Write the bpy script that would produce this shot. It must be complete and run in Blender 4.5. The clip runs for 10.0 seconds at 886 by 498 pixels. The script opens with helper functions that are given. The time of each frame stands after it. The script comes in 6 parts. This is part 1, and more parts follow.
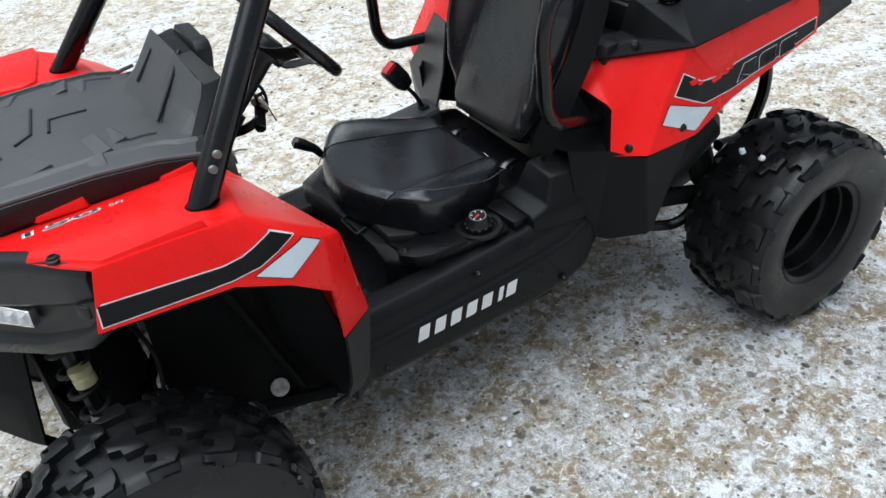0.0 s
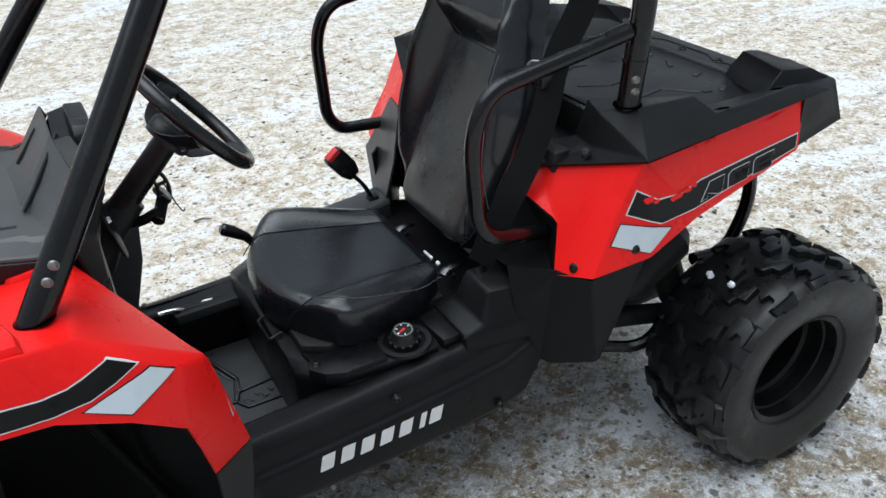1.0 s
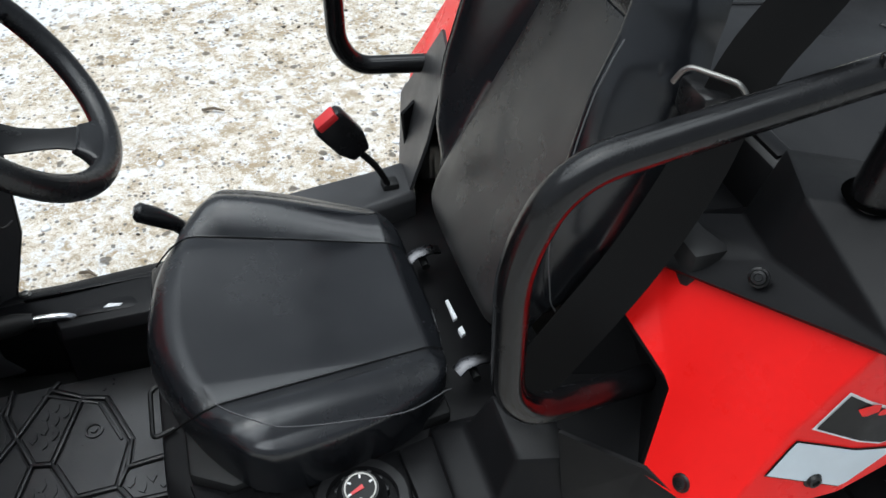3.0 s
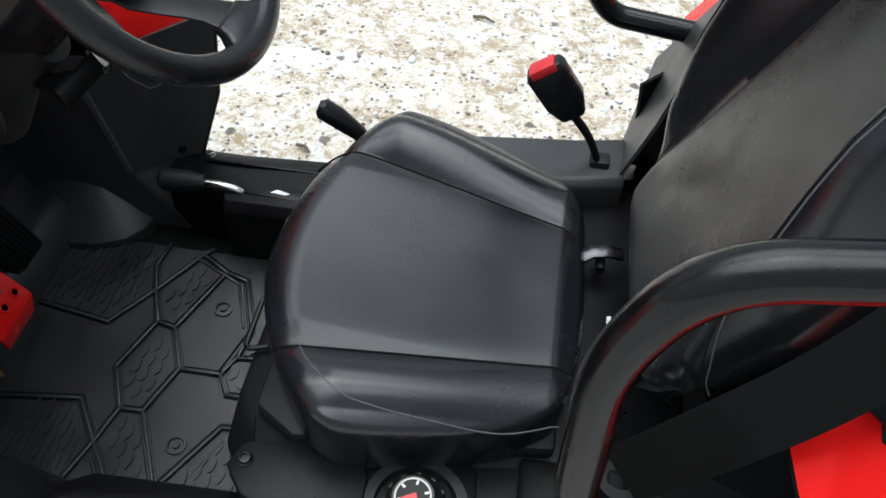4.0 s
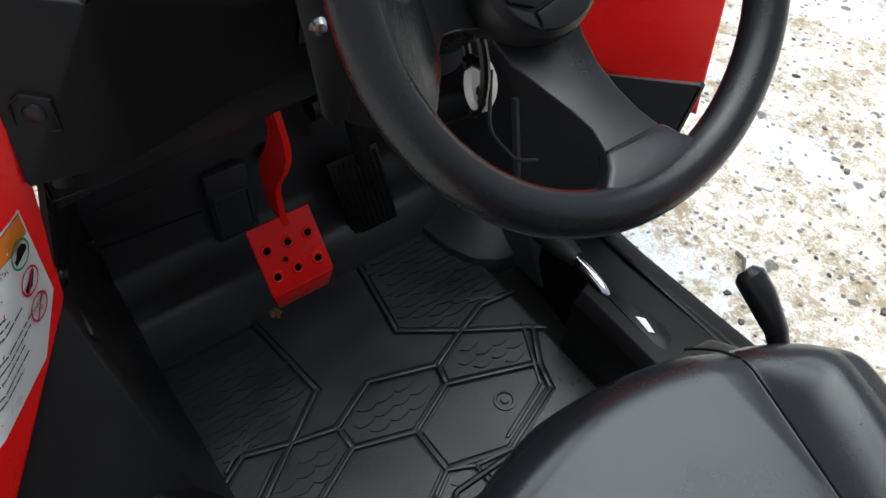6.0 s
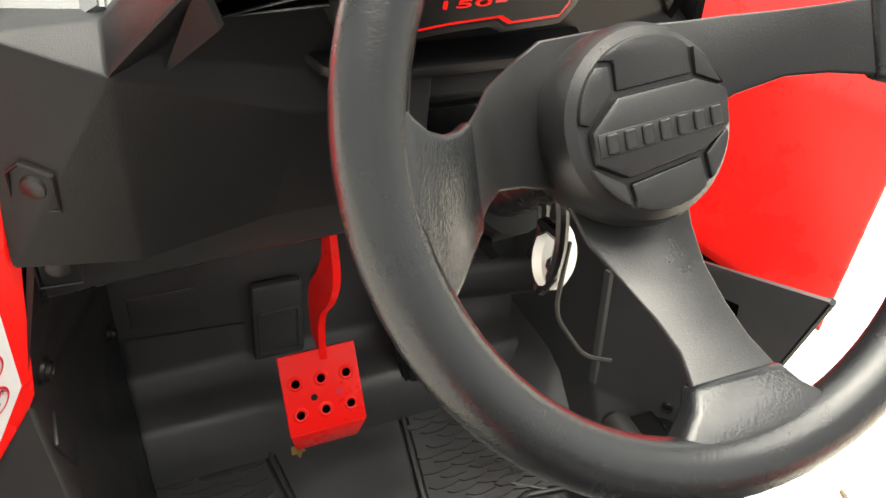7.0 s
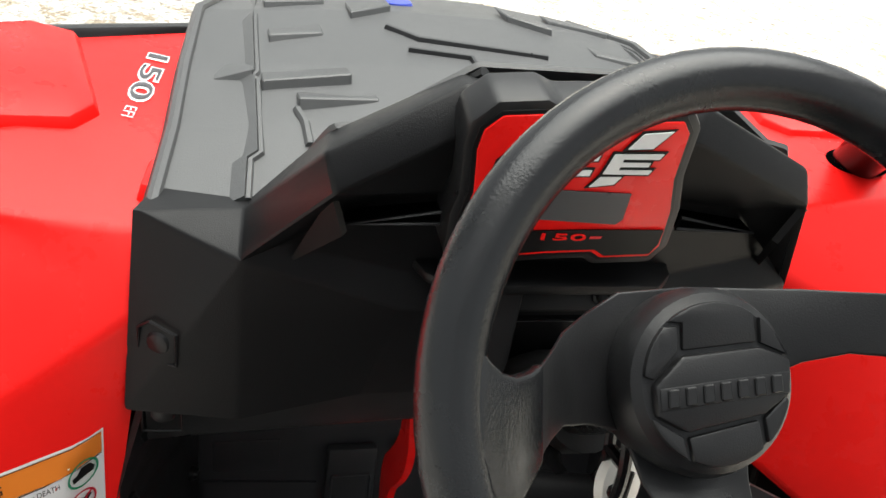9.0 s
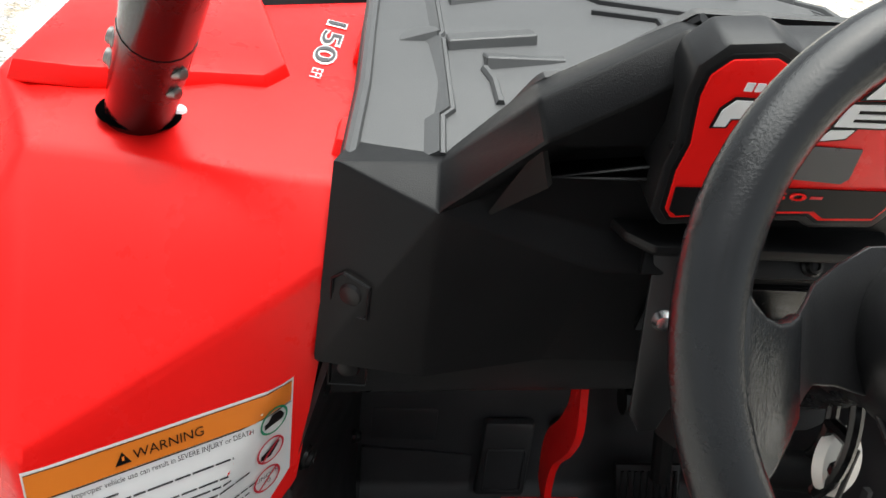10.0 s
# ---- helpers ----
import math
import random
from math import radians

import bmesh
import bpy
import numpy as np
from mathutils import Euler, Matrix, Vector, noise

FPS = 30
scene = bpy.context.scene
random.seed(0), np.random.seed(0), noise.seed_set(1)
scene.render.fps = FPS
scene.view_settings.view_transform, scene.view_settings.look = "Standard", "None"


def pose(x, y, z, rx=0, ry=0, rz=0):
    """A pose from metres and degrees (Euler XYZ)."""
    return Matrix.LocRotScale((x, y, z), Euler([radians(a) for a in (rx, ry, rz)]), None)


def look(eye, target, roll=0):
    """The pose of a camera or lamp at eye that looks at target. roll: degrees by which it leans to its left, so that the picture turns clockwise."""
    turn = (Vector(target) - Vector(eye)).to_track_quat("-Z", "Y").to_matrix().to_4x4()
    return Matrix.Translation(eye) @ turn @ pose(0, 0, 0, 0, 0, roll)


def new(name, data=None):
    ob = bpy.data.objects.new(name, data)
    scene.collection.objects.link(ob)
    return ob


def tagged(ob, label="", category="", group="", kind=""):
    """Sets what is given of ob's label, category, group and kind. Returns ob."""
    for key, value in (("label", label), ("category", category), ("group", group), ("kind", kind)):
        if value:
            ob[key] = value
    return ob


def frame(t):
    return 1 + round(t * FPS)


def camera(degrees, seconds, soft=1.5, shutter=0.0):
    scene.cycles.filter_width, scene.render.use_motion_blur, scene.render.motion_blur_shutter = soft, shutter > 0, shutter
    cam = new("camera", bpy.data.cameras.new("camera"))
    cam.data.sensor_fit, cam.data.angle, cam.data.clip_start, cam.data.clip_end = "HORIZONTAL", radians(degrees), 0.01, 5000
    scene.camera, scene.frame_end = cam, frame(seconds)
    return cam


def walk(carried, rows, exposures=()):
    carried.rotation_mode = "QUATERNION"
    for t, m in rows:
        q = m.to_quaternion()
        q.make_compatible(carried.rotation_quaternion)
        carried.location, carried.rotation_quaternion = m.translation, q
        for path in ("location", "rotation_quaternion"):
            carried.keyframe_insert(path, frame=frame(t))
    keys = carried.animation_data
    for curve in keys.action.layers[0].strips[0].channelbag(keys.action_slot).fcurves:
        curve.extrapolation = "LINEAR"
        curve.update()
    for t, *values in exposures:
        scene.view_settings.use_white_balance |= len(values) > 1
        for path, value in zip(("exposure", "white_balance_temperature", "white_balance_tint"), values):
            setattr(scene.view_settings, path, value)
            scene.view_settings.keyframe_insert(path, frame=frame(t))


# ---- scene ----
from mathutils.bvhtree import BVHTree

cam = camera(56.3, 10.0)
PATH = [
    (0, (0.0353, -1.2933, 1.2368), (0.7973, 0.0841, 0.1224), -6.1),
    (0.5, (0.1711, -1.3091, 1.2358), (0.9640, 0.1102, 0.1995), -3.8),
    (1, (0.2767, -1.2153, 1.2146), (1.0337, 0.2487, 0.2140), -3.1),
    (1.5, (0.3783, -1.0368, 1.1992), (1.1210, 0.4024, 0.1523), -3.3),
    (2, (0.5235, -0.8842, 1.1780), (1.2065, 0.5347, 0.0646), -2.0),
    (2.2, (0.5663, -0.8291, 1.1702), (1.2079, 0.5879, 0.0318), -1.8),
    (3.3, (0.6900, -0.5859, 1.0729), (1.0053, 0.7491, -0.2824), 3.5),
    (3.5, (0.7314, -0.5637, 1.0642), (0.8983, 0.7673, -0.3210), 3.4),
    (4, (0.7518, -0.5067, 1.0382), (0.6336, 0.7731, -0.3991), 4.3),
    (4.5, (0.7242, -0.4319, 1.0083), (0.4559, 0.7754, -0.4714), 5.2),
    (5, (0.7002, -0.3731, 0.9852), (0.1963, 0.7149, -0.5244), 4.5),
    (5.5, (0.7035, -0.2987, 0.9669), (-0.0473, 0.6204, -0.5523), 5.1),
    (6, (0.6983, -0.2516, 0.9495), (-0.2308, 0.5422, -0.5417), 5.5),
    (6.2, (0.6859, -0.2348, 0.9379), (-0.2974, 0.5439, -0.5263), 6.0),
    (7.3, (0.6367, -0.1735, 0.8868), (-0.6843, 0.4591, -0.3663), 10.0),
    (7.5, (0.6327, -0.1698, 0.8830), (-0.7249, 0.4195, -0.3528), 10.3),
    (8, (0.6364, -0.1667, 0.8994), (-0.7817, 0.3956, -0.2795), 12.0),
    (8.5, (0.6444, -0.1721, 0.9244), (-0.8389, 0.4006, -0.1658), 11.9),
    (9, (0.6576, -0.1869, 0.9341), (-0.8858, 0.3309, -0.0993), 11.0),
    (9.5, (0.6605, -0.2080, 0.9215), (-0.9225, 0.1477, -0.1186), 9.6),
    (10, (0.6535, -0.2218, 0.9080), (-0.9224, 0.0223, -0.1764), 7.4),
]
walk(cam, [(t, look(eye, target, roll)) for t, eye, target, roll in PATH],
     exposures=[(0, 0.2, 6080, 5), (2.2, 0.04, 6120, 5), (3.5, 0.38, 6220, 5), (6.2, 0.47, 6250, 5), (7.3, 2.9, 7900, 5), (8.4, 2.5, 8000, 5), (9.0, 1.15, 6900, 5), (10, 1.05, 6700, 5)])


# ---- light ----
world = bpy.data.worlds.new("sky")
scene.world = world
world.use_nodes = True
wn = world.node_tree
sky = wn.nodes.new("ShaderNodeTexSky")
sky.sky_type, sky.sun_disc = "NISHITA", False
sky.sun_elevation, sky.sun_rotation = radians(78), radians(300)
sky.air_density, sky.dust_density, sky.ozone_density = 1.0, 4.0, 1.0
pale = wn.nodes.new("ShaderNodeHueSaturation")
pale.inputs["Saturation"].default_value = 0.3
wn.links.new(sky.outputs[0], pale.inputs["Color"])
wn.links.new(pale.outputs[0], wn.nodes["Background"].inputs[0])
wn.nodes["Background"].inputs[1].default_value = 0.105
sun_lamp = bpy.data.lights.new("sun", "SUN")
sun_lamp.energy, sun_lamp.angle, sun_lamp.color = 2.45, radians(74), (0.925, 0.96, 1.0)
sun = new("sun", sun_lamp)
sun.matrix_world = look((-0.3, 0.35, 4.0), (0.6, 0, 0))


# ---- materials ----
def material(name, base, rough=0.5, metal=0.0, coat=0.0, grain=0.0, grain_size=400.0, stain=0.0, stain_size=9.0, spec=0.5, wear=0.0, dent=0.0):
    """A surface with fine relief (grain) and slow changes of tone and gloss (stain)."""
    m = bpy.data.materials.new(name)
    m.use_nodes = True
    nt = m.node_tree
    bsdf = nt.nodes["Principled BSDF"]
    bsdf.inputs["Base Color"].default_value = (*base, 1)
    bsdf.inputs["Roughness"].default_value = rough
    bsdf.inputs["Metallic"].default_value = metal
    bsdf.inputs["Specular IOR Level"].default_value = spec
    bsdf.inputs["Coat Weight"].default_value = coat
    bsdf.inputs["Coat Roughness"].default_value = 0.12
    geo = nt.nodes.new("ShaderNodeTexCoord")
    if stain:
        big = nt.nodes.new("ShaderNodeTexNoise")
        big.inputs["Scale"].default_value, big.inputs["Detail"].default_value = stain_size, 8
        big.inputs["Roughness"].default_value = 0.65
        nt.links.new(geo.outputs["Object"], big.inputs["Vector"])
        ramp = nt.nodes.new("ShaderNodeMapRange")
        ramp.inputs["From Min"].default_value, ramp.inputs["From Max"].default_value = 0.3, 0.72
        ramp.inputs["To Min"].default_value, ramp.inputs["To Max"].default_value = 1 - stain, 1 + stain
        nt.links.new(big.outputs["Fac"], ramp.inputs["Value"])
        tone = nt.nodes.new("ShaderNodeVectorMath")
        tone.operation = "SCALE"
        tone.inputs[0].default_value = base
        nt.links.new(ramp.outputs[0], tone.inputs["Scale"])
        nt.links.new(tone.outputs[0], bsdf.inputs["Base Color"])
        gloss = nt.nodes.new("ShaderNodeMapRange")
        gloss.inputs["From Min"].default_value, gloss.inputs["From Max"].default_value = 0.3, 0.7
        gloss.inputs["To Min"].default_value = max(rough - 0.09 - wear, 0.05)
        gloss.inputs["To Max"].default_value = min(rough + 0.09 + wear, 1)
        nt.links.new(big.outputs["Fac"], gloss.inputs["Value"])
        nt.links.new(gloss.outputs[0], bsdf.inputs["Roughness"])
    if grain:
        fine = nt.nodes.new("ShaderNodeTexNoise")
        fine.inputs["Scale"].default_value, fine.inputs["Detail"].default_value = grain_size, 3
        nt.links.new(geo.outputs["Object"], fine.inputs["Vector"])
        bump = nt.nodes.new("ShaderNodeBump")
        bump.inputs["Strength"].default_value, bump.inputs["Distance"].default_value = grain, 0.001
        nt.links.new(fine.outputs["Fac"], bump.inputs["Height"])
        nt.links.new(bump.outputs[0], bsdf.inputs["Normal"])
        if dent:
            soft = nt.nodes.new("ShaderNodeTexNoise")
            soft.inputs["Scale"].default_value, soft.inputs["Detail"].default_value = 7.0, 1.5
            nt.links.new(geo.outputs["Object"], soft.inputs["Vector"])
            pad = nt.nodes.new("ShaderNodeBump")
            pad.inputs["Strength"].default_value, pad.inputs["Distance"].default_value = 1.0, dent
            nt.links.new(soft.outputs["Fac"], pad.inputs["Height"])
            nt.links.new(pad.outputs[0], bump.inputs["Normal"])
    return m


RED = material("red_plastic", (0.84, 0.0105, 0.01), 0.3, coat=0.0, stain=0.03, stain_size=10, spec=0.22)
BLACK = material("black_moulded_plastic", (0.012, 0.012, 0.0127), 0.36, grain=0.13, grain_size=1500, stain=0.2, stain_size=7, spec=0.33, wear=0.06)
# BLACK made darker: the dash recess's shade is put into the colour.
DASH = material("shaded_dash_plastic", (0.0075, 0.0075, 0.008), 0.38, grain=0.2, grain_size=1500, stain=0.2, stain_size=7, spec=0.2, wear=0.05)
# Darkened copy of BLACK; deepens the shade on sides, caps and seat base.
BODY = material("darkened_side_plastic", (0.0065, 0.0065, 0.0071), 0.36, grain=0.25, grain_size=1300, stain=0.25, stain_size=7, spec=0.17, wear=0.06)
# Pale copy of the black plastic; sky light is mixed into its grey.
HOOD = material("lit_black_plastic", (0.064, 0.065, 0.066), 0.45, grain=0.3, grain_size=1200, stain=0.12, stain_size=6, spec=0.5)
DEEP = material("black_chassis_plastic", (0.016, 0.016, 0.016), 0.5, grain=0.1, grain_size=900, stain=0.3, spec=0.25)
TUBE = material("gloss_black_paint", (0.005, 0.005, 0.0055), 0.22, coat=0.1, stain=0.2, stain_size=25, grain=0.03, grain_size=300, spec=0.34, wear=0.03)
VINYL = material("black_vinyl", (0.0105, 0.0114, 0.0135), 0.24, grain=0.04, grain_size=1500, stain=0.1, stain_size=7, spec=0.6, dent=0.001)
VINYL_MATT = material("worn_black_vinyl", (0.021, 0.0205, 0.02), 0.34, grain=0.2, grain_size=1100, stain=0.3, stain_size=8, wear=0.1, spec=0.75, dent=0.014)
THREAD = material("grey_stitching", (0.11, 0.11, 0.115), 0.7, grain=0.4, grain_size=1500)
RUBBER = material("tyre_rubber", (0.009, 0.009, 0.0097), 0.37, grain=0.25, grain_size=420, stain=0.4, stain_size=14, spec=0.35, wear=0.08)
GRIP = material("grained_grip", (0.009, 0.0095, 0.0105), 0.23, grain=0.16, grain_size=1000, stain=0.12, stain_size=20, spec=0.42)
MAT = material("floor_mat_rubber", (0.026, 0.026, 0.0275), 0.38, grain=0.3, grain_size=700, stain=0.35, stain_size=15, spec=0.55, wear=0.07)
ARCH = material("dark_arch_plastic", (0.005, 0.005, 0.0054), 0.6, grain=0.12, grain_size=600, stain=0.3, spec=0.1)
RIM = material("black_rim_paint", (0.006, 0.006, 0.0065), 0.42, grain=0.08, grain_size=700, stain=0.3, spec=0.25)
SLUSH = material("dirty_snow", (0.36, 0.35, 0.33), 0.7, grain=0.6, grain_size=260, stain=0.6, stain_size=120)
# Flat black without gloss: painted shade for holes and slots not cut.
VOID = material("hole_shade", (0.0012, 0.0012, 0.0012), 1.0, spec=0.0)
# Black plastic made paler, adding light to the footwell and the far side.
LINER = material("lightened_liner_plastic", (0.045, 0.045, 0.047), 0.42, grain=0.2, grain_size=900, stain=0.3, stain_size=8, spec=0.5, wear=0.06)
CHROME = material("chrome", (0.75, 0.75, 0.76), 0.16, metal=1.0, stain=0.1, stain_size=60)
ZINC = material("zinc_bolt", (0.27, 0.265, 0.25), 0.42, metal=1.0, stain=0.25, stain_size=200)
HINGE = material("dull_steel", (0.09, 0.09, 0.095), 0.3, metal=1.0, stain=0.3, stain_size=90)
BLACKBOLT = material("black_bolt", (0.02, 0.02, 0.02), 0.35, metal=0.6)
WHITE = material("white_decal", (0.8, 0.8, 0.8), 0.35, stain=0.04, stain_size=30)
PALE = material("pale_blue_decal", (0.62, 0.69, 0.74), 0.35, stain=0.05, stain_size=30)
INK = material("black_decal", (0.006, 0.006, 0.0065), 0.35, stain=0.2, stain_size=40, spec=0.2)
ORANGE = material("orange_label", (0.75, 0.2, 0.02), 0.4, stain=0.04)
GREEN = material("green_label", (0.0, 0.25, 0.12), 0.4)
SIGNRED = material("red_label", (0.6, 0.01, 0.03), 0.4)
GREY = material("grey_display", (0.06, 0.06, 0.065), 0.3, stain=0.1)
WEB = material("belt_webbing", (0.004, 0.004, 0.004), 0.7, grain=0.15, grain_size=1800, spec=0.15)
REDBTN = material("red_button", (0.6, 0.02, 0.025), 0.4, stain=0.05)
KNOB = material("white_knob", (0.62, 0.6, 0.55), 0.5, stain=0.1, stain_size=60)
LENS = material("lamp_lens", (0.6, 0.62, 0.63), 0.1, coat=0.6, stain=0.2, stain_size=80)
LEAF = material("dry_leaf", (0.45, 0.27, 0.1), 0.7, stain=0.35, stain_size=120)
SNOW = material("snow_clump", (0.85, 0.86, 0.88), 0.6, grain=0.5, grain_size=200)
SPRING = material("pale_yellow_paint", (0.42, 0.39, 0.22), 0.4, stain=0.2, stain_size=60)
BLUE = material("blue_badge", (0.03, 0.06, 0.45), 0.25, coat=0.5)


def ground_material():
    """Packed snow over gravel: white crust, beige slush, grit and dark stones."""
    m = bpy.data.materials.new("snowy_gravel")
    m.use_nodes = True
    nt = m.node_tree
    bsdf = nt.nodes["Principled BSDF"]
    co = nt.nodes.new("ShaderNodeTexCoord")

    def noise_at(size, detail=6, rough=0.6, warp=0.0, stretch=None):
        n = nt.nodes.new("ShaderNodeTexNoise")
        n.inputs["Scale"].default_value, n.inputs["Detail"].default_value = size, detail
        n.inputs["Roughness"].default_value, n.inputs["Distortion"].default_value = rough, warp
        if stretch:
            turn = nt.nodes.new("ShaderNodeMapping")
            turn.inputs["Scale"].default_value = stretch
            turn.inputs["Rotation"].default_value = (0, 0, 0.25)
            nt.links.new(co.outputs["Object"], turn.inputs["Vector"])
            nt.links.new(turn.outputs[0], n.inputs["Vector"])
        else:
            nt.links.new(co.outputs["Object"], n.inputs["Vector"])
        return n.outputs["Fac"]

    def math_node(op, a, b, clamp=False):
        n = nt.nodes.new("ShaderNodeMath")
        n.operation, n.use_clamp = op, clamp
        for i, v in enumerate((a, b)):
            if isinstance(v, (int, float)):
                n.inputs[i].default_value = v
            else:
                nt.links.new(v, n.inputs[i])
        return n.outputs[0]

    def steps(value, lo, hi):
        n = nt.nodes.new("ShaderNodeMapRange")
        n.interpolation_type = "SMOOTHSTEP"
        n.inputs["From Min"].default_value, n.inputs["From Max"].default_value = lo, hi
        nt.links.new(value, n.inputs["Value"])
        return n.outputs[0]

    def mix(fac, a, b):
        n = nt.nodes.new("ShaderNodeMix")
        n.data_type = "RGBA"
        nt.links.new(fac, n.inputs["Factor"])
        for key, v in (("A", a), ("B", b)):
            socket = [s for s in n.inputs if s.name == key and s.type == "RGBA"][0]
            if isinstance(v, tuple):
                socket.default_value = (*v, 1)
            else:
                nt.links.new(v, socket)
        return [s for s in n.outputs if s.type == "RGBA"][0]

    def spots(size, share, radius):
        """Scattered round spots: a share of the cells of a cell pattern."""
        v = nt.nodes.new("ShaderNodeTexVoronoi")
        v.inputs["Scale"].default_value = size
        warped = nt.nodes.new("ShaderNodeVectorMath")
        warped.operation = "MULTIPLY_ADD"
        warped.inputs[1].default_value = (0.5 / size,) * 3
        n = nt.nodes.new("ShaderNodeTexNoise")
        n.inputs["Scale"].default_value = size * 1.6
        nt.links.new(co.outputs["Object"], n.inputs["Vector"])
        nt.links.new(n.outputs["Color"], warped.inputs[0])
        nt.links.new(co.outputs["Object"], warped.inputs[2])
        nt.links.new(warped.outputs[0], v.inputs["Vector"])
        rnd = nt.nodes.new("ShaderNodeSeparateColor")
        nt.links.new(v.outputs["Color"], rnd.inputs[0])
        return math_node("MULTIPLY", math_node("GREATER_THAN", rnd.outputs[0], 1 - share), steps(v.outputs["Distance"], radius, radius * 0.6))

    broad = noise_at(0.8, 3, 0.5, 0.5)
    patch = noise_at(1.9, 6, 0.62, 0.7, (0.55, 1.25, 1.0))
    clod = noise_at(24.0, 5, 0.62, 0.8)
    grit = noise_at(62.0, 5, 0.66, 0.8)
    fine = noise_at(300.0, 4, 0.7, 0.4)
    tint = noise_at(13.0, 4, 0.6, 0.5)
    sep = nt.nodes.new("ShaderNodeSeparateXYZ")
    nt.links.new(co.outputs["Object"], sep.inputs[0])
    worn = steps(math_node("ADD", sep.outputs["Y"], math_node("MULTIPLY", broad, 1.5)), 1.4, 0.3)
    # trodden slush: grit frozen into snow, with clear ice and clean snow in patches
    mottle = math_node("ADD", math_node("MULTIPLY", grit, 0.5), math_node("MULTIPLY", fine, 0.5))
    mottle = math_node("ADD", mottle, math_node("MULTIPLY", math_node("SUBTRACT", clod, 0.5), 0.42))
    clean = steps(math_node("ADD", patch, math_node("MULTIPLY", math_node("SUBTRACT", clod, 0.5), 0.25)), 0.52, 0.63)
    mottle = math_node("ADD", mottle, math_node("MULTIPLY", math_node("SUBTRACT", clean, 0.3), 0.17))
    mottle = math_node("SUBTRACT", mottle, math_node("MULTIPLY", worn, 0.012))
    lane = math_node("ABSOLUTE", math_node("ADD", sep.outputs["Y"], math_node("MULTIPLY", patch, 0.5)), 0.0)
    lane = steps(lane, 0.75, 0.3)
    mottle = math_node("SUBTRACT", mottle, math_node("MULTIPLY", lane, 0.006))
    bare_fac = steps(mottle, 0.56, 0.42)
    slush = mix(worn, (0.66, 0.59, 0.49), (0.47, 0.46, 0.445))
    slush = mix(steps(tint, 0.45, 0.62), slush, (0.46, 0.38, 0.27))
    snow_col = mix(steps(fine, 0.38, 0.6), (0.66, 0.68, 0.71), (0.8, 0.805, 0.81))
    col = mix(bare_fac, snow_col, slush)
    deep_fac = steps(mottle, 0.43, 0.345)
    col = mix(math_node("MULTIPLY", deep_fac, 0.8), col, mix(worn, (0.32, 0.25, 0.17), (0.22, 0.19, 0.15)))
    dirt = math_node("ADD", math_node("MULTIPLY", tint, 0.6), math_node("MULTIPLY", clod, 0.4))
    dirt = math_node("ADD", dirt, math_node("MULTIPLY", lane, 0.045))
    mud = math_node("MULTIPLY", steps(dirt, 0.535, 0.6), steps(grit, 0.64, 0.46))
    col = mix(math_node("MULTIPLY", mud, 0.75), col, mix(worn, (0.34, 0.25, 0.145), (0.2, 0.15, 0.095)))
    col = mix(math_node("MULTIPLY", spots(34.0, 0.08, 0.42), 0.85), col, (0.09, 0.075, 0.06))
    col = mix(math_node("MULTIPLY", spots(85.0, 0.2, 0.45), 0.85), col, (0.1, 0.095, 0.09))
    nt.links.new(col, bsdf.inputs["Base Color"])
    gl = nt.nodes.new("ShaderNodeMapRange")
    gl.inputs["To Min"].default_value, gl.inputs["To Max"].default_value = 0.4, 0.85
    nt.links.new(bare_fac, gl.inputs["Value"])
    nt.links.new(gl.outputs[0], bsdf.inputs["Roughness"])
    height = math_node("ADD", math_node("MULTIPLY", clod, 0.8), math_node("ADD", math_node("MULTIPLY", grit, 0.5), math_node("MULTIPLY", fine, 0.14)))
    bump = nt.nodes.new("ShaderNodeBump")
    bump.inputs["Strength"].default_value, bump.inputs["Distance"].default_value = 0.6, 0.012
    nt.links.new(height, bump.inputs["Height"])
    nt.links.new(bump.outputs[0], bsdf.inputs["Normal"])
    return m


GROUND = ground_material()


# ---- building helpers ----
def finish(bm, name, mat, smooth=30.0):
    bmesh.ops.recalc_face_normals(bm, faces=bm.faces)
    me = bpy.data.meshes.new(name)
    bm.to_mesh(me)
    bm.free()
    for p in me.polygons:
        p.use_smooth = smooth > 0
    if smooth > 0:
        me.set_sharp_from_angle(angle=radians(smooth))
    me.materials.append(mat)
    return me


def part(name, bm, mat, parent, label="", smooth=30.0):
    ob = new(name, finish(bm, name, mat, smooth))
    ob.parent = parent
    if label:
        tagged(ob, label)
    return ob


def rounded(bm, width=0.004, angle=25.0, segments=2):
    edges = [e for e in bm.edges if len(e.link_faces) == 2 and e.calc_face_angle(0) > radians(angle)]
    if edges:
        bmesh.ops.bevel(bm, geom=edges, offset=width, segments=segments, affect="EDGES", clamp_overlap=True, profile=0.5)
    return bm


def box(x0, x1, y0, y1, z0, z1, bevel=0.004, bm=None):
    bm2 = bmesh.new()
    bmesh.ops.create_cube(bm2, size=1, matrix=Matrix.Translation(((x0 + x1) / 2, (y0 + y1) / 2, (z0 + z1) / 2)) @ Matrix.Diagonal((abs(x1 - x0), abs(y1 - y0), abs(z1 - z0), 1)))
    if bevel:
        rounded(bm2, bevel)
    return join(bm, bm2)


def join(bm, other):
    """other's faces, added to bm."""
    if bm is None:
        return other
    me = bpy.data.meshes.new("tmp")
    other.to_mesh(me)
    other.free()
    bm.from_mesh(me)
    bpy.data.meshes.remove(me)
    return bm


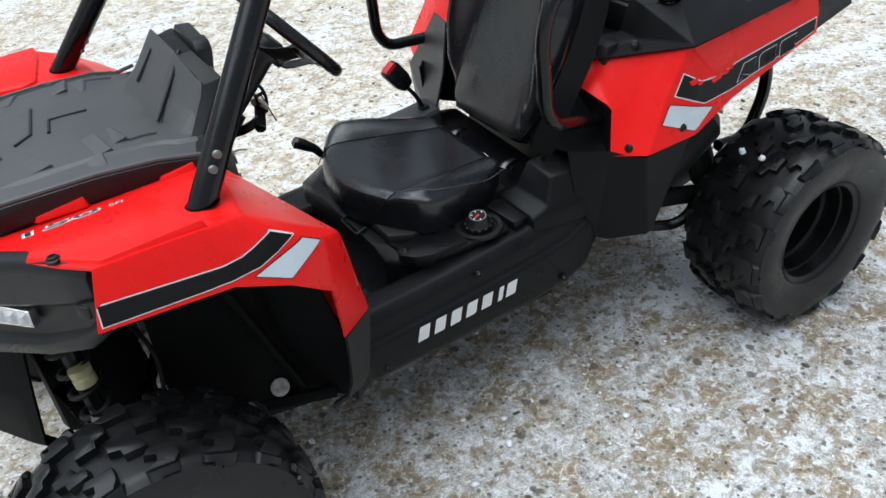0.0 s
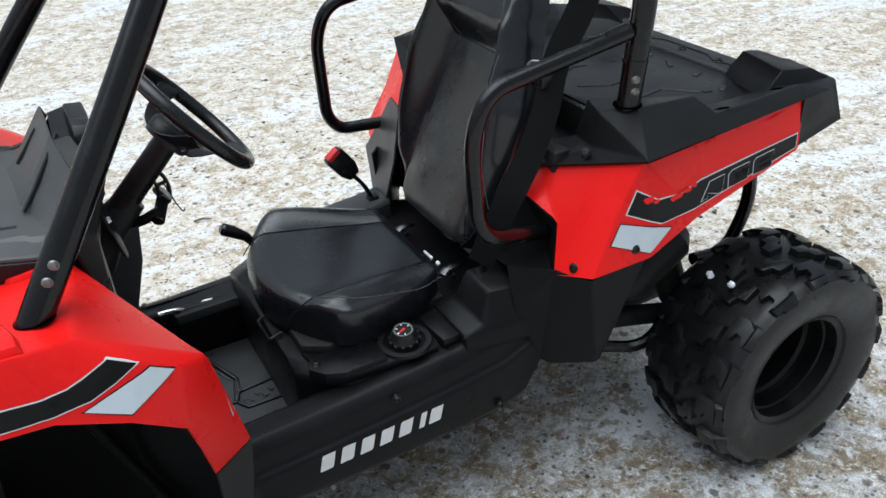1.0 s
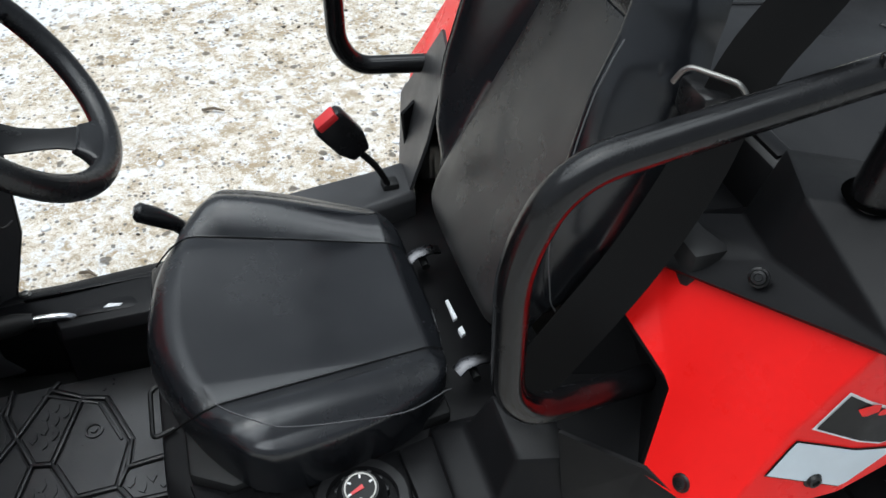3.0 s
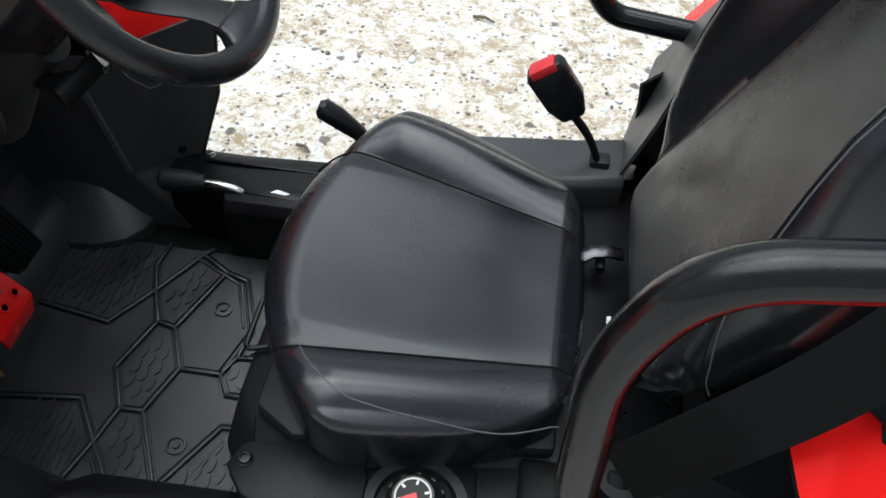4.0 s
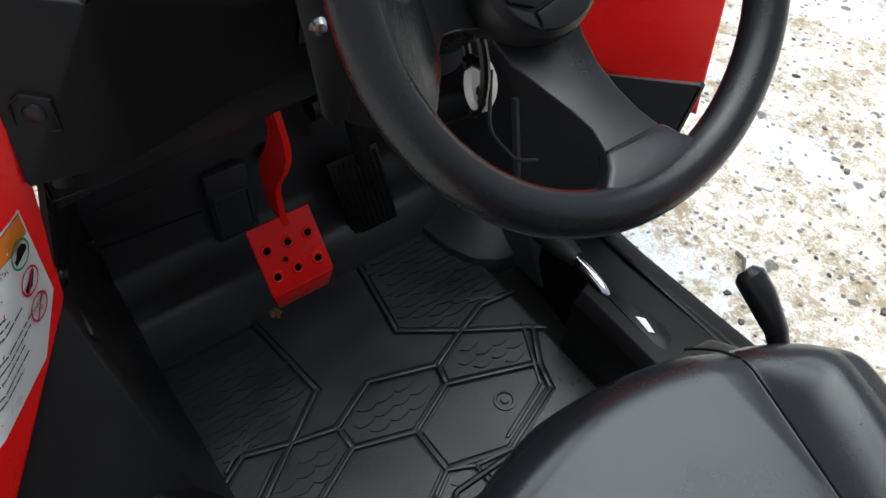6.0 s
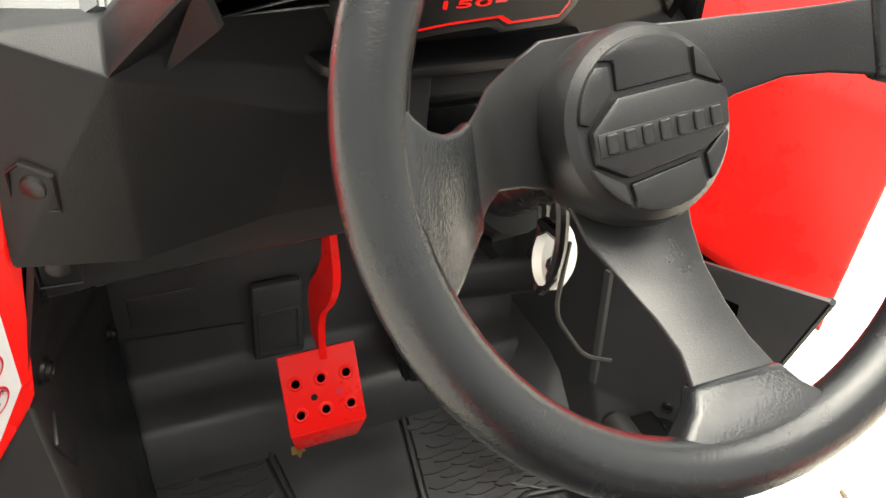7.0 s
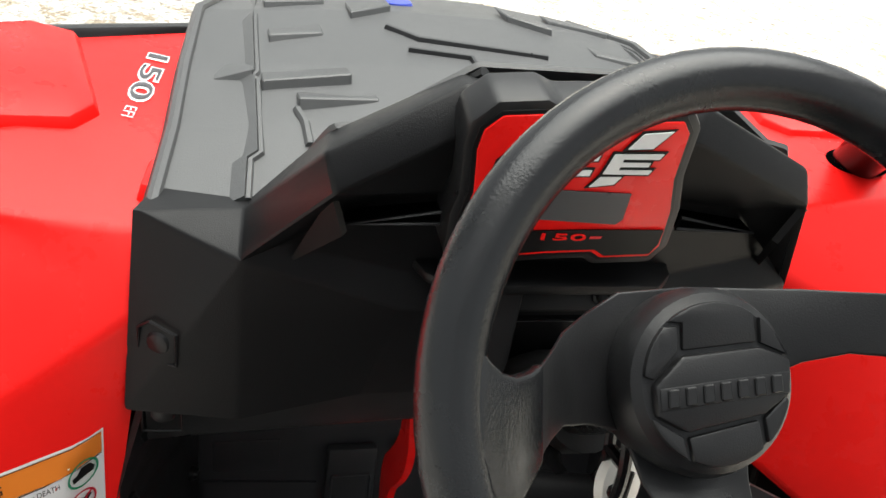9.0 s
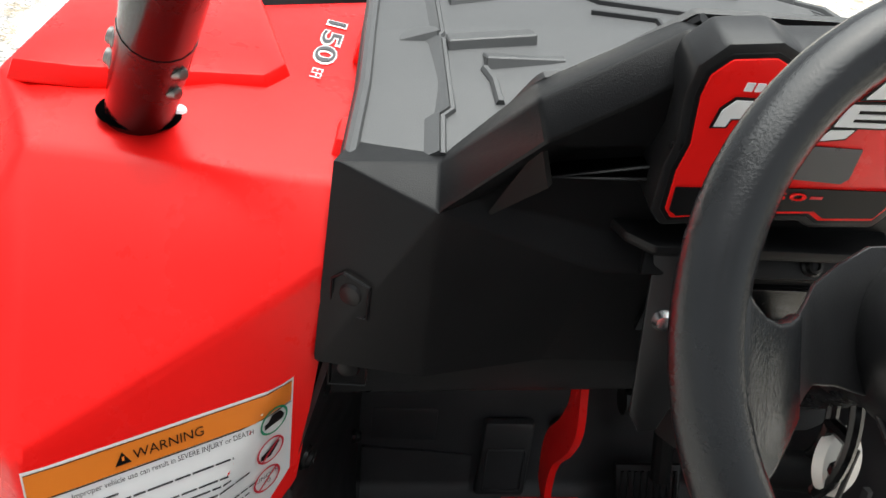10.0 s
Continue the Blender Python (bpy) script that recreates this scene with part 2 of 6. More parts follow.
def prism(outline, h0, h1, m=Matrix(), bevel=0.0, segments=2, bm=None):
    """An outline in the local x-y plane, drawn out from h0 to h1 along local z, then placed by m."""
    b = bmesh.new()
    low = [b.verts.new((x, y, h0)) for x, y in outline]
    high = [b.verts.new((x, y, h1)) for x, y in outline]
    b.faces.new(low[::-1])
    b.faces.new(high)
    n = len(outline)
    for i in range(n):
        b.faces.new((low[i], low[(i + 1) % n], high[(i + 1) % n], high[i]))
    bmesh.ops.recalc_face_normals(b, faces=b.faces)
    if bevel:
        rounded(b, bevel, 20, segments)
    b.transform(m)
    return join(bm, b)


def loft(sections, caps=True, closed=True, bevel=0.0, bm=None, angle=25.0):
    """A skin through sections of equal count."""
    b = bmesh.new()
    rings = [[b.verts.new(p) for p in s] for s in sections]
    n = len(rings[0])
    for a, c in zip(rings, rings[1:]):
        for i in range(n if closed else n - 1):
            j = (i + 1) % n
            b.faces.new((a[i], a[j], c[j], c[i]))
    if caps and closed:
        b.faces.new(rings[0][::-1])
        b.faces.new(rings[-1])
    bmesh.ops.recalc_face_normals(b, faces=b.faces)
    if bevel:
        rounded(b, bevel, angle)
    return join(bm, b)


def turned(profile, m=Matrix(), n=48, bm=None, closed=False):
    """A profile of (radius, height) turned round local z."""
    b = bmesh.new()
    rings = []
    for r, h in profile:
        rings.append([b.verts.new((r * math.cos(2 * math.pi * i / n), r * math.sin(2 * math.pi * i / n), h)) for i in range(n)] if r > 1e-6 else [b.verts.new((0, 0, h))])
    pairs = list(zip(rings, rings[1:])) + ([(rings[-1], rings[0])] if closed else [])
    for a, c in pairs:
        for i in range(n):
            j = (i + 1) % n
            if len(a) == 1 and len(c) > 1:
                b.faces.new((a[0], c[j], c[i]))
            elif len(c) == 1 and len(a) > 1:
                b.faces.new((a[i], a[j], c[0]))
            elif len(a) > 1:
                b.faces.new((a[i], a[j], c[j], c[i]))
    bmesh.ops.recalc_face_normals(b, faces=b.faces)
    b.transform(m)
    return join(bm, b)


def bent(points, radius, n=7):
    """A polyline with its corners rounded."""
    pts = [Vector(p) for p in points]
    out = [pts[0]]
    for a, b, c in zip(pts, pts[1:], pts[2:]):
        u, v = (a - b), (c - b)
        r = min(radius, u.length * 0.48, v.length * 0.48)
        p, q = b + u.normalized() * r, b + v.normalized() * r
        for i in range(n + 1):
            t = i / n
            out.append(p * (1 - t) ** 2 + b * 2 * t * (1 - t) + q * t ** 2)
    out.append(pts[-1])
    return out


def swept(points, radius, n=16, caps=True, bm=None, flat=1.0, closed=False):
    """A tube along points; radius may be a list; flat squeezes it across."""
    pts = [Vector(p) for p in points]
    b = bmesh.new()
    rings, normal = [], None
    count = len(pts)
    for i, p in enumerate(pts):
        if closed:
            d = (pts[(i + 1) % count] - pts[i - 1]).normalized()
        else:
            d = (pts[min(i + 1, count - 1)] - pts[max(i - 1, 0)]).normalized()
        if normal is None:
            normal = d.orthogonal().normalized() if abs(d.z) > 0.9 else d.cross(Vector((0, 0, 1))).normalized()
        normal = (normal - d * normal.dot(d)).normalized()
        side = d.cross(normal)
        r = radius[i] if isinstance(radius, (list, tuple)) else radius
        rings.append([b.verts.new(p + normal * (r * math.cos(2 * math.pi * k / n)) + side * (r * flat * math.sin(2 * math.pi * k / n))) for k in range(n)])
    for a, c in list(zip(rings, rings[1:])) + ([(rings[-1], rings[0])] if closed else []):
        for k in range(n):
            j = (k + 1) % n
            b.faces.new((a[k], a[j], c[j], c[k]))
    if caps and not closed:
        b.faces.new(rings[0][::-1])
        b.faces.new(rings[-1])
    bmesh.ops.recalc_face_normals(b, faces=b.faces)
    return join(bm, b)


def along(a, b):
    """A pose at a whose local z points to b."""
    d = Vector(b) - Vector(a)
    return Matrix.Translation(a) @ d.to_track_quat("Z", "Y").to_matrix().to_4x4()


def frame_of(origin, u, v):
    """A pose with local x along u and local y towards v."""
    u = Vector(u).normalized()
    w = u.cross(Vector(v)).normalized()
    v = w.cross(u)
    m = Matrix((u, v, w)).transposed().to_4x4()
    return Matrix.Translation(origin) @ m


def sheet(verts, faces, thick=0.004, bevel=0.004, angle=12.0):
    """A moulded panel from its corners, with thickness towards the inside."""
    b = bmesh.new()
    vs = [b.verts.new(p) for p in verts]
    for f in faces:
        b.faces.new([vs[i] for i in f])
    bmesh.ops.recalc_face_normals(b, faces=b.faces)
    if bevel:
        rounded(b, bevel, angle, 2)
    bmesh.ops.recalc_face_normals(b, faces=b.faces)
    if thick:
        bmesh.ops.solidify(b, geom=b.faces[:], thickness=thick)
    return b


def tree_of(ob):
    b = bmesh.new()
    b.from_mesh(ob.data)
    t = BVHTree.FromBMesh(b)
    b.free()
    return t


def laid(outlines, m, tree, lift=0.0012, step=0.012, reach=0.2):
    """Flat outlines in m's local x-y plane, pressed along local -z onto a surface."""
    b = bmesh.new()
    for outline in outlines:
        b.faces.new([b.verts.new((x, y, 0)) for x, y in outline])
    bmesh.ops.triangulate(b, faces=b.faces[:])
    for _ in range(6):
        long = [e for e in b.edges if e.calc_length() > step]
        if not long:
            break
        bmesh.ops.subdivide_edges(b, edges=long, cuts=1)
        bmesh.ops.triangulate(b, faces=[f for f in b.faces if len(f.verts) > 3])
    down = -(m.to_3x3() @ Vector((0, 0, 1)))
    lost = []
    for v in b.verts:
        p = m @ v.co
        hit, normal, _, _ = tree.ray_cast(p - down * reach, down, 2 * reach)
        if hit is None:
            lost.append(v)
            continue
        v.co = hit + (normal if normal.dot(down) < 0 else -normal) * lift
    bmesh.ops.delete(b, geom=lost, context="VERTS")
    return b


def pressed(b, m, tree, lift=0.0015, reach=0.2):
    """A flat mesh in m's local x-y plane, laid onto a surface along local -z."""
    down = -(m.to_3x3() @ Vector((0, 0, 1)))
    lost = []
    for v in b.verts:
        p = m @ Vector((v.co.x, v.co.y, 0))
        hit, normal, _, _ = tree.ray_cast(p - down * reach, down, 2 * reach)
        if hit is None:
            lost.append(v)
            continue
        v.co = hit + (normal if normal.dot(down) < 0 else -normal) * lift
    bmesh.ops.delete(b, geom=lost, context="VERTS")
    return b


def inset(poly, d):
    """The outline moved inwards by d."""
    n, out = len(poly), []
    area = sum(poly[i][0] * poly[(i + 1) % n][1] - poly[(i + 1) % n][0] * poly[i][1] for i in range(n))
    s = 1 if area > 0 else -1
    for i in range(n):
        a, b, c = Vector(poly[i - 1]), Vector(poly[i]), Vector(poly[(i + 1) % n])
        n1 = Vector((-(b - a).y, (b - a).x)).normalized() * s
        n2 = Vector((-(c - b).y, (c - b).x)).normalized() * s
        k = n1 + n2
        out.append(tuple(b + k * (d / max(0.4, 1 + n1.dot(n2)))))
    return out


def letters(text, size, m, thick=0.0006, align="CENTER", slant=0.0, fat=0.0):
    """Built-in lettering as a mesh, in m's local x-y plane."""
    cu = bpy.data.curves.new("text", "FONT")
    cu.body, cu.size, cu.extrude, cu.align_x, cu.align_y, cu.shear = text, size, thick, align, "CENTER", slant
    cu.resolution_u, cu.offset = 3, fat
    tmp = bpy.data.objects.new("text", cu)
    scene.collection.objects.link(tmp)
    me = bpy.data.meshes.new_from_object(tmp.evaluated_get(bpy.context.evaluated_depsgraph_get()))
    bpy.data.objects.remove(tmp)
    b = bmesh.new()
    b.from_mesh(me)
    bpy.data.meshes.remove(me)
    b.transform(m)
    return b


def screw(parent, p, normal, r=0.007, mat=None, socket=True, name="bolt"):
    m = Matrix.Translation(p) @ Vector(normal).to_track_quat("Z", "Y").to_matrix().to_4x4()
    b = turned([(0, 0.0035), (r * 0.45, 0.0035), (r * 0.5, 0.005), (r * 0.85, 0.0045), (r, 0.002), (r * 1.25, 0.001), (r * 1.3, -0.002)] if socket else [(0, 0.006), (r * 0.6, 0.0055), (r, 0.002), (r, -0.002)], m, 14)
    return part(name, b, mat or BLACKBOLT, parent)


def mirrored(bm):
    c = bm.copy()
    bmesh.ops.scale(c, vec=(1, -1, 1), verts=c.verts)
    bmesh.ops.reverse_faces(c, faces=c.faces)
    return c


# ---- ground ----
def spread(lo, hi, near, far):
    inner = list(np.arange(lo, hi, near))
    left, right, d = [], [], near
    x = lo
    while x > -far:
        d *= 1.35
        x -= d
        left.append(x)
    x, d = hi, near
    while x < far:
        d *= 1.35
        x += d
        right.append(x)
    return left[::-1] + inner + [hi] + right


gx, gy = spread(-1.2, 2.6, 0.03, 2500), spread(-1.5, 3.2, 0.03, 2500)
bm = bmesh.new()
rows = []
for x in gx:
    row = []
    for y in gy:
        h = 0.0
        if abs(x) < 8 and abs(y) < 8:
            h = 0.006 * noise.noise((x * 2.1, y * 2.1, 0)) + 0.003 * noise.noise((x * 8, y * 8, 3)) - 0.004
        row.append(bm.verts.new((x, y, h)))
    rows.append(row)
for a, c in zip(rows, rows[1:]):
    for i in range(len(gy) - 1):
        bm.faces.new((a[i], c[i], c[i + 1], a[i + 1]))
ground = new("ground", finish(bm, "ground", GROUND, 60))
tagged(ground, "packed white snow over brown gravel and dirt", "ground", kind="structure")


def gravel_material():
    """Wet stones: each one its own tone between near-black, brown and pale grey."""
    m = material("wet_gravel", (0.1, 0.09, 0.08), 0.4, grain=0.4, grain_size=500)
    nt = m.node_tree
    geo = nt.nodes.new("ShaderNodeNewGeometry")
    ramp = nt.nodes.new("ShaderNodeValToRGB")
    ramp.color_ramp.elements[0].color = (0.055, 0.048, 0.042, 1)
    ramp.color_ramp.elements[1].color = (0.3, 0.28, 0.25, 1)
    e = ramp.color_ramp.elements.new(0.55)
    e.color = (0.14, 0.105, 0.07, 1)
    nt.links.new(geo.outputs["Random Per Island"], ramp.inputs[0])
    nt.links.new(ramp.outputs[0], nt.nodes["Principled BSDF"].inputs["Base Color"])
    return m


def scattered(name, count, sizes, squash, mat, label, category, seed, lump=0.3):
    """Many small uneven lumps half sunk in the ground, as one object."""
    unit = bmesh.new()
    bmesh.ops.create_icosphere(unit, subdivisions=1, radius=1)
    vs = np.array([v.co[:] for v in unit.verts])
    fs = np.array([[v.index for v in f.verts] for f in unit.faces])
    unit.free()
    r = np.random.default_rng(seed)
    all_v, all_f = [], []
    for i in range(count):
        x, y = r.uniform(-0.9, 2.6), r.uniform(-1.0, 2.6)
        s = sizes[0] + (sizes[1] - sizes[0]) * r.random() ** 3
        a = r.uniform(0, math.tau)
        k = vs * (1 + lump * r.uniform(-1, 1, (len(vs), 1))) * (s * r.uniform(0.8, 1.5), s * r.uniform(0.6, 1.0), s * squash * r.uniform(0.7, 1.2))
        k = np.stack([k[:, 0] * math.cos(a) - k[:, 1] * math.sin(a) + x, k[:, 0] * math.sin(a) + k[:, 1] * math.cos(a) + y, k[:, 2] - 0.003], 1)
        all_v.append(k)
        all_f.append(fs + i * len(vs))
    me = bpy.data.meshes.new(name)
    me.from_pydata(np.concatenate(all_v).tolist(), [], np.concatenate(all_f).tolist())
    me.materials.append(mat)
    for p in me.polygons:
        p.use_smooth = True
    return tagged(new(name, me), label, category, kind="stuff")


scattered("gravel", 2300, (0.0015, 0.008), 0.5, gravel_material(), "small wet brown and grey stones frozen into the snow", "gravel", 5)
scattered("snow_crumbs", 1500, (0.003, 0.011), 0.3, SNOW, "small crumbs of trodden snow and ice", "snow", 8)
for (x0, y0), (x1, y1) in (((1.42, -0.72), (1.47, -0.70)), ((0.36, 0.62), (0.39, 0.6)), ((0.63, 1.12), (0.68, 1.1))):
    a, b = Vector((x0, y0, 0.004)), Vector((x1, y1, 0.007))
    c = (a + b) / 2 + Vector((0.003, 0.004, 0.003))
    twig = new("twig", finish(swept([a, c, b], [0.0032, 0.0036, 0.0022], 8), "twig", material("twig_bark", (0.13, 0.1, 0.07), 0.8, grain=0.5, grain_size=300, stain=0.3, stain_size=80), 40))
    tagged(twig, "short broken brown twig lying on the snow", "twig")


# ---- vehicle ----
atv = tagged(new("utility_vehicle"), "small single-seat off-road buggy in red and black plastic parked on snow", "off-road vehicle")
C = -0.008  # the vehicle's middle, across


def both(ob_name, bm, mat, label="", lean=0.0, pull=0.0):
    """One part on the near side and its mirror image on the far side."""
    other = mirrored(bm)
    if lean:
        for v in other.verts:
            v.co.x -= lean * (v.co.y + 0.3)
            v.co.y -= pull if v.co.y < 0.26 else 0.0
    a = part(ob_name, bm, mat, atv, label)
    b = part(ob_name, other, mat, atv, label)
    return a, b


# chassis tray under everything
bm = prism([(0.15, -0.17), (0.2, -0.2), (0.40, -0.24), (0.86, -0.245), (0.92, -0.15), (1.08, -0.12), (1.38, -0.12), (1.38, 0.12), (1.08, 0.12), (0.92, 0.15), (0.86, 0.245), (0.40, 0.24), (0.2, 0.2), (0.15, 0.17)], 0.165, 0.205, bevel=0.008)
part("underbody", bm, DEEP, atv)

# front fenders
FV = [(-0.085, -0.196, 0.668), (0.063, -0.410, 0.705), (0.272, -0.214, 0.686), (0.252, -0.386, 0.687),
      (0.058, -0.422, 0.630), (0.212, -0.434, 0.628), (0.28, -0.433, 0.588), (0.342, -0.421, 0.555),
      (0.306, -0.407, 0.648), (0.346, -0.402, 0.614), (0.385, -0.366, 0.594), (0.42, -0.342, 0.418), (0.361, -0.372, 0.407),
      (0.288, -0.221, 0.645), (0.308, -0.242, 0.487), (0.375, -0.335, 0.41), (0.3495, -0.399, 0.482), (0.195, -0.415, 0.706), (0.042, -0.424, 0.626)]
FF = [(0, 1, 17, 3, 2), (1, 18, 5, 17), (17, 5, 8, 3), (5, 6, 8), (8, 6, 7, 9), (3, 8, 9, 10), (9, 7, 10), (10, 7, 16, 12, 11),
      (2, 3, 10, 13), (13, 10, 11, 14), (14, 11, 15)]
fender, fender_far = both("front_fender", sheet(FV, FF, 0.004, 0.005, 8), RED, lean=0.08, pull=0.025)
tagged(fender, "glossy red moulded front fender with faceted creases")
tagged(fender_far, "glossy red moulded front fender with faceted creases")



def fender_z(x, y):
    return 0.685 + 0.021 * (abs(y) - 0.21) / 0.2 - 0.03 * max(0.0, 0.05 - x) * 0.6


def raised(outline, h, side, drop=0.006):
    """A raised field on the fender's upper side."""
    k = 0.0 if side < 0 else 0.08
    def at(x, y, dz):
        return (x - (k * (0.3 + y) if side > 0 else 0), side * y, fender_z(x, y) + dz)
    top = inset(outline, 0.004)
    x_lo, x_hi = min(p[0] for p in outline), max(p[0] for p in outline)
    return loft([[at(x, y, -drop) for x, y in outline], [at(x, y, h * (0.12 + 0.88 * (x - x_lo) / (x_hi - x_lo))) for x, y in top]], bevel=0.0015)


for fen, side in ((fender, -1), (fender_far, 1)):
    part("raised_field", raised([(0.14, 0.256), (0.168, 0.268), (0.2, 0.372), (0.204, 0.409), (0.075, 0.409), (0.0, 0.32), (0.01, 0.285)], 0.0065, side), RED, fen)
    for o in ([(0.25, 0.212), (0.246, 0.229), (0.2, 0.226), (0.188, 0.211)], [(0.105, 0.202), (0.095, 0.217), (0.03, 0.212), (0.02, 0.198)]):
        part("edge_tab", raised(o, 0.011, side), RED, fen)
    sh, yy = (0.0, 0.0) if side < 0 else (-0.05, -0.036)
    foot = Vector((0.195 + sh, side * (0.3465 + yy), 0.66))
    lean_dir = Vector((0.178, -side * 0.0895, 0.24)).normalized()
    skin = tree_of(fen)
    spot, skin_n, _, _ = skin.ray_cast(foot + lean_dir * 0.25, -lean_dir)
    if spot is not None:
        m = frame_of(spot, (1, 0, 0), (0, 1, 0))
        skin_n = skin_n if skin_n.z > 0 else -skin_n
        m = Matrix.Translation(spot) @ skin_n.to_track_quat("Z", "X").to_matrix().to_4x4() @ Matrix.Diagonal((1.0, 1.0, 1, 1))
        # Dark disc paints the shade inside the pillar's hole.
        part("pillar_socket", turned([(0.0, 0.0012), (0.0225, 0.0012), (0.023, 0.0004)], m, 30), VOID, fen)
        # Snow ground beyond the hole, added as a small white lump.
        part("snow_glimpse", turned([(0, 0.004), (0.004, 0.003), (0.005, 0.001)], m @ Matrix.Translation((-0.02 * (1 if side < 0 else 0.7), -0.008, 0)), 12), SNOW, fen)

# inner fender and footwell liners
LV = [(0.12, -0.33, 0.60), (0.2, -0.36, 0.61), (0.335, -0.36, 0.53), (0.37, -0.34, 0.40), (0.385, -0.3, 0.21),
      (0.11, -0.222, 0.58), (0.2, -0.23, 0.56), (0.27, -0.246, 0.50), (0.28, -0.238, 0.36), (0.34, -0.227, 0.205), (0.18, -0.226, 0.215), (0.105, -0.222, 0.34)]
LF = [(0, 1, 6, 5), (1, 2, 7, 6), (2, 3, 8, 7), (3, 4, 9, 8), (5, 6, 10, 11), (6, 7, 8, 10), (8, 9, 10)]
both("wheel_arch_liner", sheet(LV, LF, 0.004, 0.006, 8), ARCH, "black plastic wheel arch liner", 0.08)
# footwell side wall, seen from the seat
SV = [(0.292, -0.222, 0.60), (0.308, -0.246, 0.48), (0.372, -0.325, 0.405), (0.41, -0.315, 0.345), (0.41, -0.21, 0.3), (0.40, -0.195, 0.217),
      (0.22, -0.195, 0.217), (0.15, -0.2, 0.3), (0.14, -0.2, 0.42), (0.2, -0.205, 0.57)]
SF = [(0, 1, 8, 9), (1, 2, 3, 4), (1, 4, 7, 8), (4, 5, 6, 7)]
part("footwell_wall", sheet(SV, SF, 0.004, 0.008, 8), BLACK, atv, "black moulded footwell side wall")
SW = [(0.275, 0.212, 0.468), (0.335, 0.238, 0.49), (0.402, 0.266, 0.515), (0.388, 0.268, 0.395), (0.356, 0.258, 0.302), (0.35, 0.2, 0.217), (0.2, 0.195, 0.217), (0.13, 0.19, 0.3), (0.12, 0.19, 0.42), (0.18, 0.2, 0.47), (0.26, 0.2, 0.43), (0.285, 0.203, 0.3)]
# Paler plastic brightens this far wall; the near wall keeps BLACK.
wall_far = part("footwell_wall", sheet(SW, [(0, 1, 10, 9), (1, 2, 3, 10), (10, 3, 4, 11), (4, 5, 11), (9, 10, 8), (8, 10, 11, 7), (7, 11, 5, 6)], 0.004, 0.004, 8), LINER, atv, "black moulded footwell side wall")
part("wall_edge", swept([(0.402, 0.267, 0.513), (0.395, 0.268, 0.455), (0.388, 0.269, 0.395), (0.357, 0.259, 0.302)], 0.004, 8), BODY, wall_far)
screw(wall_far, (0.338, 0.243, 0.318), (0.6, -0.75, 0.1), 0.006)
screw(wall_far, (0.317, 0.226, 0.472), (0.3, -0.9, 0.1), 0.006)
# Black slab in place of the slot's shaded inside.
part("wall_slot", prism([(-0.012, -0.006), (0.014, -0.008), (0.012, 0.008), (-0.01, 0.007)], -0.004, 0.0012, frame_of((0.345, 0.2365, 0.458), (0.9, 0.42, 0.1), (-0.2, 0.1, 1)), 0.001), VOID, wall_far)

# hood: a faceted black panel with ribs, rising into the dash cowl
HV = []
stations = [(-0.17, 0.12, 0.682, 0.11), (-0.1, 0.175, 0.704, 0.115), (0.0, 0.2, 0.721, 0.13), (0.12, 0.207, 0.722, 0.145), (0.2, 0.211, 0.716, 0.152), (0.272, 0.219, 0.704, 0.160)]
for x, w, z, g in stations:
    HV += [(x, -w, z - 0.007), (x, -g, z), (x, -0.05, z + 0.006), (x, 0.05, z + 0.006), (x - (0.02 if x > 0.2 else 0), g, z), (x - (0.035 if x > 0.2 else 0), w - 0.025, z - 0.007)]
HF = [(i * 6 + k, i * 6 + k + 1, i * 6 + k + 7, i * 6 + k + 6) for i in range(len(stations) - 1) for k in range(5)]
hood = part("hood", sheet(HV, HF, 0.006, 0.004, 3), HOOD, atv, "grained black plastic hood with moulded ribs, greyed by painted sky light")
hood_tree = tree_of(hood)


def hood_z(x, y):
    spot = hood_tree.ray_cast(Vector((x, y, 1)), Vector((0, 0, -1)))[0]
    return spot.z if spot is not None else 0.71


def wedge(a, b, ha, hb, run):
    """A moulded step: rising from the front to a crest, then dropping off behind."""
    za = hood_z(*a)
    zb = hood_z(*b)
    bb = bmesh.new()
    v = [bb.verts.new(p) for p in ((a[0] - run, a[1], za - 0.001), (b[0] - run, b[1], zb - 0.001), (a[0], a[1], za + ha), (b[0], b[1], zb + hb), (a[0] + 0.004, a[1], za - 0.002), (b[0] + 0.004, b[1], zb - 0.002))]
    for f in ((0, 1, 3, 2), (2, 3, 5, 4), (0, 2, 4), (1, 5, 3), (0, 4, 5, 1)):
        bb.faces.new([v[i] for i in f])
    bmesh.ops.recalc_face_normals(bb, faces=bb.faces)
    return rounded(bb, 0.001, 20, 1)


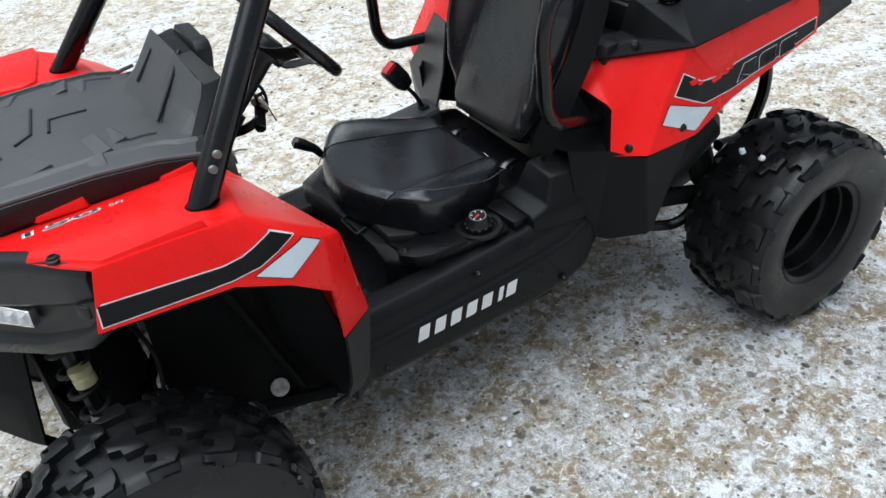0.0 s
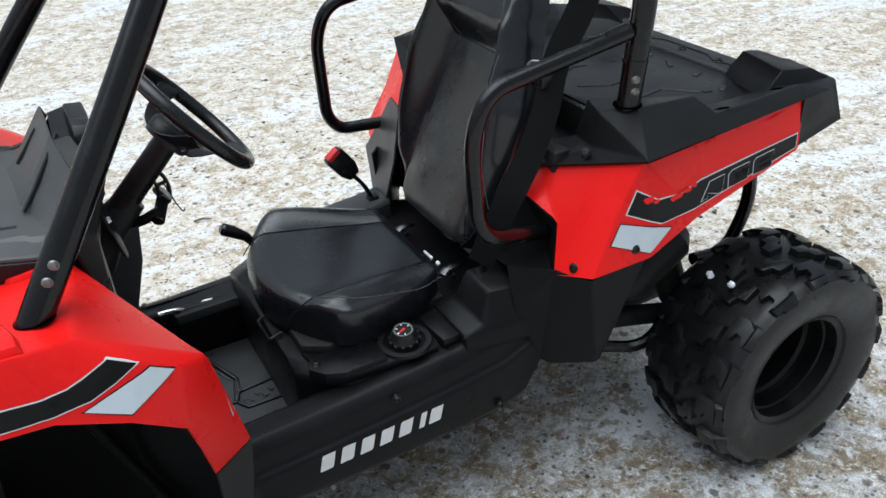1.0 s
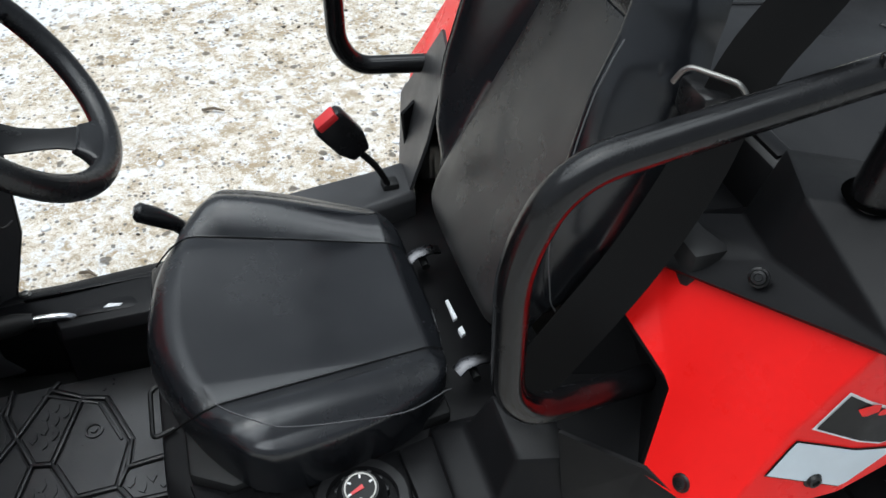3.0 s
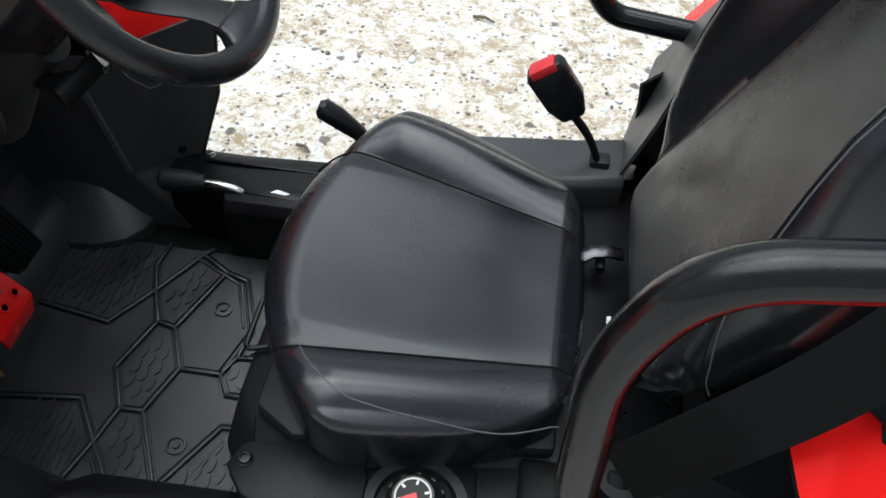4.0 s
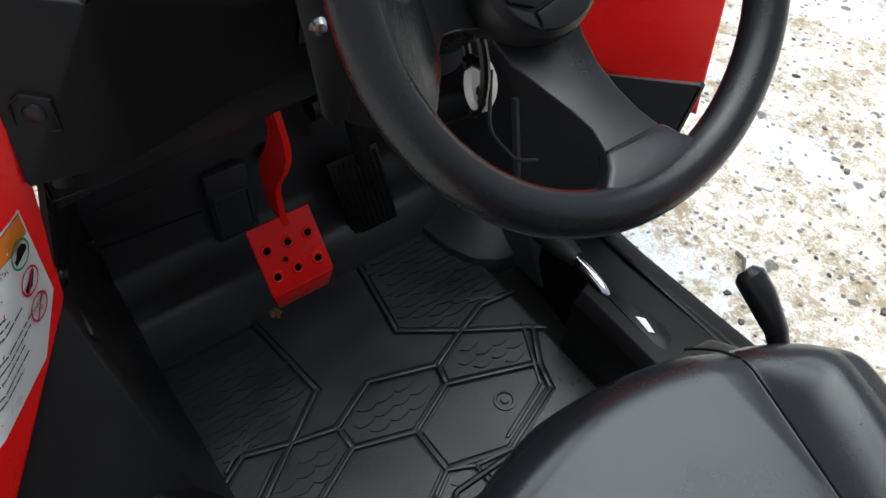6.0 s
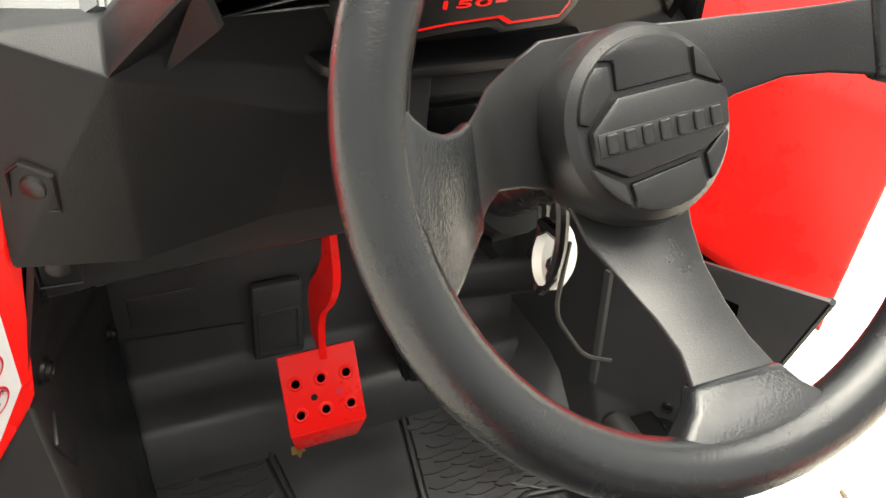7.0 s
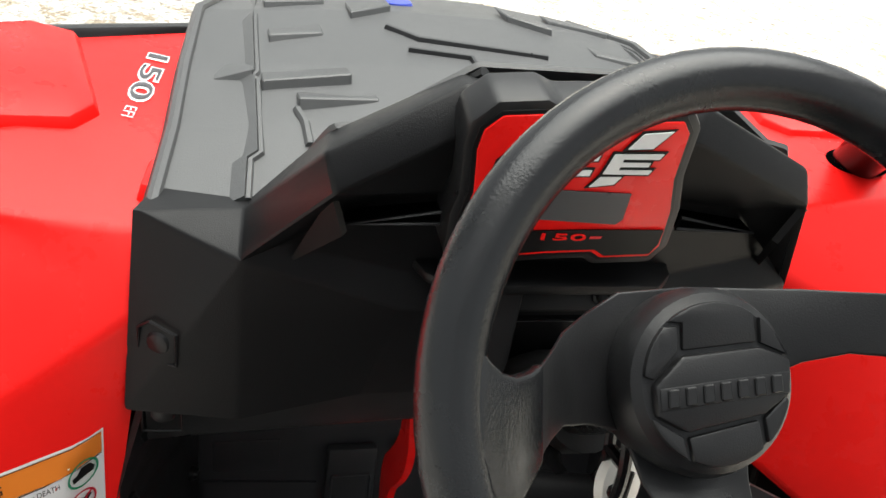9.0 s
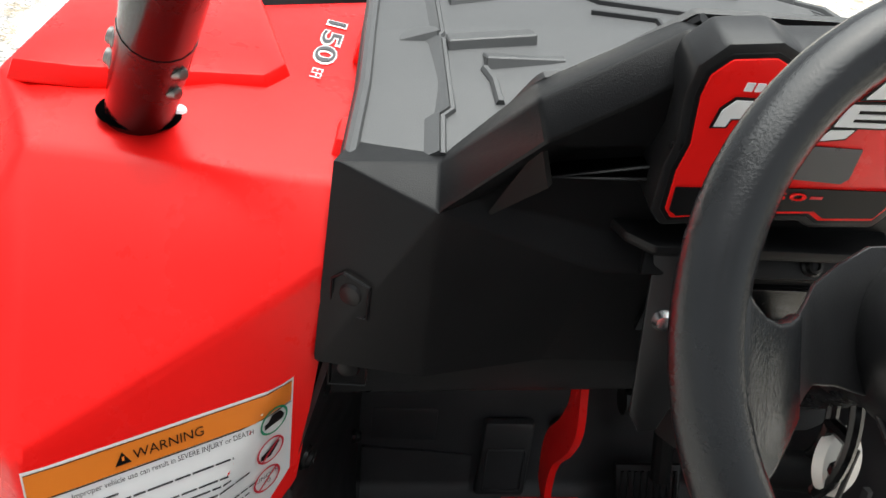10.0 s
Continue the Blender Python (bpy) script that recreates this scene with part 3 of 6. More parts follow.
for side in (-1, 1):
    for a, b, ha, hb, run in (((0.139, 0.183 - 0.005 * side), (0.14, 0.163), 0.0006, 0.007, 0.03), ((0.155, 0.158), (0.146, 0.1), 0.006, 0.006, 0.035), ((0.181, 0.137), (0.171, 0.085), 0.007, 0.001, 0.03), ((0.075, 0.15), (0.06, 0.11), 0.005, 0.002, 0.03), ((0.02, 0.085), (0.0, 0.05), 0.005, 0.005, 0.045), ((-0.01, 0.15), (-0.03, 0.1), 0.005, 0.003, 0.03)):
        part("hood_rib", wedge((a[0], side * a[1]), (b[0], side * b[1]), ha, hb, run), HOOD, hood)
    seam_line = [(-0.08, 0.15), (0.03, 0.158), (0.134, 0.16), (0.14, 0.163), (0.146, 0.16), (0.23, 0.161), (0.236, 0.167), (0.27, 0.169)]
    pts = [(x, side * y, hood_z(x, side * y) + 0.0006) for x, y in seam_line]
    part("hood_seam", swept(pts, 0.0022, 6), HOOD, hood)
    part("hood_step", loft([[(x, side * y, z - 0.003), (x, side * (y + 0.012), z - 0.003), (x, side * (y + 0.002), z + 0.0028)] for x, y, z in [(p[0], abs(p[1]), p[2]) for p in pts]]), HOOD, hood)
    groove2 = [(x, side * y, hood_z(x, side * y) + 0.0006) for x, y in ((0.184, 0.138), (0.2, 0.134), (0.223, 0.133))]
    part("hood_seam", swept(groove2, 0.0028, 6), HOOD, hood)
    # Upright edge stays in darker BLACK, so its shade is in the colour.
    part("hood_edge", loft([[(x - (0.035 if side > 0 and x > 0.2 else 0), side * (w + 0.005 - (0.025 if side > 0 else 0)), z - 0.009), (x - (0.035 if side > 0 and x > 0.2 else 0), side * (w - 0.004 - (0.025 if side > 0 else 0)), z - 0.006), (x - (0.035 if side > 0 and x > 0.2 else 0), side * (w - 0.004 - (0.025 if side > 0 else 0)), z - 0.05), (x - (0.035 if side > 0 and x > 0.2 else 0), side * (w + 0.006 - (0.025 if side > 0 else 0)), z - 0.04)] for x, w, z, g in stations[1:]], bevel=0.002), BLACK, hood)
    part("hood_lip", swept([(x - (0.035 if side > 0 and x > 0.2 else 0), side * (w - 0.001 - (0.025 if side > 0 else 0)), z - 0.006) for x, w, z, g in stations[1:]], 0.004, 8), HOOD, hood)
# Dark tubes on the surface draw the shade of moulded grooves.
for line in (((0.156, -0.004), (0.1, -0.006), (0.092, -0.052)), ((0.085, 0.059), (0.068, -0.04), (0.043, -0.06))):
    part("hood_groove_shade", swept([(x, y, hood_z(x, y) + 0.0004) for x, y in line], 0.0028, 6), BLACK, hood)
badge = turned([(0, 0.004), (0.016, 0.003), (0.018, 0)], Matrix.Translation((-0.04, -0.04, hood_z(-0.04, -0.04))) @ Matrix.Diagonal((0.6, 1, 1, 1)), 24)
part("badge", badge, BLUE, hood, "small oval blue badge")

# front fascia and head lamps
def nose_section(x, y, z0, z1):
    """The bumper's cross-section: an overhanging brow above a recess for the lamps."""
    o = Vector((-0.72, 0.69 * (1 if y > 0 else -1) if abs(y) > 0.05 else 0, 0)).normalized()
    lamp = z0 + (z1 - z0) * 0.5
    pts = ((-0.02, z0), (0.0, z0 + 0.004), (0.004, z0 + 0.025), (-0.012, z0 + 0.032), (-0.012, lamp), (0.004, lamp + 0.012), (0.004, z1 - 0.012), (-0.004, z1), (-0.022, z1 + 0.003), (-0.03, z1 - 0.02), (-0.05, z0))
    return [Vector((x, y, 0)) + o * d + Vector((0, 0, z)) for d, z in pts]


fascia = [nose_section(*s) for s in ((0.056, -0.396, 0.598, 0.698), (0.03, -0.362, 0.56, 0.699), (-0.018, -0.3, 0.532, 0.689), (-0.1, -0.205, 0.515, 0.67), (-0.175, -0.1, 0.505, 0.664), (-0.195, -0.06, 0.5, 0.66), (-0.2, 0.06, 0.5, 0.66), (-0.19, 0.1, 0.505, 0.664), (-0.13, 0.205, 0.515, 0.674), (-0.062, 0.3, 0.532, 0.682), (-0.02, 0.36, 0.56, 0.684))]
nose = part("front_bumper", loft(fascia, bevel=0.004), BLACK, atv, "black moulded plastic nose bumper")
guard = []
for y, xt, xm, xl in ((-0.215, -0.05, -0.07, -0.085), (-0.2, -0.068, -0.085, -0.098), (-0.12, -0.16, -0.17, -0.15), (0.0, -0.19, -0.2, -0.17), (0.12, -0.175, -0.185, -0.16), (0.2, -0.12, -0.13, -0.12)):
    guard += [(xt, y, 0.53), (xm, y, 0.42), (xl, y, 0.325), (xl + 0.03, y * 0.95, 0.3)]
part("front_guard", sheet(guard, [(4 * i + j, 4 * i + j + 1, 4 * i + j + 5, 4 * i + j + 4) for i in range(5) for j in range(3)], 0.005, 0.004, 6), ARCH, nose, "black lower front guard panel")
for side in (-1, 1):
    sx = 0.0 if side < 0 else -0.045
    lm = frame_of((-0.050 + sx, side * 0.266, 0.602), (side * -0.65, -0.75, 0), (0, 0, 1))
    lamp = part("headlight", prism([(-0.06, -0.018), (0.045, -0.016), (0.047, 0.012), (-0.055, 0.018)], -0.012, 0.0035, lm, 0.003), CHROME, nose, "clear headlight with a chrome faceted reflector")
    for k in range(5):
        u = -0.05 + 0.019 * k
        part("reflector_facet", loft([[lm @ Vector((u, -0.014, 0.002)), lm @ Vector((u + 0.016, -0.014, 0.002)), lm @ Vector((u + 0.017, 0.011, 0.002)), lm @ Vector((u + 0.002, 0.012, 0.002))], [lm @ Vector((u + 0.005, -0.006, 0.008)), lm @ Vector((u + 0.011, -0.006, 0.008)), lm @ Vector((u + 0.012, 0.005, 0.008)), lm @ Vector((u + 0.006, 0.005, 0.008))]]), LENS, lamp)
    screw(nose, (0.03 + sx, side * 0.352, 0.7005), (0, 0, 1), 0.0075)
    part("nose_pad", prism([(-0.009, -0.009), (0.009, -0.01), (0.01, 0.009), (-0.008, 0.01)], 0, 0.0055, frame_of((0.04 + sx, side * 0.376, 0.632), (side * -0.65, -0.75, 0), (0, 0, 1)), 0.003), BLACK, nose)

# dash cowl
cy = -0.014
DV = [(0.284, -0.2215, 0.7045), (0.279, -0.171, 0.7045), (0.335, -0.140, 0.768), (0.318, -0.077, 0.797), (0.325, 0.045, 0.797), (0.33, 0.112, 0.768), (0.29, 0.148, 0.705), (0.262, 0.174, 0.70),
      (0.304, -0.2325, 0.588), (0.312, -0.1735, 0.694), (0.345, -0.135, 0.752), (0.33, -0.07, 0.782), (0.337, 0.038, 0.782), (0.34, 0.113, 0.752), (0.318, 0.143, 0.685), (0.285, 0.182, 0.585),
      (0.25, -0.215, 0.7), (0.262, -0.165, 0.703), (0.308, -0.136, 0.764), (0.296, -0.073, 0.793), (0.302, 0.042, 0.793), (0.304, 0.113, 0.764), (0.268, 0.144, 0.702), (0.228, 0.174, 0.7)]
DF = [(0, 1, 9), (0, 9, 8)] + [(k, k + 1, k + 9, k + 8) for k in range(1, 7)] + [(16 + k, 17 + k, k + 1, k) for k in range(7)]
DV += [(0.315, -0.11, 0.735), (0.318, -0.064, 0.74), (0.318, 0.032, 0.74), (0.315, 0.09, 0.735), (0.306, -0.155, 0.70), (0.306, 0.13, 0.70)]
# recessed rear face
DF += [(10, 11, 25, 24), (11, 12, 26, 25), (12, 13, 27, 26), (9, 10, 24, 28), (13, 14, 29, 27)]
DV += [(0.312, -0.09, 0.69), (0.314, 0.066, 0.69), (0.325, -0.09, 0.672), (0.325, 0.066, 0.672), (0.3, -0.1, 0.59), (0.3, 0.075, 0.59), (0.314, -0.172, 0.587), (0.295, 0.15, 0.585)]
DF += [(28, 24, 25, 30), (25, 26, 31, 30), (26, 27, 29, 31), (28, 30, 32, 9), (29, 14, 33, 31), (30, 31, 33, 32), (9, 32, 34, 36), (14, 37, 35, 33), (32, 33, 35, 34), (9, 36, 8), (14, 15, 37)]
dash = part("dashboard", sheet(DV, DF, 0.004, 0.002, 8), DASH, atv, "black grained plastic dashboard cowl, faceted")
HB = [(-0.162, 0.262, 0.288, 0.704), (-0.135, 0.235, 0.318, 0.766), (-0.118, 0.232, 0.316, 0.768), (-0.066, 0.212, 0.306, 0.797), (0.056, 0.205, 0.306, 0.799), (0.105, 0.222, 0.312, 0.768), (0.118, 0.225, 0.314, 0.766), (0.16, 0.255, 0.29, 0.702)]
hump = []
for k, (y, xb, xt, zt) in enumerate(HB):
    sink = 0.006 if k in (1, 6) else 0.0
    hump += [(xb, y * 1.08, 0.69), ((xb * 0.45 + xt * 0.55) - 0.004 + sink, y * 1.03, 0.69 * 0.45 + zt * 0.55), (xt - 0.012, y, zt + 0.002)]
# The cowl's front takes the pale copy too, as if lit from above.
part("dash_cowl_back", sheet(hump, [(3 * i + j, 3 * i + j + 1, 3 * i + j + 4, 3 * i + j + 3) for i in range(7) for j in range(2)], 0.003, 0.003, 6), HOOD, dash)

# Groove shade on the cowl, laid on as thin dark tubes.
for line in (((0.281, 0.02, 0.781), (0.262, 0.021, 0.7565), (0.245, 0.02, 0.7365)), ((0.303, -0.064, 0.797), (0.281, -0.081, 0.7705), (0.256, -0.087, 0.7365), (0.236, -0.1, 0.716))):
    part("cowl_groove_shade", swept(line, 0.0032, 6), BLACK, dash)

for side, k in ((-1, 0.0), (1, -0.022)):
    tri_face = [(0.3355, side * 0.1335 + k, 0.749), (0.3345, side * 0.1265 + k, 0.727), (0.304, side * 0.1475 + k, 0.69)]
    part("cowl_facet", sheet(tri_face, [(0, 1, 2)], 0.004, 0.0), DASH, dash)

# instrument plate: red with a dark band, a small screen and a number
pm = frame_of((0.338, cy, 0.744), (0, 1, 0), (0.13, 0, 0.99))
plate_out = [(-0.055, -0.029), (-0.014, -0.024), (0.011, -0.0225), (0.017, -0.0265), (0.044, -0.025), (0.048, -0.018), (0.0455, 0.004), (0.0395, 0.024), (0.037, 0.05), (0.032, 0.056), (-0.027, 0.0515), (-0.036, 0.0555), (-0.054, 0.0535), (-0.061, 0.046), (-0.062, 0.036), (-0.0585, 0.012), (-0.0605, -0.002), (-0.059, -0.024)]
rim_out = inset(plate_out, -0.0065)
part("plate_rim", prism(rim_out, -0.022, 0.0035, pm, 0.0025), BLACK, dash)
part("plate_rim_groove", prism(inset(plate_out, -0.0022), 0.002, 0.0042, pm, 0.0005), INK, dash)
plate = part("instrument_plate", prism(plate_out, 0.0, 0.0052, pm, 0.0008), RED, dash, "red instrument plate with white lettering shapes")
def on_plate(outlines, mat, name, h=0.0066, label="", parent=None):
    bb = None
    for o in outlines:
        bb = prism(o, h, h + 0.0006, pm, bm=bb)
    return part(name, bb, mat, dash, label, smooth=0)
PH = 0.0056
on_plate([[(-0.0535, -0.0265), (-0.014, -0.0215), (0.012, -0.02), (0.018, -0.024), (0.043, -0.0225), (0.046, -0.016), (0.0455, -0.0065), (0.0, -0.0075), (-0.0585, -0.0105), (-0.0575, -0.0235)]], INK, "dark_band", PH)
on_plate([[(-0.024, -0.0015), (0.0175, -0.0035), (0.0205, -0.0005), (0.0195, 0.0155), (-0.023, 0.0163)]], GREY, "display_screen", PH, "small dark unlit display")
emblem = [[(-0.0525, 0.0232), (-0.0475, 0.0235), (-0.0465, 0.0275), (-0.04, 0.028), (-0.034, 0.0245), (-0.03, 0.025), (-0.028, 0.0365), (-0.047, 0.0362), (-0.0515, 0.031)],
          [(-0.0245, 0.0245), (-0.006, 0.0255), (-0.0055, 0.0285), (-0.02, 0.028), (-0.0195, 0.033), (-0.0045, 0.034), (-0.004, 0.037), (-0.022, 0.0365), (-0.0255, 0.033)],
          [(0.0005, 0.0268), (0.0235, 0.0275), (0.0245, 0.0298), (0.0075, 0.0293), (0.0078, 0.0312), (0.022, 0.0318), (0.0225, 0.034), (0.008, 0.0335), (0.0082, 0.0355), (0.026, 0.0362), (0.0275, 0.0392), (0.003, 0.0378)],
          [(-0.004, 0.0191), (0.008, 0.0212), (0.0105, 0.0255), (0.0, 0.0248)], [(0.0085, 0.041), (0.0205, 0.042), (0.0275, 0.0515), (0.0135, 0.0495)]]
on_plate([inset(o, -0.0012) for o in emblem], INK, "emblem_edge", PH)
on_plate(emblem, WHITE, "white_emblem", PH + 0.0006)
on_plate([[(-0.0455 + 0.0046 * i, 0.0405), (-0.042 + 0.0046 * i, 0.0406), (-0.0415 + 0.0046 * i, 0.0445), (-0.045 + 0.0046 * i, 0.0444)] for i in range(7)], WHITE, "small_white_bar", PH)
part("plate_number", letters("150", 0.0078, pm @ Matrix.Translation((-0.009, -0.012, PH + 0.0008)) @ Matrix.Diagonal((2.4, 0.72, 1, 1))), RED, dash, smooth=0)
on_plate([[(0.0065, -0.0128), (0.0125, -0.0126), (0.0128, -0.0112), (0.0068, -0.0114)]], REDBTN, "plate_small_bar", PH + 0.0003)
for side in (-1, 1):
    vm = frame_of((0.3245, cy + side * 0.088, 0.7285), (0, side, -0.1), (0, 0, 1)) if side > 0 else frame_of((0.3245, cy - 0.088, 0.7285), (0, 1, 0.1), (0, 0, 1)) @ Matrix.Diagonal((-1, 1, 1, 1))
    channel = [(-0.024, -0.0035), (0.024, 0.0), (-0.024, 0.0035)]
    # The channel's shade is a solid black wedge.
    part("vent_slot", prism(channel, -0.012, 0.0016, vm), VOID, dash)
    part("vent_edge", swept([vm @ Vector((u, v, 0.002)) for u, v in channel], 0.0011, 6, closed=True), BLACK, dash)
# lower binnacle and the tube under the dash
part("binnacle_ledge", prism([(0.3, -0.09), (0.325, -0.082), (0.337, -0.07), (0.337, 0.046), (0.325, 0.058), (0.3, 0.066)], 0.6905, 0.697, bevel=0.002), DASH, dash)
part("binnacle_frame", prism([(-0.062, -0.011), (0.05, -0.011), (0.046, 0.01), (-0.058, 0.01)], -0.002, 0.003, frame_of((0.3195, -0.008, 0.681), (0, 1, 0), (-0.59, 0, 0.81)), 0.0015), DASH, dash)
face_ob = part("binnacle_face", prism([(-0.05, -0.022), (0.04, -0.022), (0.042, 0.014), (0.036, 0.02), (-0.046, 0.02), (-0.052, 0.014)], -0.002, 0.003, frame_of((0.319, -0.008, 0.648), (0, 1, 0), (0.29, 0, 0.957)), 0.001), TUBE, dash, "glossy black plate under the dash ledge")
for y, z in ((-0.046, 0.678), (0.022, 0.68)):
    screw(face_ob, (0.3235, y, z), (0.81, 0, 0.59), 0.0048)
part("knee_panel", sheet([(0.3, -0.222, 0.586), (0.292, -0.222, 0.55), (0.2, -0.21, 0.5), (0.282, 0.178, 0.586), (0.275, 0.178, 0.55), (0.18, 0.178, 0.5), (0.296, -0.1, 0.586), (0.286, -0.1, 0.55), (0.19, -0.1, 0.5)], [(0, 6, 7, 1), (6, 3, 4, 7), (1, 7, 8, 2), (7, 4, 5, 8)], 0.004, 0.004, 6), BLACK, dash)
face_n = (Vector(DV[9]) - Vector(DV[0])).cross(Vector(DV[8]) - Vector(DV[0])).normalized()
face_n = face_n if face_n.x > 0 else -face_n
for p, n in (((0.302, -0.213, 0.634), face_n), ((0.2985, -0.213, 0.5775), Vector((1, -0.15, 0.12)).normalized())):
    p = Vector(p) - face_n * (Vector(p) - Vector(DV[8])).dot(face_n) if n is face_n else Vector(p)
    pm2 = frame_of(p, Vector((0, 0, 1)).cross(n), (0, 0, 1))
    seat_o = [(-0.011, -0.013), (0.011, -0.011), (0.011, 0.01), (-0.004, 0.014), (-0.011, 0.008)]
    part("fastener_seat", swept([pm2 @ Vector((*q, 0.0004)) for q in seat_o], 0.0009, 6, closed=True), BLACK, dash)
    part("push_rivet", turned([(0, 0.0016), (0.0045, 0.0014), (0.006, 0.0008), (0.0072, -0.001)], pm2, 20), BLACK, dash)
plate_m = frame_of((0.338, -0.048, 0.63), (0.29, 0.957, 0), (-0.19, 0.06, 0.98))
hanger = part("hanger_plate", prism([(-0.02, 0.06), (-0.014, 0.0), (-0.01, -0.04), (-0.003, -0.05), (0.006, -0.046), (0.01, -0.03), (0.016, 0.02), (0.016, 0.06)], -0.002, 0.002, plate_m, 0.001), BLACK, dash, "black steel hanger plate under the dash")
screw(hanger, plate_m @ Vector((-0.006, 0.02, 0.002)), plate_m.to_3x3() @ Vector((0, 0, 1)), 0.0065, CHROME, False)

# toe board
TV = []
for y in (-0.205, -0.09, 0.03, 0.2):
    TV += [(0.10, y, 0.56), (0.125, y, 0.37), (0.14, y, 0.285), (0.165, y, 0.272), (0.195, y, 0.27), (0.21, y, 0.245), (0.212, y, 0.21)]
part("toe_board", sheet(TV, [(i * 7 + k, i * 7 + k + 1, i * 7 + k + 8, i * 7 + k + 7) for i in range(3) for k in range(6)], 0.004, 0.008, 8), LINER, atv, "black moulded toe board with a rounded step")
PADP = [(0.1365, 0.3305), (0.1455, 0.29), (0.168, 0.2775), (0.1975, 0.2755), (0.2145, 0.248), (0.217, 0.222)]
PADV = [(x, y, z - (0.009 * (0.5 - k) if i == 0 else 0)) for k, y in ((-0.5, -0.09), (0.0, -0.14), (0.5, -0.192)) for i, (x, z) in enumerate(PADP)]
part("toe_board_pad", sheet(PADV, [(6 * i + k, 6 * i + k + 1, 6 * i + k + 7, 6 * i + k + 6) for i in range(2) for k in range(5)], 0.005, 0.006, 8), LINER, atv, "raised panel on the toe board")
boxm = frame_of((0.135, -0.061, 0.32), (0, 1, 0), (-0.15, 0, 1))
toe_box = part("toe_board_box", prism([(-0.024, -0.04), (0.024, -0.04), (0.024, 0.045), (-0.022, 0.045)], 0, 0.011, boxm, 0.004), LINER, atv)
part("box_rim", swept([boxm @ Vector((u, v, 0.0112)) for u, v in ((-0.018, -0.032), (0.018, -0.032), (0.0185, -0.029), (0.0185, 0.012), (0.017, 0.016), (-0.017, 0.016), (-0.018, 0.012))], 0.0016, 8, closed=True), LINER, toe_box)
part("toe_board_block", prism([(-0.03, 0.002), (0.03, 0.0), (0.03, 0.036), (-0.03, 0.036)], 0, 0.004, frame_of((0.128, -0.155, 0.334), (0, 1, 0), (-0.15, 0, 1)), 0.003), LINER, atv)
screw(atv, (0.166, -0.2, 0.377), (0.24, 0.97, 0.02), 0.005)
screw(atv, (0.283, -0.236, 0.484), (0.34, 0.92, -0.18), 0.007)
part("wall_recess", prism([(-0.012, -0.018), (0.012, -0.014), (0.014, 0.016), (-0.009, 0.02)], -0.002, 0.001, frame_of((0.308, -0.2335, 0.445), (0.98, -0.05, 0), (0, -0.2, 1)), 0.001), BLACK, atv)
screw(atv, (0.135, -0.012, 0.36), (1, 0, 0.1), 0.008)
foot = [(0.12, 0.13), (0.2, 0.13), (0.25, 0.137), (0.28, 0.152), (0.297, 0.174), (0.302, 0.2), (0.302, 0.235), (0.12, 0.235)]
inner = [(x - 0.012, y + 0.014) if i < 6 else (x - 0.01, y) for i, (x, y) in enumerate(foot)]
upper = [(0.12 + (x - 0.12) * 0.8, y * 0.6 + 0.095) for x, y in inner]
part("footwell_post", loft([[(x, y, 0.205) for x, y in foot], [(x, y, 0.23) for x, y in foot], [(x, y, 0.24) for x, y in inner], [(x * 0.8 + 0.024, y * 0.2 + 0.17, 0.3) for x, y in upper]], bevel=0.004), LINER, atv, "black rounded moulding beside the pedals")
# The paler plastic paints this edge's gloss.
part("wall_strip", loft([[(x - 0.002, y, z), (x + 0.0035, y + 0.002, z), (x + 0.0035, y + 0.006, z), (x - 0.002, y + 0.006, z)] for x, y, z in ((0.262, 0.19, 0.43), (0.284, 0.196, 0.305))]), HOOD, atv, "thin plastic edge strip")

# floor mat: cells set apart by raised lines
FZ = 0.218
mat = part("floor_mat", box(0.2, 0.545, -0.2, 0.165, 0.195, FZ - 0.0035, 0.002), MAT, atv, "black rubber floor mat with hexagon relief")


def ridge(a, b, w=0.0046, h=0.0022):
    d = Vector(b) - Vector(a)
    mm = frame_of((a[0], a[1], FZ), (d.x, d.y, 0), (-d.y, d.x, 0))
    return prism([(-w / 2, -w / 2), (d.length + w / 2, -w / 2), (d.length + w / 2, w / 2), (-w / 2, w / 2)], -0.004, h, mm, 0.0016, 2)


MP = dict(a=(0.2, -0.09), b=(0.319, -0.074), c=(0.355, -0.123), d=(0.341, -0.167), f=(0.366, -0.079), g=(0.34, -0.027), h=(0.363, 0.042), i=(0.386, 0.037), j=(0.412, -0.018), k=(0.392, -0.078),
          l=(0.343, 0.088), m=(0.382, 0.154), n=(0.42, 0.131), o=(0.449, 0.122), p=(0.478, 0.047), q=(0.46, -0.017), r=(0.2, 0.047), s=(0.305, 0.031), t=(0.329, 0.126), u=(0.334, 0.165), v=(0.398, -0.18), w=(0.438, -0.164),
          A=(0.475, -0.042), B=(0.545, -0.044), C=(0.545, -0.08), D=(0.484, -0.083), E=(0.472, 0.008), F=(0.545, 0.014), G=(0.545, -0.2), H=(0.455, -0.2), I=(0.4, -0.2), J=(0.36, -0.2), K=(0.2, -0.2), L=(0.2, 0.165), M=(0.545, 0.165), N=(0.39, 0.165))
CELLS = ["abcdJK", "rsltuL", "abcfghlsr", "ghijkf", "lmnih", "inopqj", "cfkwv", "kjqABCDw", "qEFBA", "DCGHw", "dcvIJ", "vwHI", "tlmNu", "mnopEFMN"]
SCALED = {0: 1, 1: 1, 3: 0, 4: 0, 6: 0, 8: 0, 9: 0}
edges_done = set()
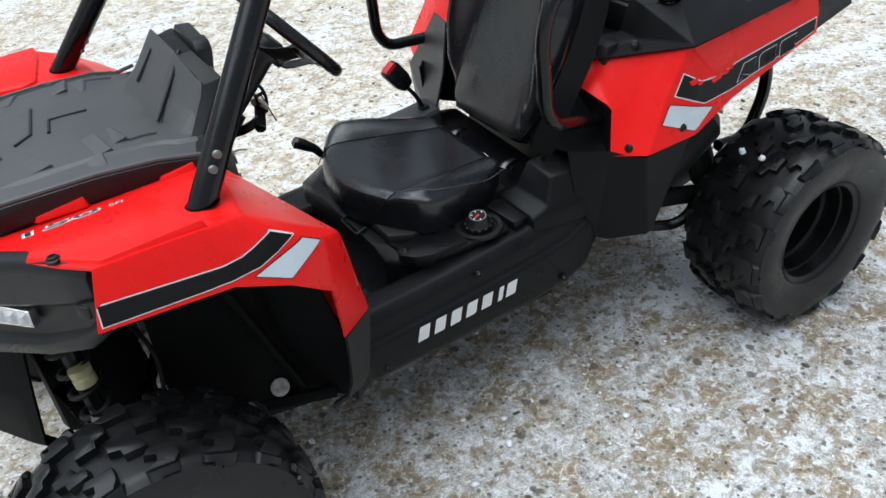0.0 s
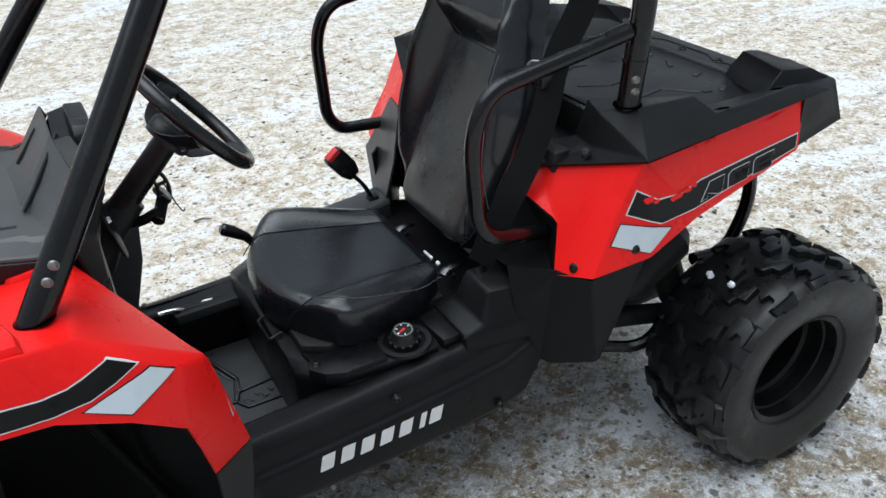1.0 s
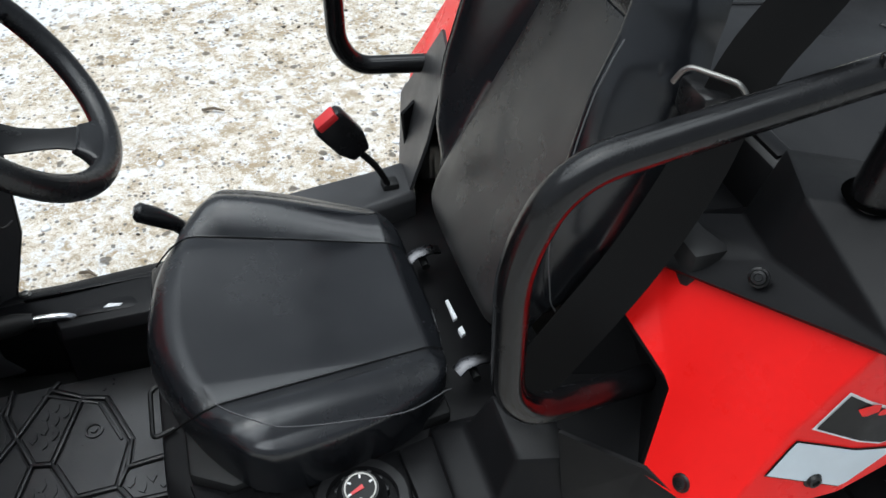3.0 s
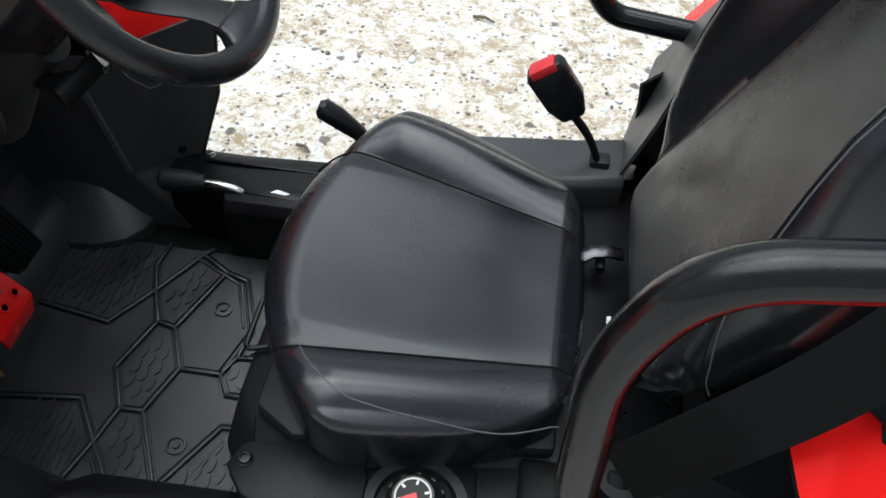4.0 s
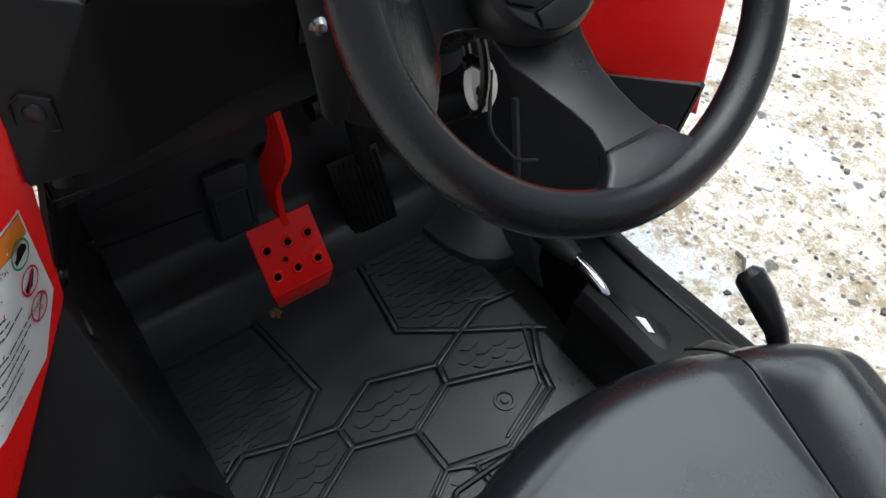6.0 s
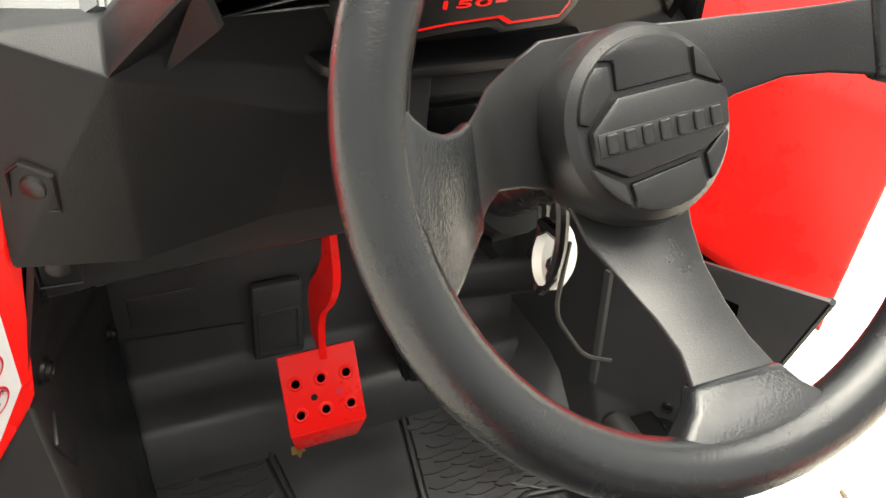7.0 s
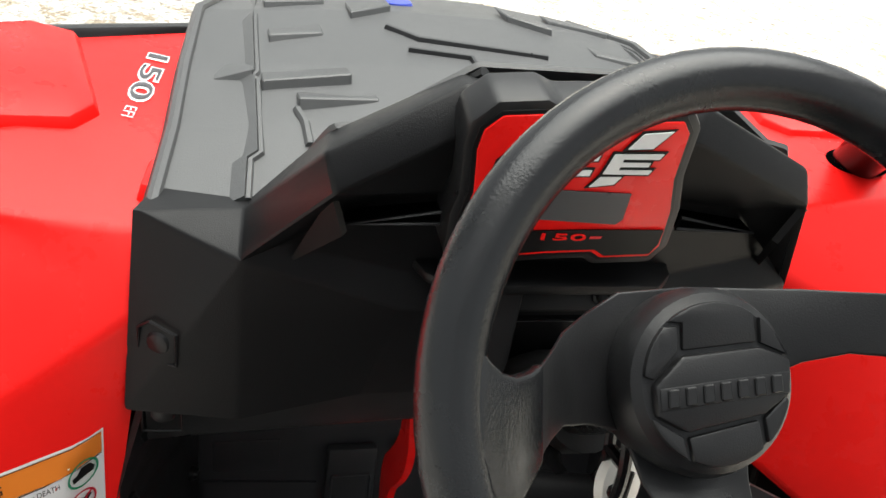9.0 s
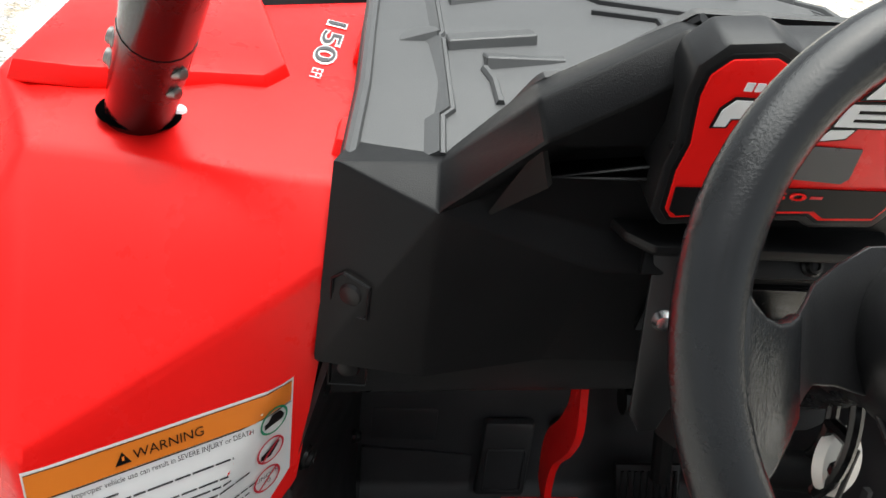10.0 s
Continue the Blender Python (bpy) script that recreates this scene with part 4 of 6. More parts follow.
for code in CELLS:
    cell = [MP[ch] for ch in code]
    pad_out = inset(cell, 0.0045)
    part("mat_cell", prism(pad_out, FZ - 0.006, FZ - 0.0004, Matrix(), 0.0008, 1), MAT, mat)
    for x, y in zip(code, code[1:] + code[0]):
        key = tuple(sorted((x, y)))
        a, b = MP[x], MP[y]
        rim_edge = any(a[k] == b[k] and a[k] in (0.2, 0.545, -0.2, 0.165) for k in (0, 1))
        if key not in edges_done and not rim_edge:
            edges_done.add(key)
            part("mat_ridge", ridge(a, b), MAT, mat)
for a, b in (((0.299, 0.092), (0.33, 0.146)), ((0.314, -0.138), (0.346, -0.186)), ((0.372, 0.148), (0.44, 0.116)), ((0.44, 0.116), (0.466, 0.052)), ((0.49, -0.1), (0.47, -0.15)), ((0.363, -0.145), (0.392, -0.184))):
    part("mat_ridge", ridge(a, b, 0.004), MAT, mat)


def inside(p, poly):
    hit, n = False, len(poly)
    for i in range(n):
        (x1, y1), (x2, y2) = poly[i], poly[(i + 1) % n]
        if (y1 > p[1]) != (y2 > p[1]) and p[0] < (x2 - x1) * (p[1] - y1) / (y2 - y1) + x1:
            hit = not hit
    return hit


# scale-like relief inside some of the cells
rng = random.Random(4)
for number, long in SCALED.items():
    area = inset([MP[ch] for ch in CELLS[number]], 0.0055)
    bb = None
    sx, sy = (0.0085, 0.03) if long else (0.0125, 0.021)
    for i in range(60):
        for j in range(30):
            x, y = 0.2 + sx * i, -0.2 + sy * (j + 0.5 * (i % 2))
            w, h = sx * 0.43, sy * (0.5 if long else 0.56)
            jit = (lambda k: rng.uniform(-1, 1) * k)
            o = [(x - w + jit(0.001), y + jit(0.002)), (x - w * 0.75, y - h * 0.6 + jit(0.002)), (x + jit(0.002), y - h), (x + w * 0.8, y - h * 0.55 + jit(0.002)), (x + w, y + jit(0.003)), (x + w * 0.7, y + h * 0.6), (x + jit(0.002), y + h), (x - w * 0.8, y + h * 0.55 + jit(0.002))]
            if inside((x, y), area) and sum(inside(c, area) for c in o) >= 6:
                tilt = rng.uniform(-0.0005, 0.0009)
                bb = prism(o, FZ - 0.002, FZ + 0.0015 + tilt, bm=bb)
    if bb:
        ob = part("scale_relief", bb, MAT, mat, smooth=0)
        tagged(ob, kind="stuff")
for x, y in ((0.434, 0.074), (0.443, -0.112)):
    part("mat_boss", turned([(0.0115, 0.0), (0.0115, 0.002), (0.0085, 0.0022), (0.0075, 0.0), (0.0045, 0.0), (0.004, 0.0025), (0, 0.0025)], Matrix.Translation((x, y, FZ)), 24), MAT, mat)

# pedals
pads = [(-0.032, -0.03), (0.032, -0.03), (0.032, 0.036), (-0.032, 0.036)]
pdm = frame_of((0.252, -0.052, 0.35), (0, 1, 0), (-0.62, 0, 0.78))
brake = part("brake_pedal", prism(pads, -0.002, 0.002, pdm, 0.001), RED, atv, "red steel brake pedal with drilled holes")
lip = prism([(-0.032, 0), (0.032, 0), (0.026, -0.024), (-0.026, -0.024)], -0.002, 0.002, frame_of(pdm @ Vector((0, -0.029, 0)), (0, 1, 0), (0.1, 0, 1)), 0.001)
part("pedal_lip", lip, RED, brake)
for u in (-0.021, 0.0, 0.021):
    for v in (0.012, -0.014):
        part("pedal_hole", turned([(0.0066, 0.0015), (0.0062, 0.0028), (0.0048, 0.0036), (0.0036, 0.003), (0.0034, 0.0)], pdm @ Matrix.Translation((u, v, 0)), 14), RED, brake)
        # Flat dark disc gives the drilled hole its shade.
        part("pedal_hole_core", turned([(0, 0.0024), (0.0037, 0.0024)], pdm @ Matrix.Translation((u, v, 0)), 12), VOID, brake)
for u, v, r in ((-0.008, -0.002, 0.0028), (0.013, -0.002, 0.003)):
    part("pedal_hole_core", turned([(0, 0.0026), (r, 0.0026)], pdm @ Matrix.Translation((u, v, 0)), 10), INK if u < 0 else SIGNRED, brake)
arm = bent([(0.238, -0.047, 0.37), (0.229, -0.047, 0.392), (0.23, -0.047, 0.418), (0.25, -0.046, 0.45), (0.26, -0.046, 0.482), (0.24, -0.045, 0.515), (0.21, -0.044, 0.57)], 0.016, 5)
part("pedal_arm", loft([[p + Vector((0, -0.0028, 0)), p + Vector((0, 0.0028, 0)), p + Vector((-0.029, 0.0028, 0.008)), p + Vector((-0.029, -0.0028, 0.008))] for p in arm]), RED, brake)
gasm = frame_of((0.183, 0.07, 0.3), (0.1, 1, 0.12), (-0.42, 0.05, 1)) @ Matrix.Diagonal((1.3, 1.0, 1, 1))
gas = part("accelerator_pedal", prism([(-0.021, -0.045), (0.021, -0.045), (0.023, 0.048), (-0.023, 0.048)], -0.004, 0.003, gasm, 0.002), BLACK, atv, "black ribbed accelerator pedal")
for k in range(9):
    part("pedal_rib", prism([(-0.019 + 0.0046 * k, -0.04), (-0.0168 + 0.0046 * k, -0.04), (-0.0168 + 0.0046 * k, 0.042), (-0.019 + 0.0046 * k, 0.042)], 0.002, 0.005, gasm), BLACK, gas)
part("pedal_arm", swept(bent([(0.186, 0.07, 0.35), (0.175, 0.06, 0.42), (0.2, 0.04, 0.5)], 0.03), 0.009, 10), DEEP, gas)
part("pedal_bracket", swept([(0.17, 0.02, 0.43), (0.17, 0.09, 0.43)], 0.013, 12), BLACKBOLT, gas)

# sills
SX = [(0.375, -0.335, 0.355, 0.215), (0.42, -0.30, 0.343, 0.208), (0.6, -0.298, 0.35, 0.206), (0.78, -0.296, 0.362, 0.208), (0.86, -0.294, 0.37, 0.216), (0.905, -0.291, 0.385, 0.228), (0.945, -0.288, 0.40, 0.29)]
sections = []
for x, y, zt, zb in SX:
    sections.append([(x, y + 0.015, zb), (x, y, zb + 0.02), (x, y + 0.002, zt - 0.055), (x, y + 0.014, zt - 0.047), (x, y + 0.018, zt - 0.018), (x, y + 0.035, zt), (x, y + 0.075, zt - 0.002), (x, y + 0.1, zt - 0.02), (x, y + 0.1, zb + 0.0)])
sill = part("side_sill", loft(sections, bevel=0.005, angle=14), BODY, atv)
FX = [(0.33, 0.2, 0.268, 0.0), (0.405, 0.19, 0.268, 0.0), (0.415, 0.164, 0.268, 0.0), (0.56, 0.162, 0.275, 0.004), (0.68, 0.17, 0.288, 0.02), (0.8, 0.19, 0.31, 0.03), (0.93, 0.22, 0.335, 0.04)]
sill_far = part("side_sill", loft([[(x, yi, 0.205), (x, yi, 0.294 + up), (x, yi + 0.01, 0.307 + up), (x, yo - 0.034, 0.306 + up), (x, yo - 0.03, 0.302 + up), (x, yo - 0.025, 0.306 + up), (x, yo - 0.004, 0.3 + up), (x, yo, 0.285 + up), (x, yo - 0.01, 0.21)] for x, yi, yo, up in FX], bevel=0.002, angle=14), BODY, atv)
tagged(sill, "black plastic side sill with white lettering blocks")
tagged(sill_far, "black plastic side sill")
sm = frame_of((0.637, -0.32, 0.277), (1, 0.03, 0.02), (0.0, 0, 1))
sill_tree = tree_of(sill)
for k in range(7):
    u0, wd, hh = -0.117 + 0.0342 * k, (0.0225 if k != 5 else 0.0105), 0.029
    u0 += {6: -0.013, 5: 0.003}.get(k, 0.0)
    block = [(u0 + x * wd + 0.28 * hh * (y - 0.5), (y - 0.5) * hh) for x, y in ((0.0, 0.0), (0.92, 0.0), (1.0, 0.12), (1.0, 1.0), (0.08, 1.0), (0.0, 0.88))]
    part("white_block", laid([block], sm, sill_tree, 0.0012, 0.02), WHITE, sill, smooth=0)
for x, z in ((0.45, 0.235), (0.66, 0.335), (0.845, 0.245)):
    screw(sill, (x, -0.299 + (0.012 if z > 0.3 else 0), z), (0, -1, 0), 0.006)
# slot and brake lever in the far sill
# Black slabs paint the shaded inside of slot and groove on uncut plastic.
part("sill_slot", prism([(0.43, 0.188), (0.5, 0.186), (0.512, 0.19), (0.505, 0.205), (0.49, 0.21), (0.45, 0.202), (0.435, 0.203)], 0.3, 0.3095, bevel=0.001), INK, sill_far)
part("sill_groove", prism([(0.37, 0.2365), (0.56, 0.2405), (0.56, 0.2455), (0.37, 0.2415)], 0.298, 0.3085, bevel=0.0008), INK, sill_far)
for o in ([(0.468, 0.193), (0.488, 0.191), (0.492, 0.195), (0.475, 0.199)],):
    part("slot_gap", prism(o, 0.3, 0.3108), SNOW, sill_far)
lever = part("parking_brake", swept(bent([(0.37, 0.19, 0.314), (0.405, 0.19, 0.3145), (0.429, 0.19, 0.31), (0.442, 0.19, 0.295)], 0.015), 0.0048, 12), CHROME, atv, "chrome parking brake rod with a black grip")
part("brake_grip", swept([(0.329, 0.19, 0.3085), (0.334, 0.19, 0.31), (0.365, 0.19, 0.3135), (0.386, 0.19, 0.3145)], [0.01, 0.0145, 0.0135, 0.0085], 14), DEEP, lever)
screw(sill_far, (0.37, 0.252, 0.303), (0, 0, 1), 0.006, ZINC)

# seat base and console
BS = [[(0.535, y, z) for y, z in ((-0.165, 0.21), (-0.165, 0.352), (-0.12, 0.366), (0.15, 0.366), (0.205, 0.352), (0.205, 0.21))],
      [(0.60, y, z) for y, z in ((-0.235, 0.21), (-0.235, 0.35), (-0.2, 0.365), (0.2, 0.372), (0.25, 0.35), (0.25, 0.21))],
      [(0.80, y, z) for y, z in ((-0.255, 0.21), (-0.255, 0.352), (-0.22, 0.366), (0.22, 0.385), (0.28, 0.355), (0.28, 0.21))],
      [(0.95, y, z) for y, z in ((-0.265, 0.25), (-0.265, 0.352), (-0.22, 0.366), (0.22, 0.385), (0.29, 0.355), (0.29, 0.25))]]
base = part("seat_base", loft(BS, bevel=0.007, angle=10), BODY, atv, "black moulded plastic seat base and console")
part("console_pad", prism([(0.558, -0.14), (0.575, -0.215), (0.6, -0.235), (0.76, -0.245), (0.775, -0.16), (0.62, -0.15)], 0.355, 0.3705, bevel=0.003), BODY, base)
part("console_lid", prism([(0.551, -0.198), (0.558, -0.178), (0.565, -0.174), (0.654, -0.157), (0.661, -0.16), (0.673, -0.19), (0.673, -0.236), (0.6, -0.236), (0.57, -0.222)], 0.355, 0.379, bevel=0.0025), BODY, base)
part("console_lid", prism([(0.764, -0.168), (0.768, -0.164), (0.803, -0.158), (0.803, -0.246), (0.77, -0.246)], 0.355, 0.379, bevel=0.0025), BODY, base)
part("cap_well", turned([(0.045, 0.0), (0.045, 0.006), (0.036, 0.006), (0.034, 0.001)], Matrix.Translation((0.717, -0.207, 0.37)), 32), BLACK, base)
capm = Matrix.Translation((0.717, -0.207, 0.371)) @ pose(0, 0, 0, 6, -4, 0) @ Matrix.Diagonal((0.8, 0.8, 0.95, 1))
cap = part("fuel_cap", turned([(0.031, 0.0), (0.031, 0.014), (0.027, 0.018), (0.024, 0.024), (0.022, 0.03), (0, 0.03)], capm, 28), BLACK, atv, "black fuel cap with a round fuel gauge")
for k in range(12):
    a = k * math.pi / 6
    part("cap_rib", prism([(0.029, -0.004), (0.034, -0.003), (0.034, 0.003), (0.029, 0.004)], 0.001, 0.014, capm @ pose(0, 0, 0, 0, 0, math.degrees(a)), 0.001), BLACK, cap)
part("gauge_ring", turned([(0.0195, 0.029), (0.0195, 0.0315), (0.0175, 0.0315), (0.0175, 0.03)], capm, 32), ZINC, cap, "chrome gauge ring")
part("gauge_dial", turned([(0, 0.0305), (0.0186, 0.0305)], capm, 28), INK, cap)
part("gauge_needle", prism([(-0.013, -0.0015), (0.004, -0.003), (0.004, 0.003), (-0.013, 0.0015)], 0.0308, 0.0316, capm @ pose(0, 0, 0, 0, 0, 20)), REDBTN, cap)
for k in range(5):
    part("gauge_mark", prism([(0.0125, -0.0012), (0.017, -0.0012), (0.017, 0.0012), (0.0125, 0.0012)], 0.0306, 0.0312, capm @ pose(0, 0, 0, 0, 0, 60 * k + 20)), WHITE, cap)
screw(base, (0.566, -0.192, 0.379), (0, 0, 1), 0.006)
# raised rear corner beside the seat
RB = [[(0.80, -0.27, 0.35), (0.80, -0.14, 0.35), (0.95, -0.14, 0.35), (0.95, -0.29, 0.35)], [(0.80, -0.265, 0.385), (0.80, -0.15, 0.385), (0.95, -0.15, 0.385), (0.95, -0.287, 0.385)], [(0.835, -0.26, 0.395), (0.835, -0.165, 0.395), (0.95, -0.165, 0.395), (0.95, -0.285, 0.395)],
      [(0.855, -0.25, 0.445), (0.855, -0.175, 0.45), (0.95, -0.175, 0.45), (0.95, -0.28, 0.455)]]
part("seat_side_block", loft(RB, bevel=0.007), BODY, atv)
# Shelf and panel behind it are lightened in colour to look lit.
shelf = part("seat_side_shelf", loft([[(x, 0.168 + k, 0.37), (x, 0.168 + k, 0.412), (x, 0.176 + k, 0.42), (x, 0.243 + k, 0.418), (x, 0.252 + k, 0.405), (x, 0.262 + k, 0.33)] for x, k in ((0.7, -0.02), (0.76, -0.01), (0.83, 0.0), (0.883, 0.012))], bevel=0.003), LINER, atv, "flat black plastic shelf beside the seat")
part("stalk_collar", box(0.843, 0.865, 0.196, 0.216, 0.416, 0.428, 0.003), DEEP, shelf)
part("far_body_panel", sheet([(0.88, 0.19, 0.418), (0.884, 0.258, 0.4), (0.912, 0.35, 0.465), (0.945, 0.27, 0.6), (0.93, 0.2, 0.6), (0.9, 0.18, 0.5), (0.93, 0.385, 0.46), (0.9, 0.3, 0.3)], [(0, 1, 2, 3), (0, 3, 4, 5), (1, 7, 6, 2)], 0.004, 0.003, 6), LINER, atv, "black plastic body panel behind the seat")
part("adjuster_handle", swept(bent([(0.55, -0.07, 0.372), (0.527, -0.075, 0.368), (0.527, -0.01, 0.368), (0.55, -0.005, 0.372)], 0.008), 0.0028, 8), BLACKBOLT, atv)

# White slabs stand for snow ground seen through slots that are not cut.
for o in ([(0.8735, 0.022), (0.8775, 0.023), (0.879, -0.008), (0.8735, -0.011)], [(0.874, -0.026), (0.88, -0.022), (0.8805, -0.034), (0.8745, -0.037)]):
    part("slot_snow_slab", prism(o, 0.36, 0.3788), SNOW, base, "white slab standing for snow ground seen through a floor slot")

# shift lever
shift = part("shift_lever", swept([(0.605, 0.205, 0.37), (0.585, 0.203, 0.418)], 0.005, 10), BLACKBOLT, atv, "black shift lever with a tapered rubber knob")
part("knob", swept([(0.592, 0.2035, 0.40), (0.58, 0.203, 0.418), (0.556, 0.2025, 0.437), (0.54, 0.202, 0.447), (0.535, 0.202, 0.449)], [0.008, 0.0095, 0.0125, 0.0125, 0.007], 16), GRIP, shift)

# seat cushion
OUT = [(0.535, 0.0), (0.539, 0.05), (0.55, 0.098), (0.57, 0.142), (0.597, 0.182), (0.625, 0.206), (0.66, 0.21), (0.75, 0.19), (0.815, 0.163), (0.838, 0.135), (0.846, 0.08), (0.848, 0.0)]
OUT = OUT + [(x, 0.017 - y) for x, y in OUT[-2:0:-1]]
ring_n = 340
loop = []
acc = [Vector(p) for p in OUT]
for i in range(ring_n):
    t = i / ring_n * len(acc)
    k, f = int(t), t - int(t)
    p0, p1, p2, p3 = acc[(k - 1) % len(acc)], acc[k % len(acc)], acc[(k + 1) % len(acc)], acc[(k + 2) % len(acc)]
    loop.append(0.5 * ((2 * p1) + (p2 - p0) * f + (2 * p0 - 5 * p1 + 4 * p2 - p3) * f * f + (3 * p1 - p0 - 3 * p2 + p3) * f ** 3))
mid = Vector((0.695, 0.008))


def smooth01(t):
    t = min(1.0, max(0.0, t))
    return t * t * (3 - 2 * t)


def seam_y(x, side):
    """Where the seam between the flat middle and a side bolster runs."""
    return 0.135 - 0.213 * (x - 0.587) if side > 0 else -0.118 + 0.149 * (x - 0.599)


def cushion_top(x, y):
    """Height of the cushion's upper side: a flat middle, two bolsters that rise towards the front, and a rolled front edge."""
    side = 1 if y > 0.0085 else -1
    d = side * (y - seam_y(x, side))
    over = 0.5 * (d + math.sqrt(d * d + 0.000012)) - 0.0004
    z = 0.456 - 0.1 * (x - 0.587) - 0.004 * max(0.0, 1 - (abs(y - 0.008) / 0.1) ** 2) * smooth01((0.86 - x) / 0.1)
    rise = (0.021 if side > 0 else 0.012) * smooth01((x - 0.585) / 0.06) * (1 - 0.85 * smooth01((x - 0.66) / 0.17))
    z += rise * (1 - (1 - min(max(over, 0.0) / 0.05, 1.0)) ** 1.6)
    if d > 0:
        z += 0.0055 * math.sin(min(d / 0.06, 1.0) * math.pi) - 0.0025 * math.exp(-d / 0.006)
        z -= (5.5 if side > 0 else 6.5) * max(0.0, d - 0.036) ** 2 + (0.0 if side > 0 else 0.12) * max(0.0, d - 0.02)
    else:
        z -= 0.0025 * math.exp(d / 0.012)
    e = x - (0.535 + 1.75 * (y - 0.006) ** 2)
    z -= 0.026 * max(0.0, (0.042 - e) / 0.042) ** 2
    z -= 0.012 * smooth01((x - 0.815) / 0.03)
    return z


bm = bmesh.new()
rings = []
for s, drop in ((0.9, 0.074), (0.965, 0.068), (0.995, 0.05), (1.0, 0.032), (0.99, 0.015), (0.97, 0.006), (0.95, 0.0015)):
    row = []
    for p in loop:
        tuck = smooth01((-0.02 - p.y) / 0.09) * max(0.0, s - 0.955 + 0.3 * max(0.0, drop - 0.02))
        row.append(bm.verts.new((*(mid + (p - mid) * (s - tuck)), cushion_top(*(mid + (p - mid) * min(s, 0.95))) - drop)))
    rings.append(row)
for s in np.linspace(0.935, 0.06, 130):
    rings.append([bm.verts.new((*(mid + (p - mid) * s), cushion_top(*(mid + (p - mid) * s)))) for p in loop])
for a, c in zip(rings, rings[1:]):
    for i in range(ring_n):
        j = (i + 1) % ring_n
        bm.faces.new((a[i], a[j], c[j], c[i]))
bm.faces.new(rings[-1])
bm.faces.new(rings[0][::-1])
cushion = part("seat_cushion", bm, VINYL, atv, "black vinyl seat cushion with stitched seams", smooth=60)


def curve2(points, n=8):
    """A smooth run through points in plan."""
    out = []
    pp = [Vector(points[0])] + [Vector(p) for p in points] + [Vector(points[-1])]
    for a, b, c, d in zip(pp, pp[1:], pp[2:], pp[3:]):
        for i in range(n):
            f = i / n
            out.append(0.5 * ((2 * b) + (c - a) * f + (2 * a - 5 * b + 4 * c - d) * f * f + (3 * b - a - 3 * c + d) * f ** 3))
    return [tuple(p) for p in out] + [tuple(points[-1])]


near_edge = curve2([(0.599, -0.116), (0.613, -0.137), (0.641, -0.159), (0.67, -0.164), (0.724, -0.163), (0.779, -0.158), (0.827, -0.14)])
part("stitching", swept([(x, y, cushion_top(x, y) + 0.0005) for x, y in near_edge], 0.0006, 6), THREAD, cushion, "grey stitching")
SEAMS = [[(x, seam_y(x, side)) for x in np.linspace(0.59, 0.836, 40)] for side in (-1, 1)]
for line in SEAMS:
    part("seam", swept([(x, y, cushion_top(x, y) + 0.0004) for x, y in line], 0.0011, 6), WEB, cushion)
for line in (curve2([(0.553, -0.115), (0.575, -0.119), (0.597, -0.119)]), curve2([(0.552, 0.125), (0.57, 0.132), (0.588, 0.135)])):
    part("seam", swept([(x, y, cushion_top(x, y) + 0.0004) for x, y in line], 0.0011, 6), WEB, cushion)
part("seat_pan", prism([(0.56, -0.14), (0.6, -0.165), (0.83, -0.14), (0.83, 0.15), (0.6, 0.175), (0.56, 0.15)], 0.362, 0.385, bevel=0.006), DEEP, cushion)

# seat back, leaning
BM = frame_of((0.872, 0.008, 0.452), (0, 1, 0), (0.44, 0, 1.0))
HALF = [(0.0, 0.112), (0.03, 0.132), (0.1, 0.166), (0.18, 0.181), (0.26, 0.18), (0.33, 0.166), (0.375, 0.146), (0.42, 0.128), (0.46, 0.115), (0.52, 0.105), (0.575, 0.088), (0.595, 0.05)]


def back_half(v):
    for (v0, w0), (v1, w1) in zip(HALF, HALF[1:]):
        if v <= v1:
            f = (v - v0) / (v1 - v0)
            f = f * f * (3 - 2 * f) * 0.4 + f * 0.6
            return w0 + (w1 - w0) * f
    return HALF[-1][1]


def pan(v):
    """Half the width of the flat middle panel."""
    return 0.122 - 0.118 * v


def back_front(u, v):
    """Where the front of the back lies (forwards is minus): a flat panel between padded sides that grow upwards, and a head pad."""
    w = back_half(v)
    d = abs(u) - pan(v)
    h = -0.004 * max(0.0, 1 - (u / 0.12) ** 2)
    depth = 0.014 + 0.165 * min(v, 0.3)
    side = smooth01(d / 0.052)
    head = smooth01((v - 0.335) / 0.06)
    h -= max(depth * side, head * 0.045) + 0.012 * side * head
    if v < 0.36:
        h += 0.003 * math.exp(-(d / 0.003) ** 2)
    h += 0.003 * math.exp(-((v - 0.342) / 0.004) ** 2) * (1 if d < 0.004 else 0)
    edge = max(0.0, (abs(u) / w - 0.72) / 0.28)
    h += (depth * 0.6 + 0.02) * edge ** 2.6
    h += 0.03 * max(0.0, (v - 0.54) / 0.055) ** 2
    h += 0.016 * max(0.0, (0.03 - v) / 0.03) ** 2
    return h


bm = bmesh.new()
rows = []
nv = 100
for i in range(nv + 1):
    v = 0.595 * i / nv
    w = back_half(v)
    q = min(pan(v), w * 0.97)
    us = [-w + (w - q) * (1 - (1 - j / 28) ** 0.75) for j in range(28)] + [-q + 2 * q * j / 28 for j in range(28)] + [q + (w - q) * (j / 28) ** 0.75 for j in range(29)]
    row = [bm.verts.new((u, v, back_front(u, v))) for u in us]
    rear = [bm.verts.new((w * k, v, 0.045 - 0.03 * abs(k) ** 3)) for k in (0.99, 0.5, 0.0, -0.5, -0.99)]
    rows.append(row + rear)
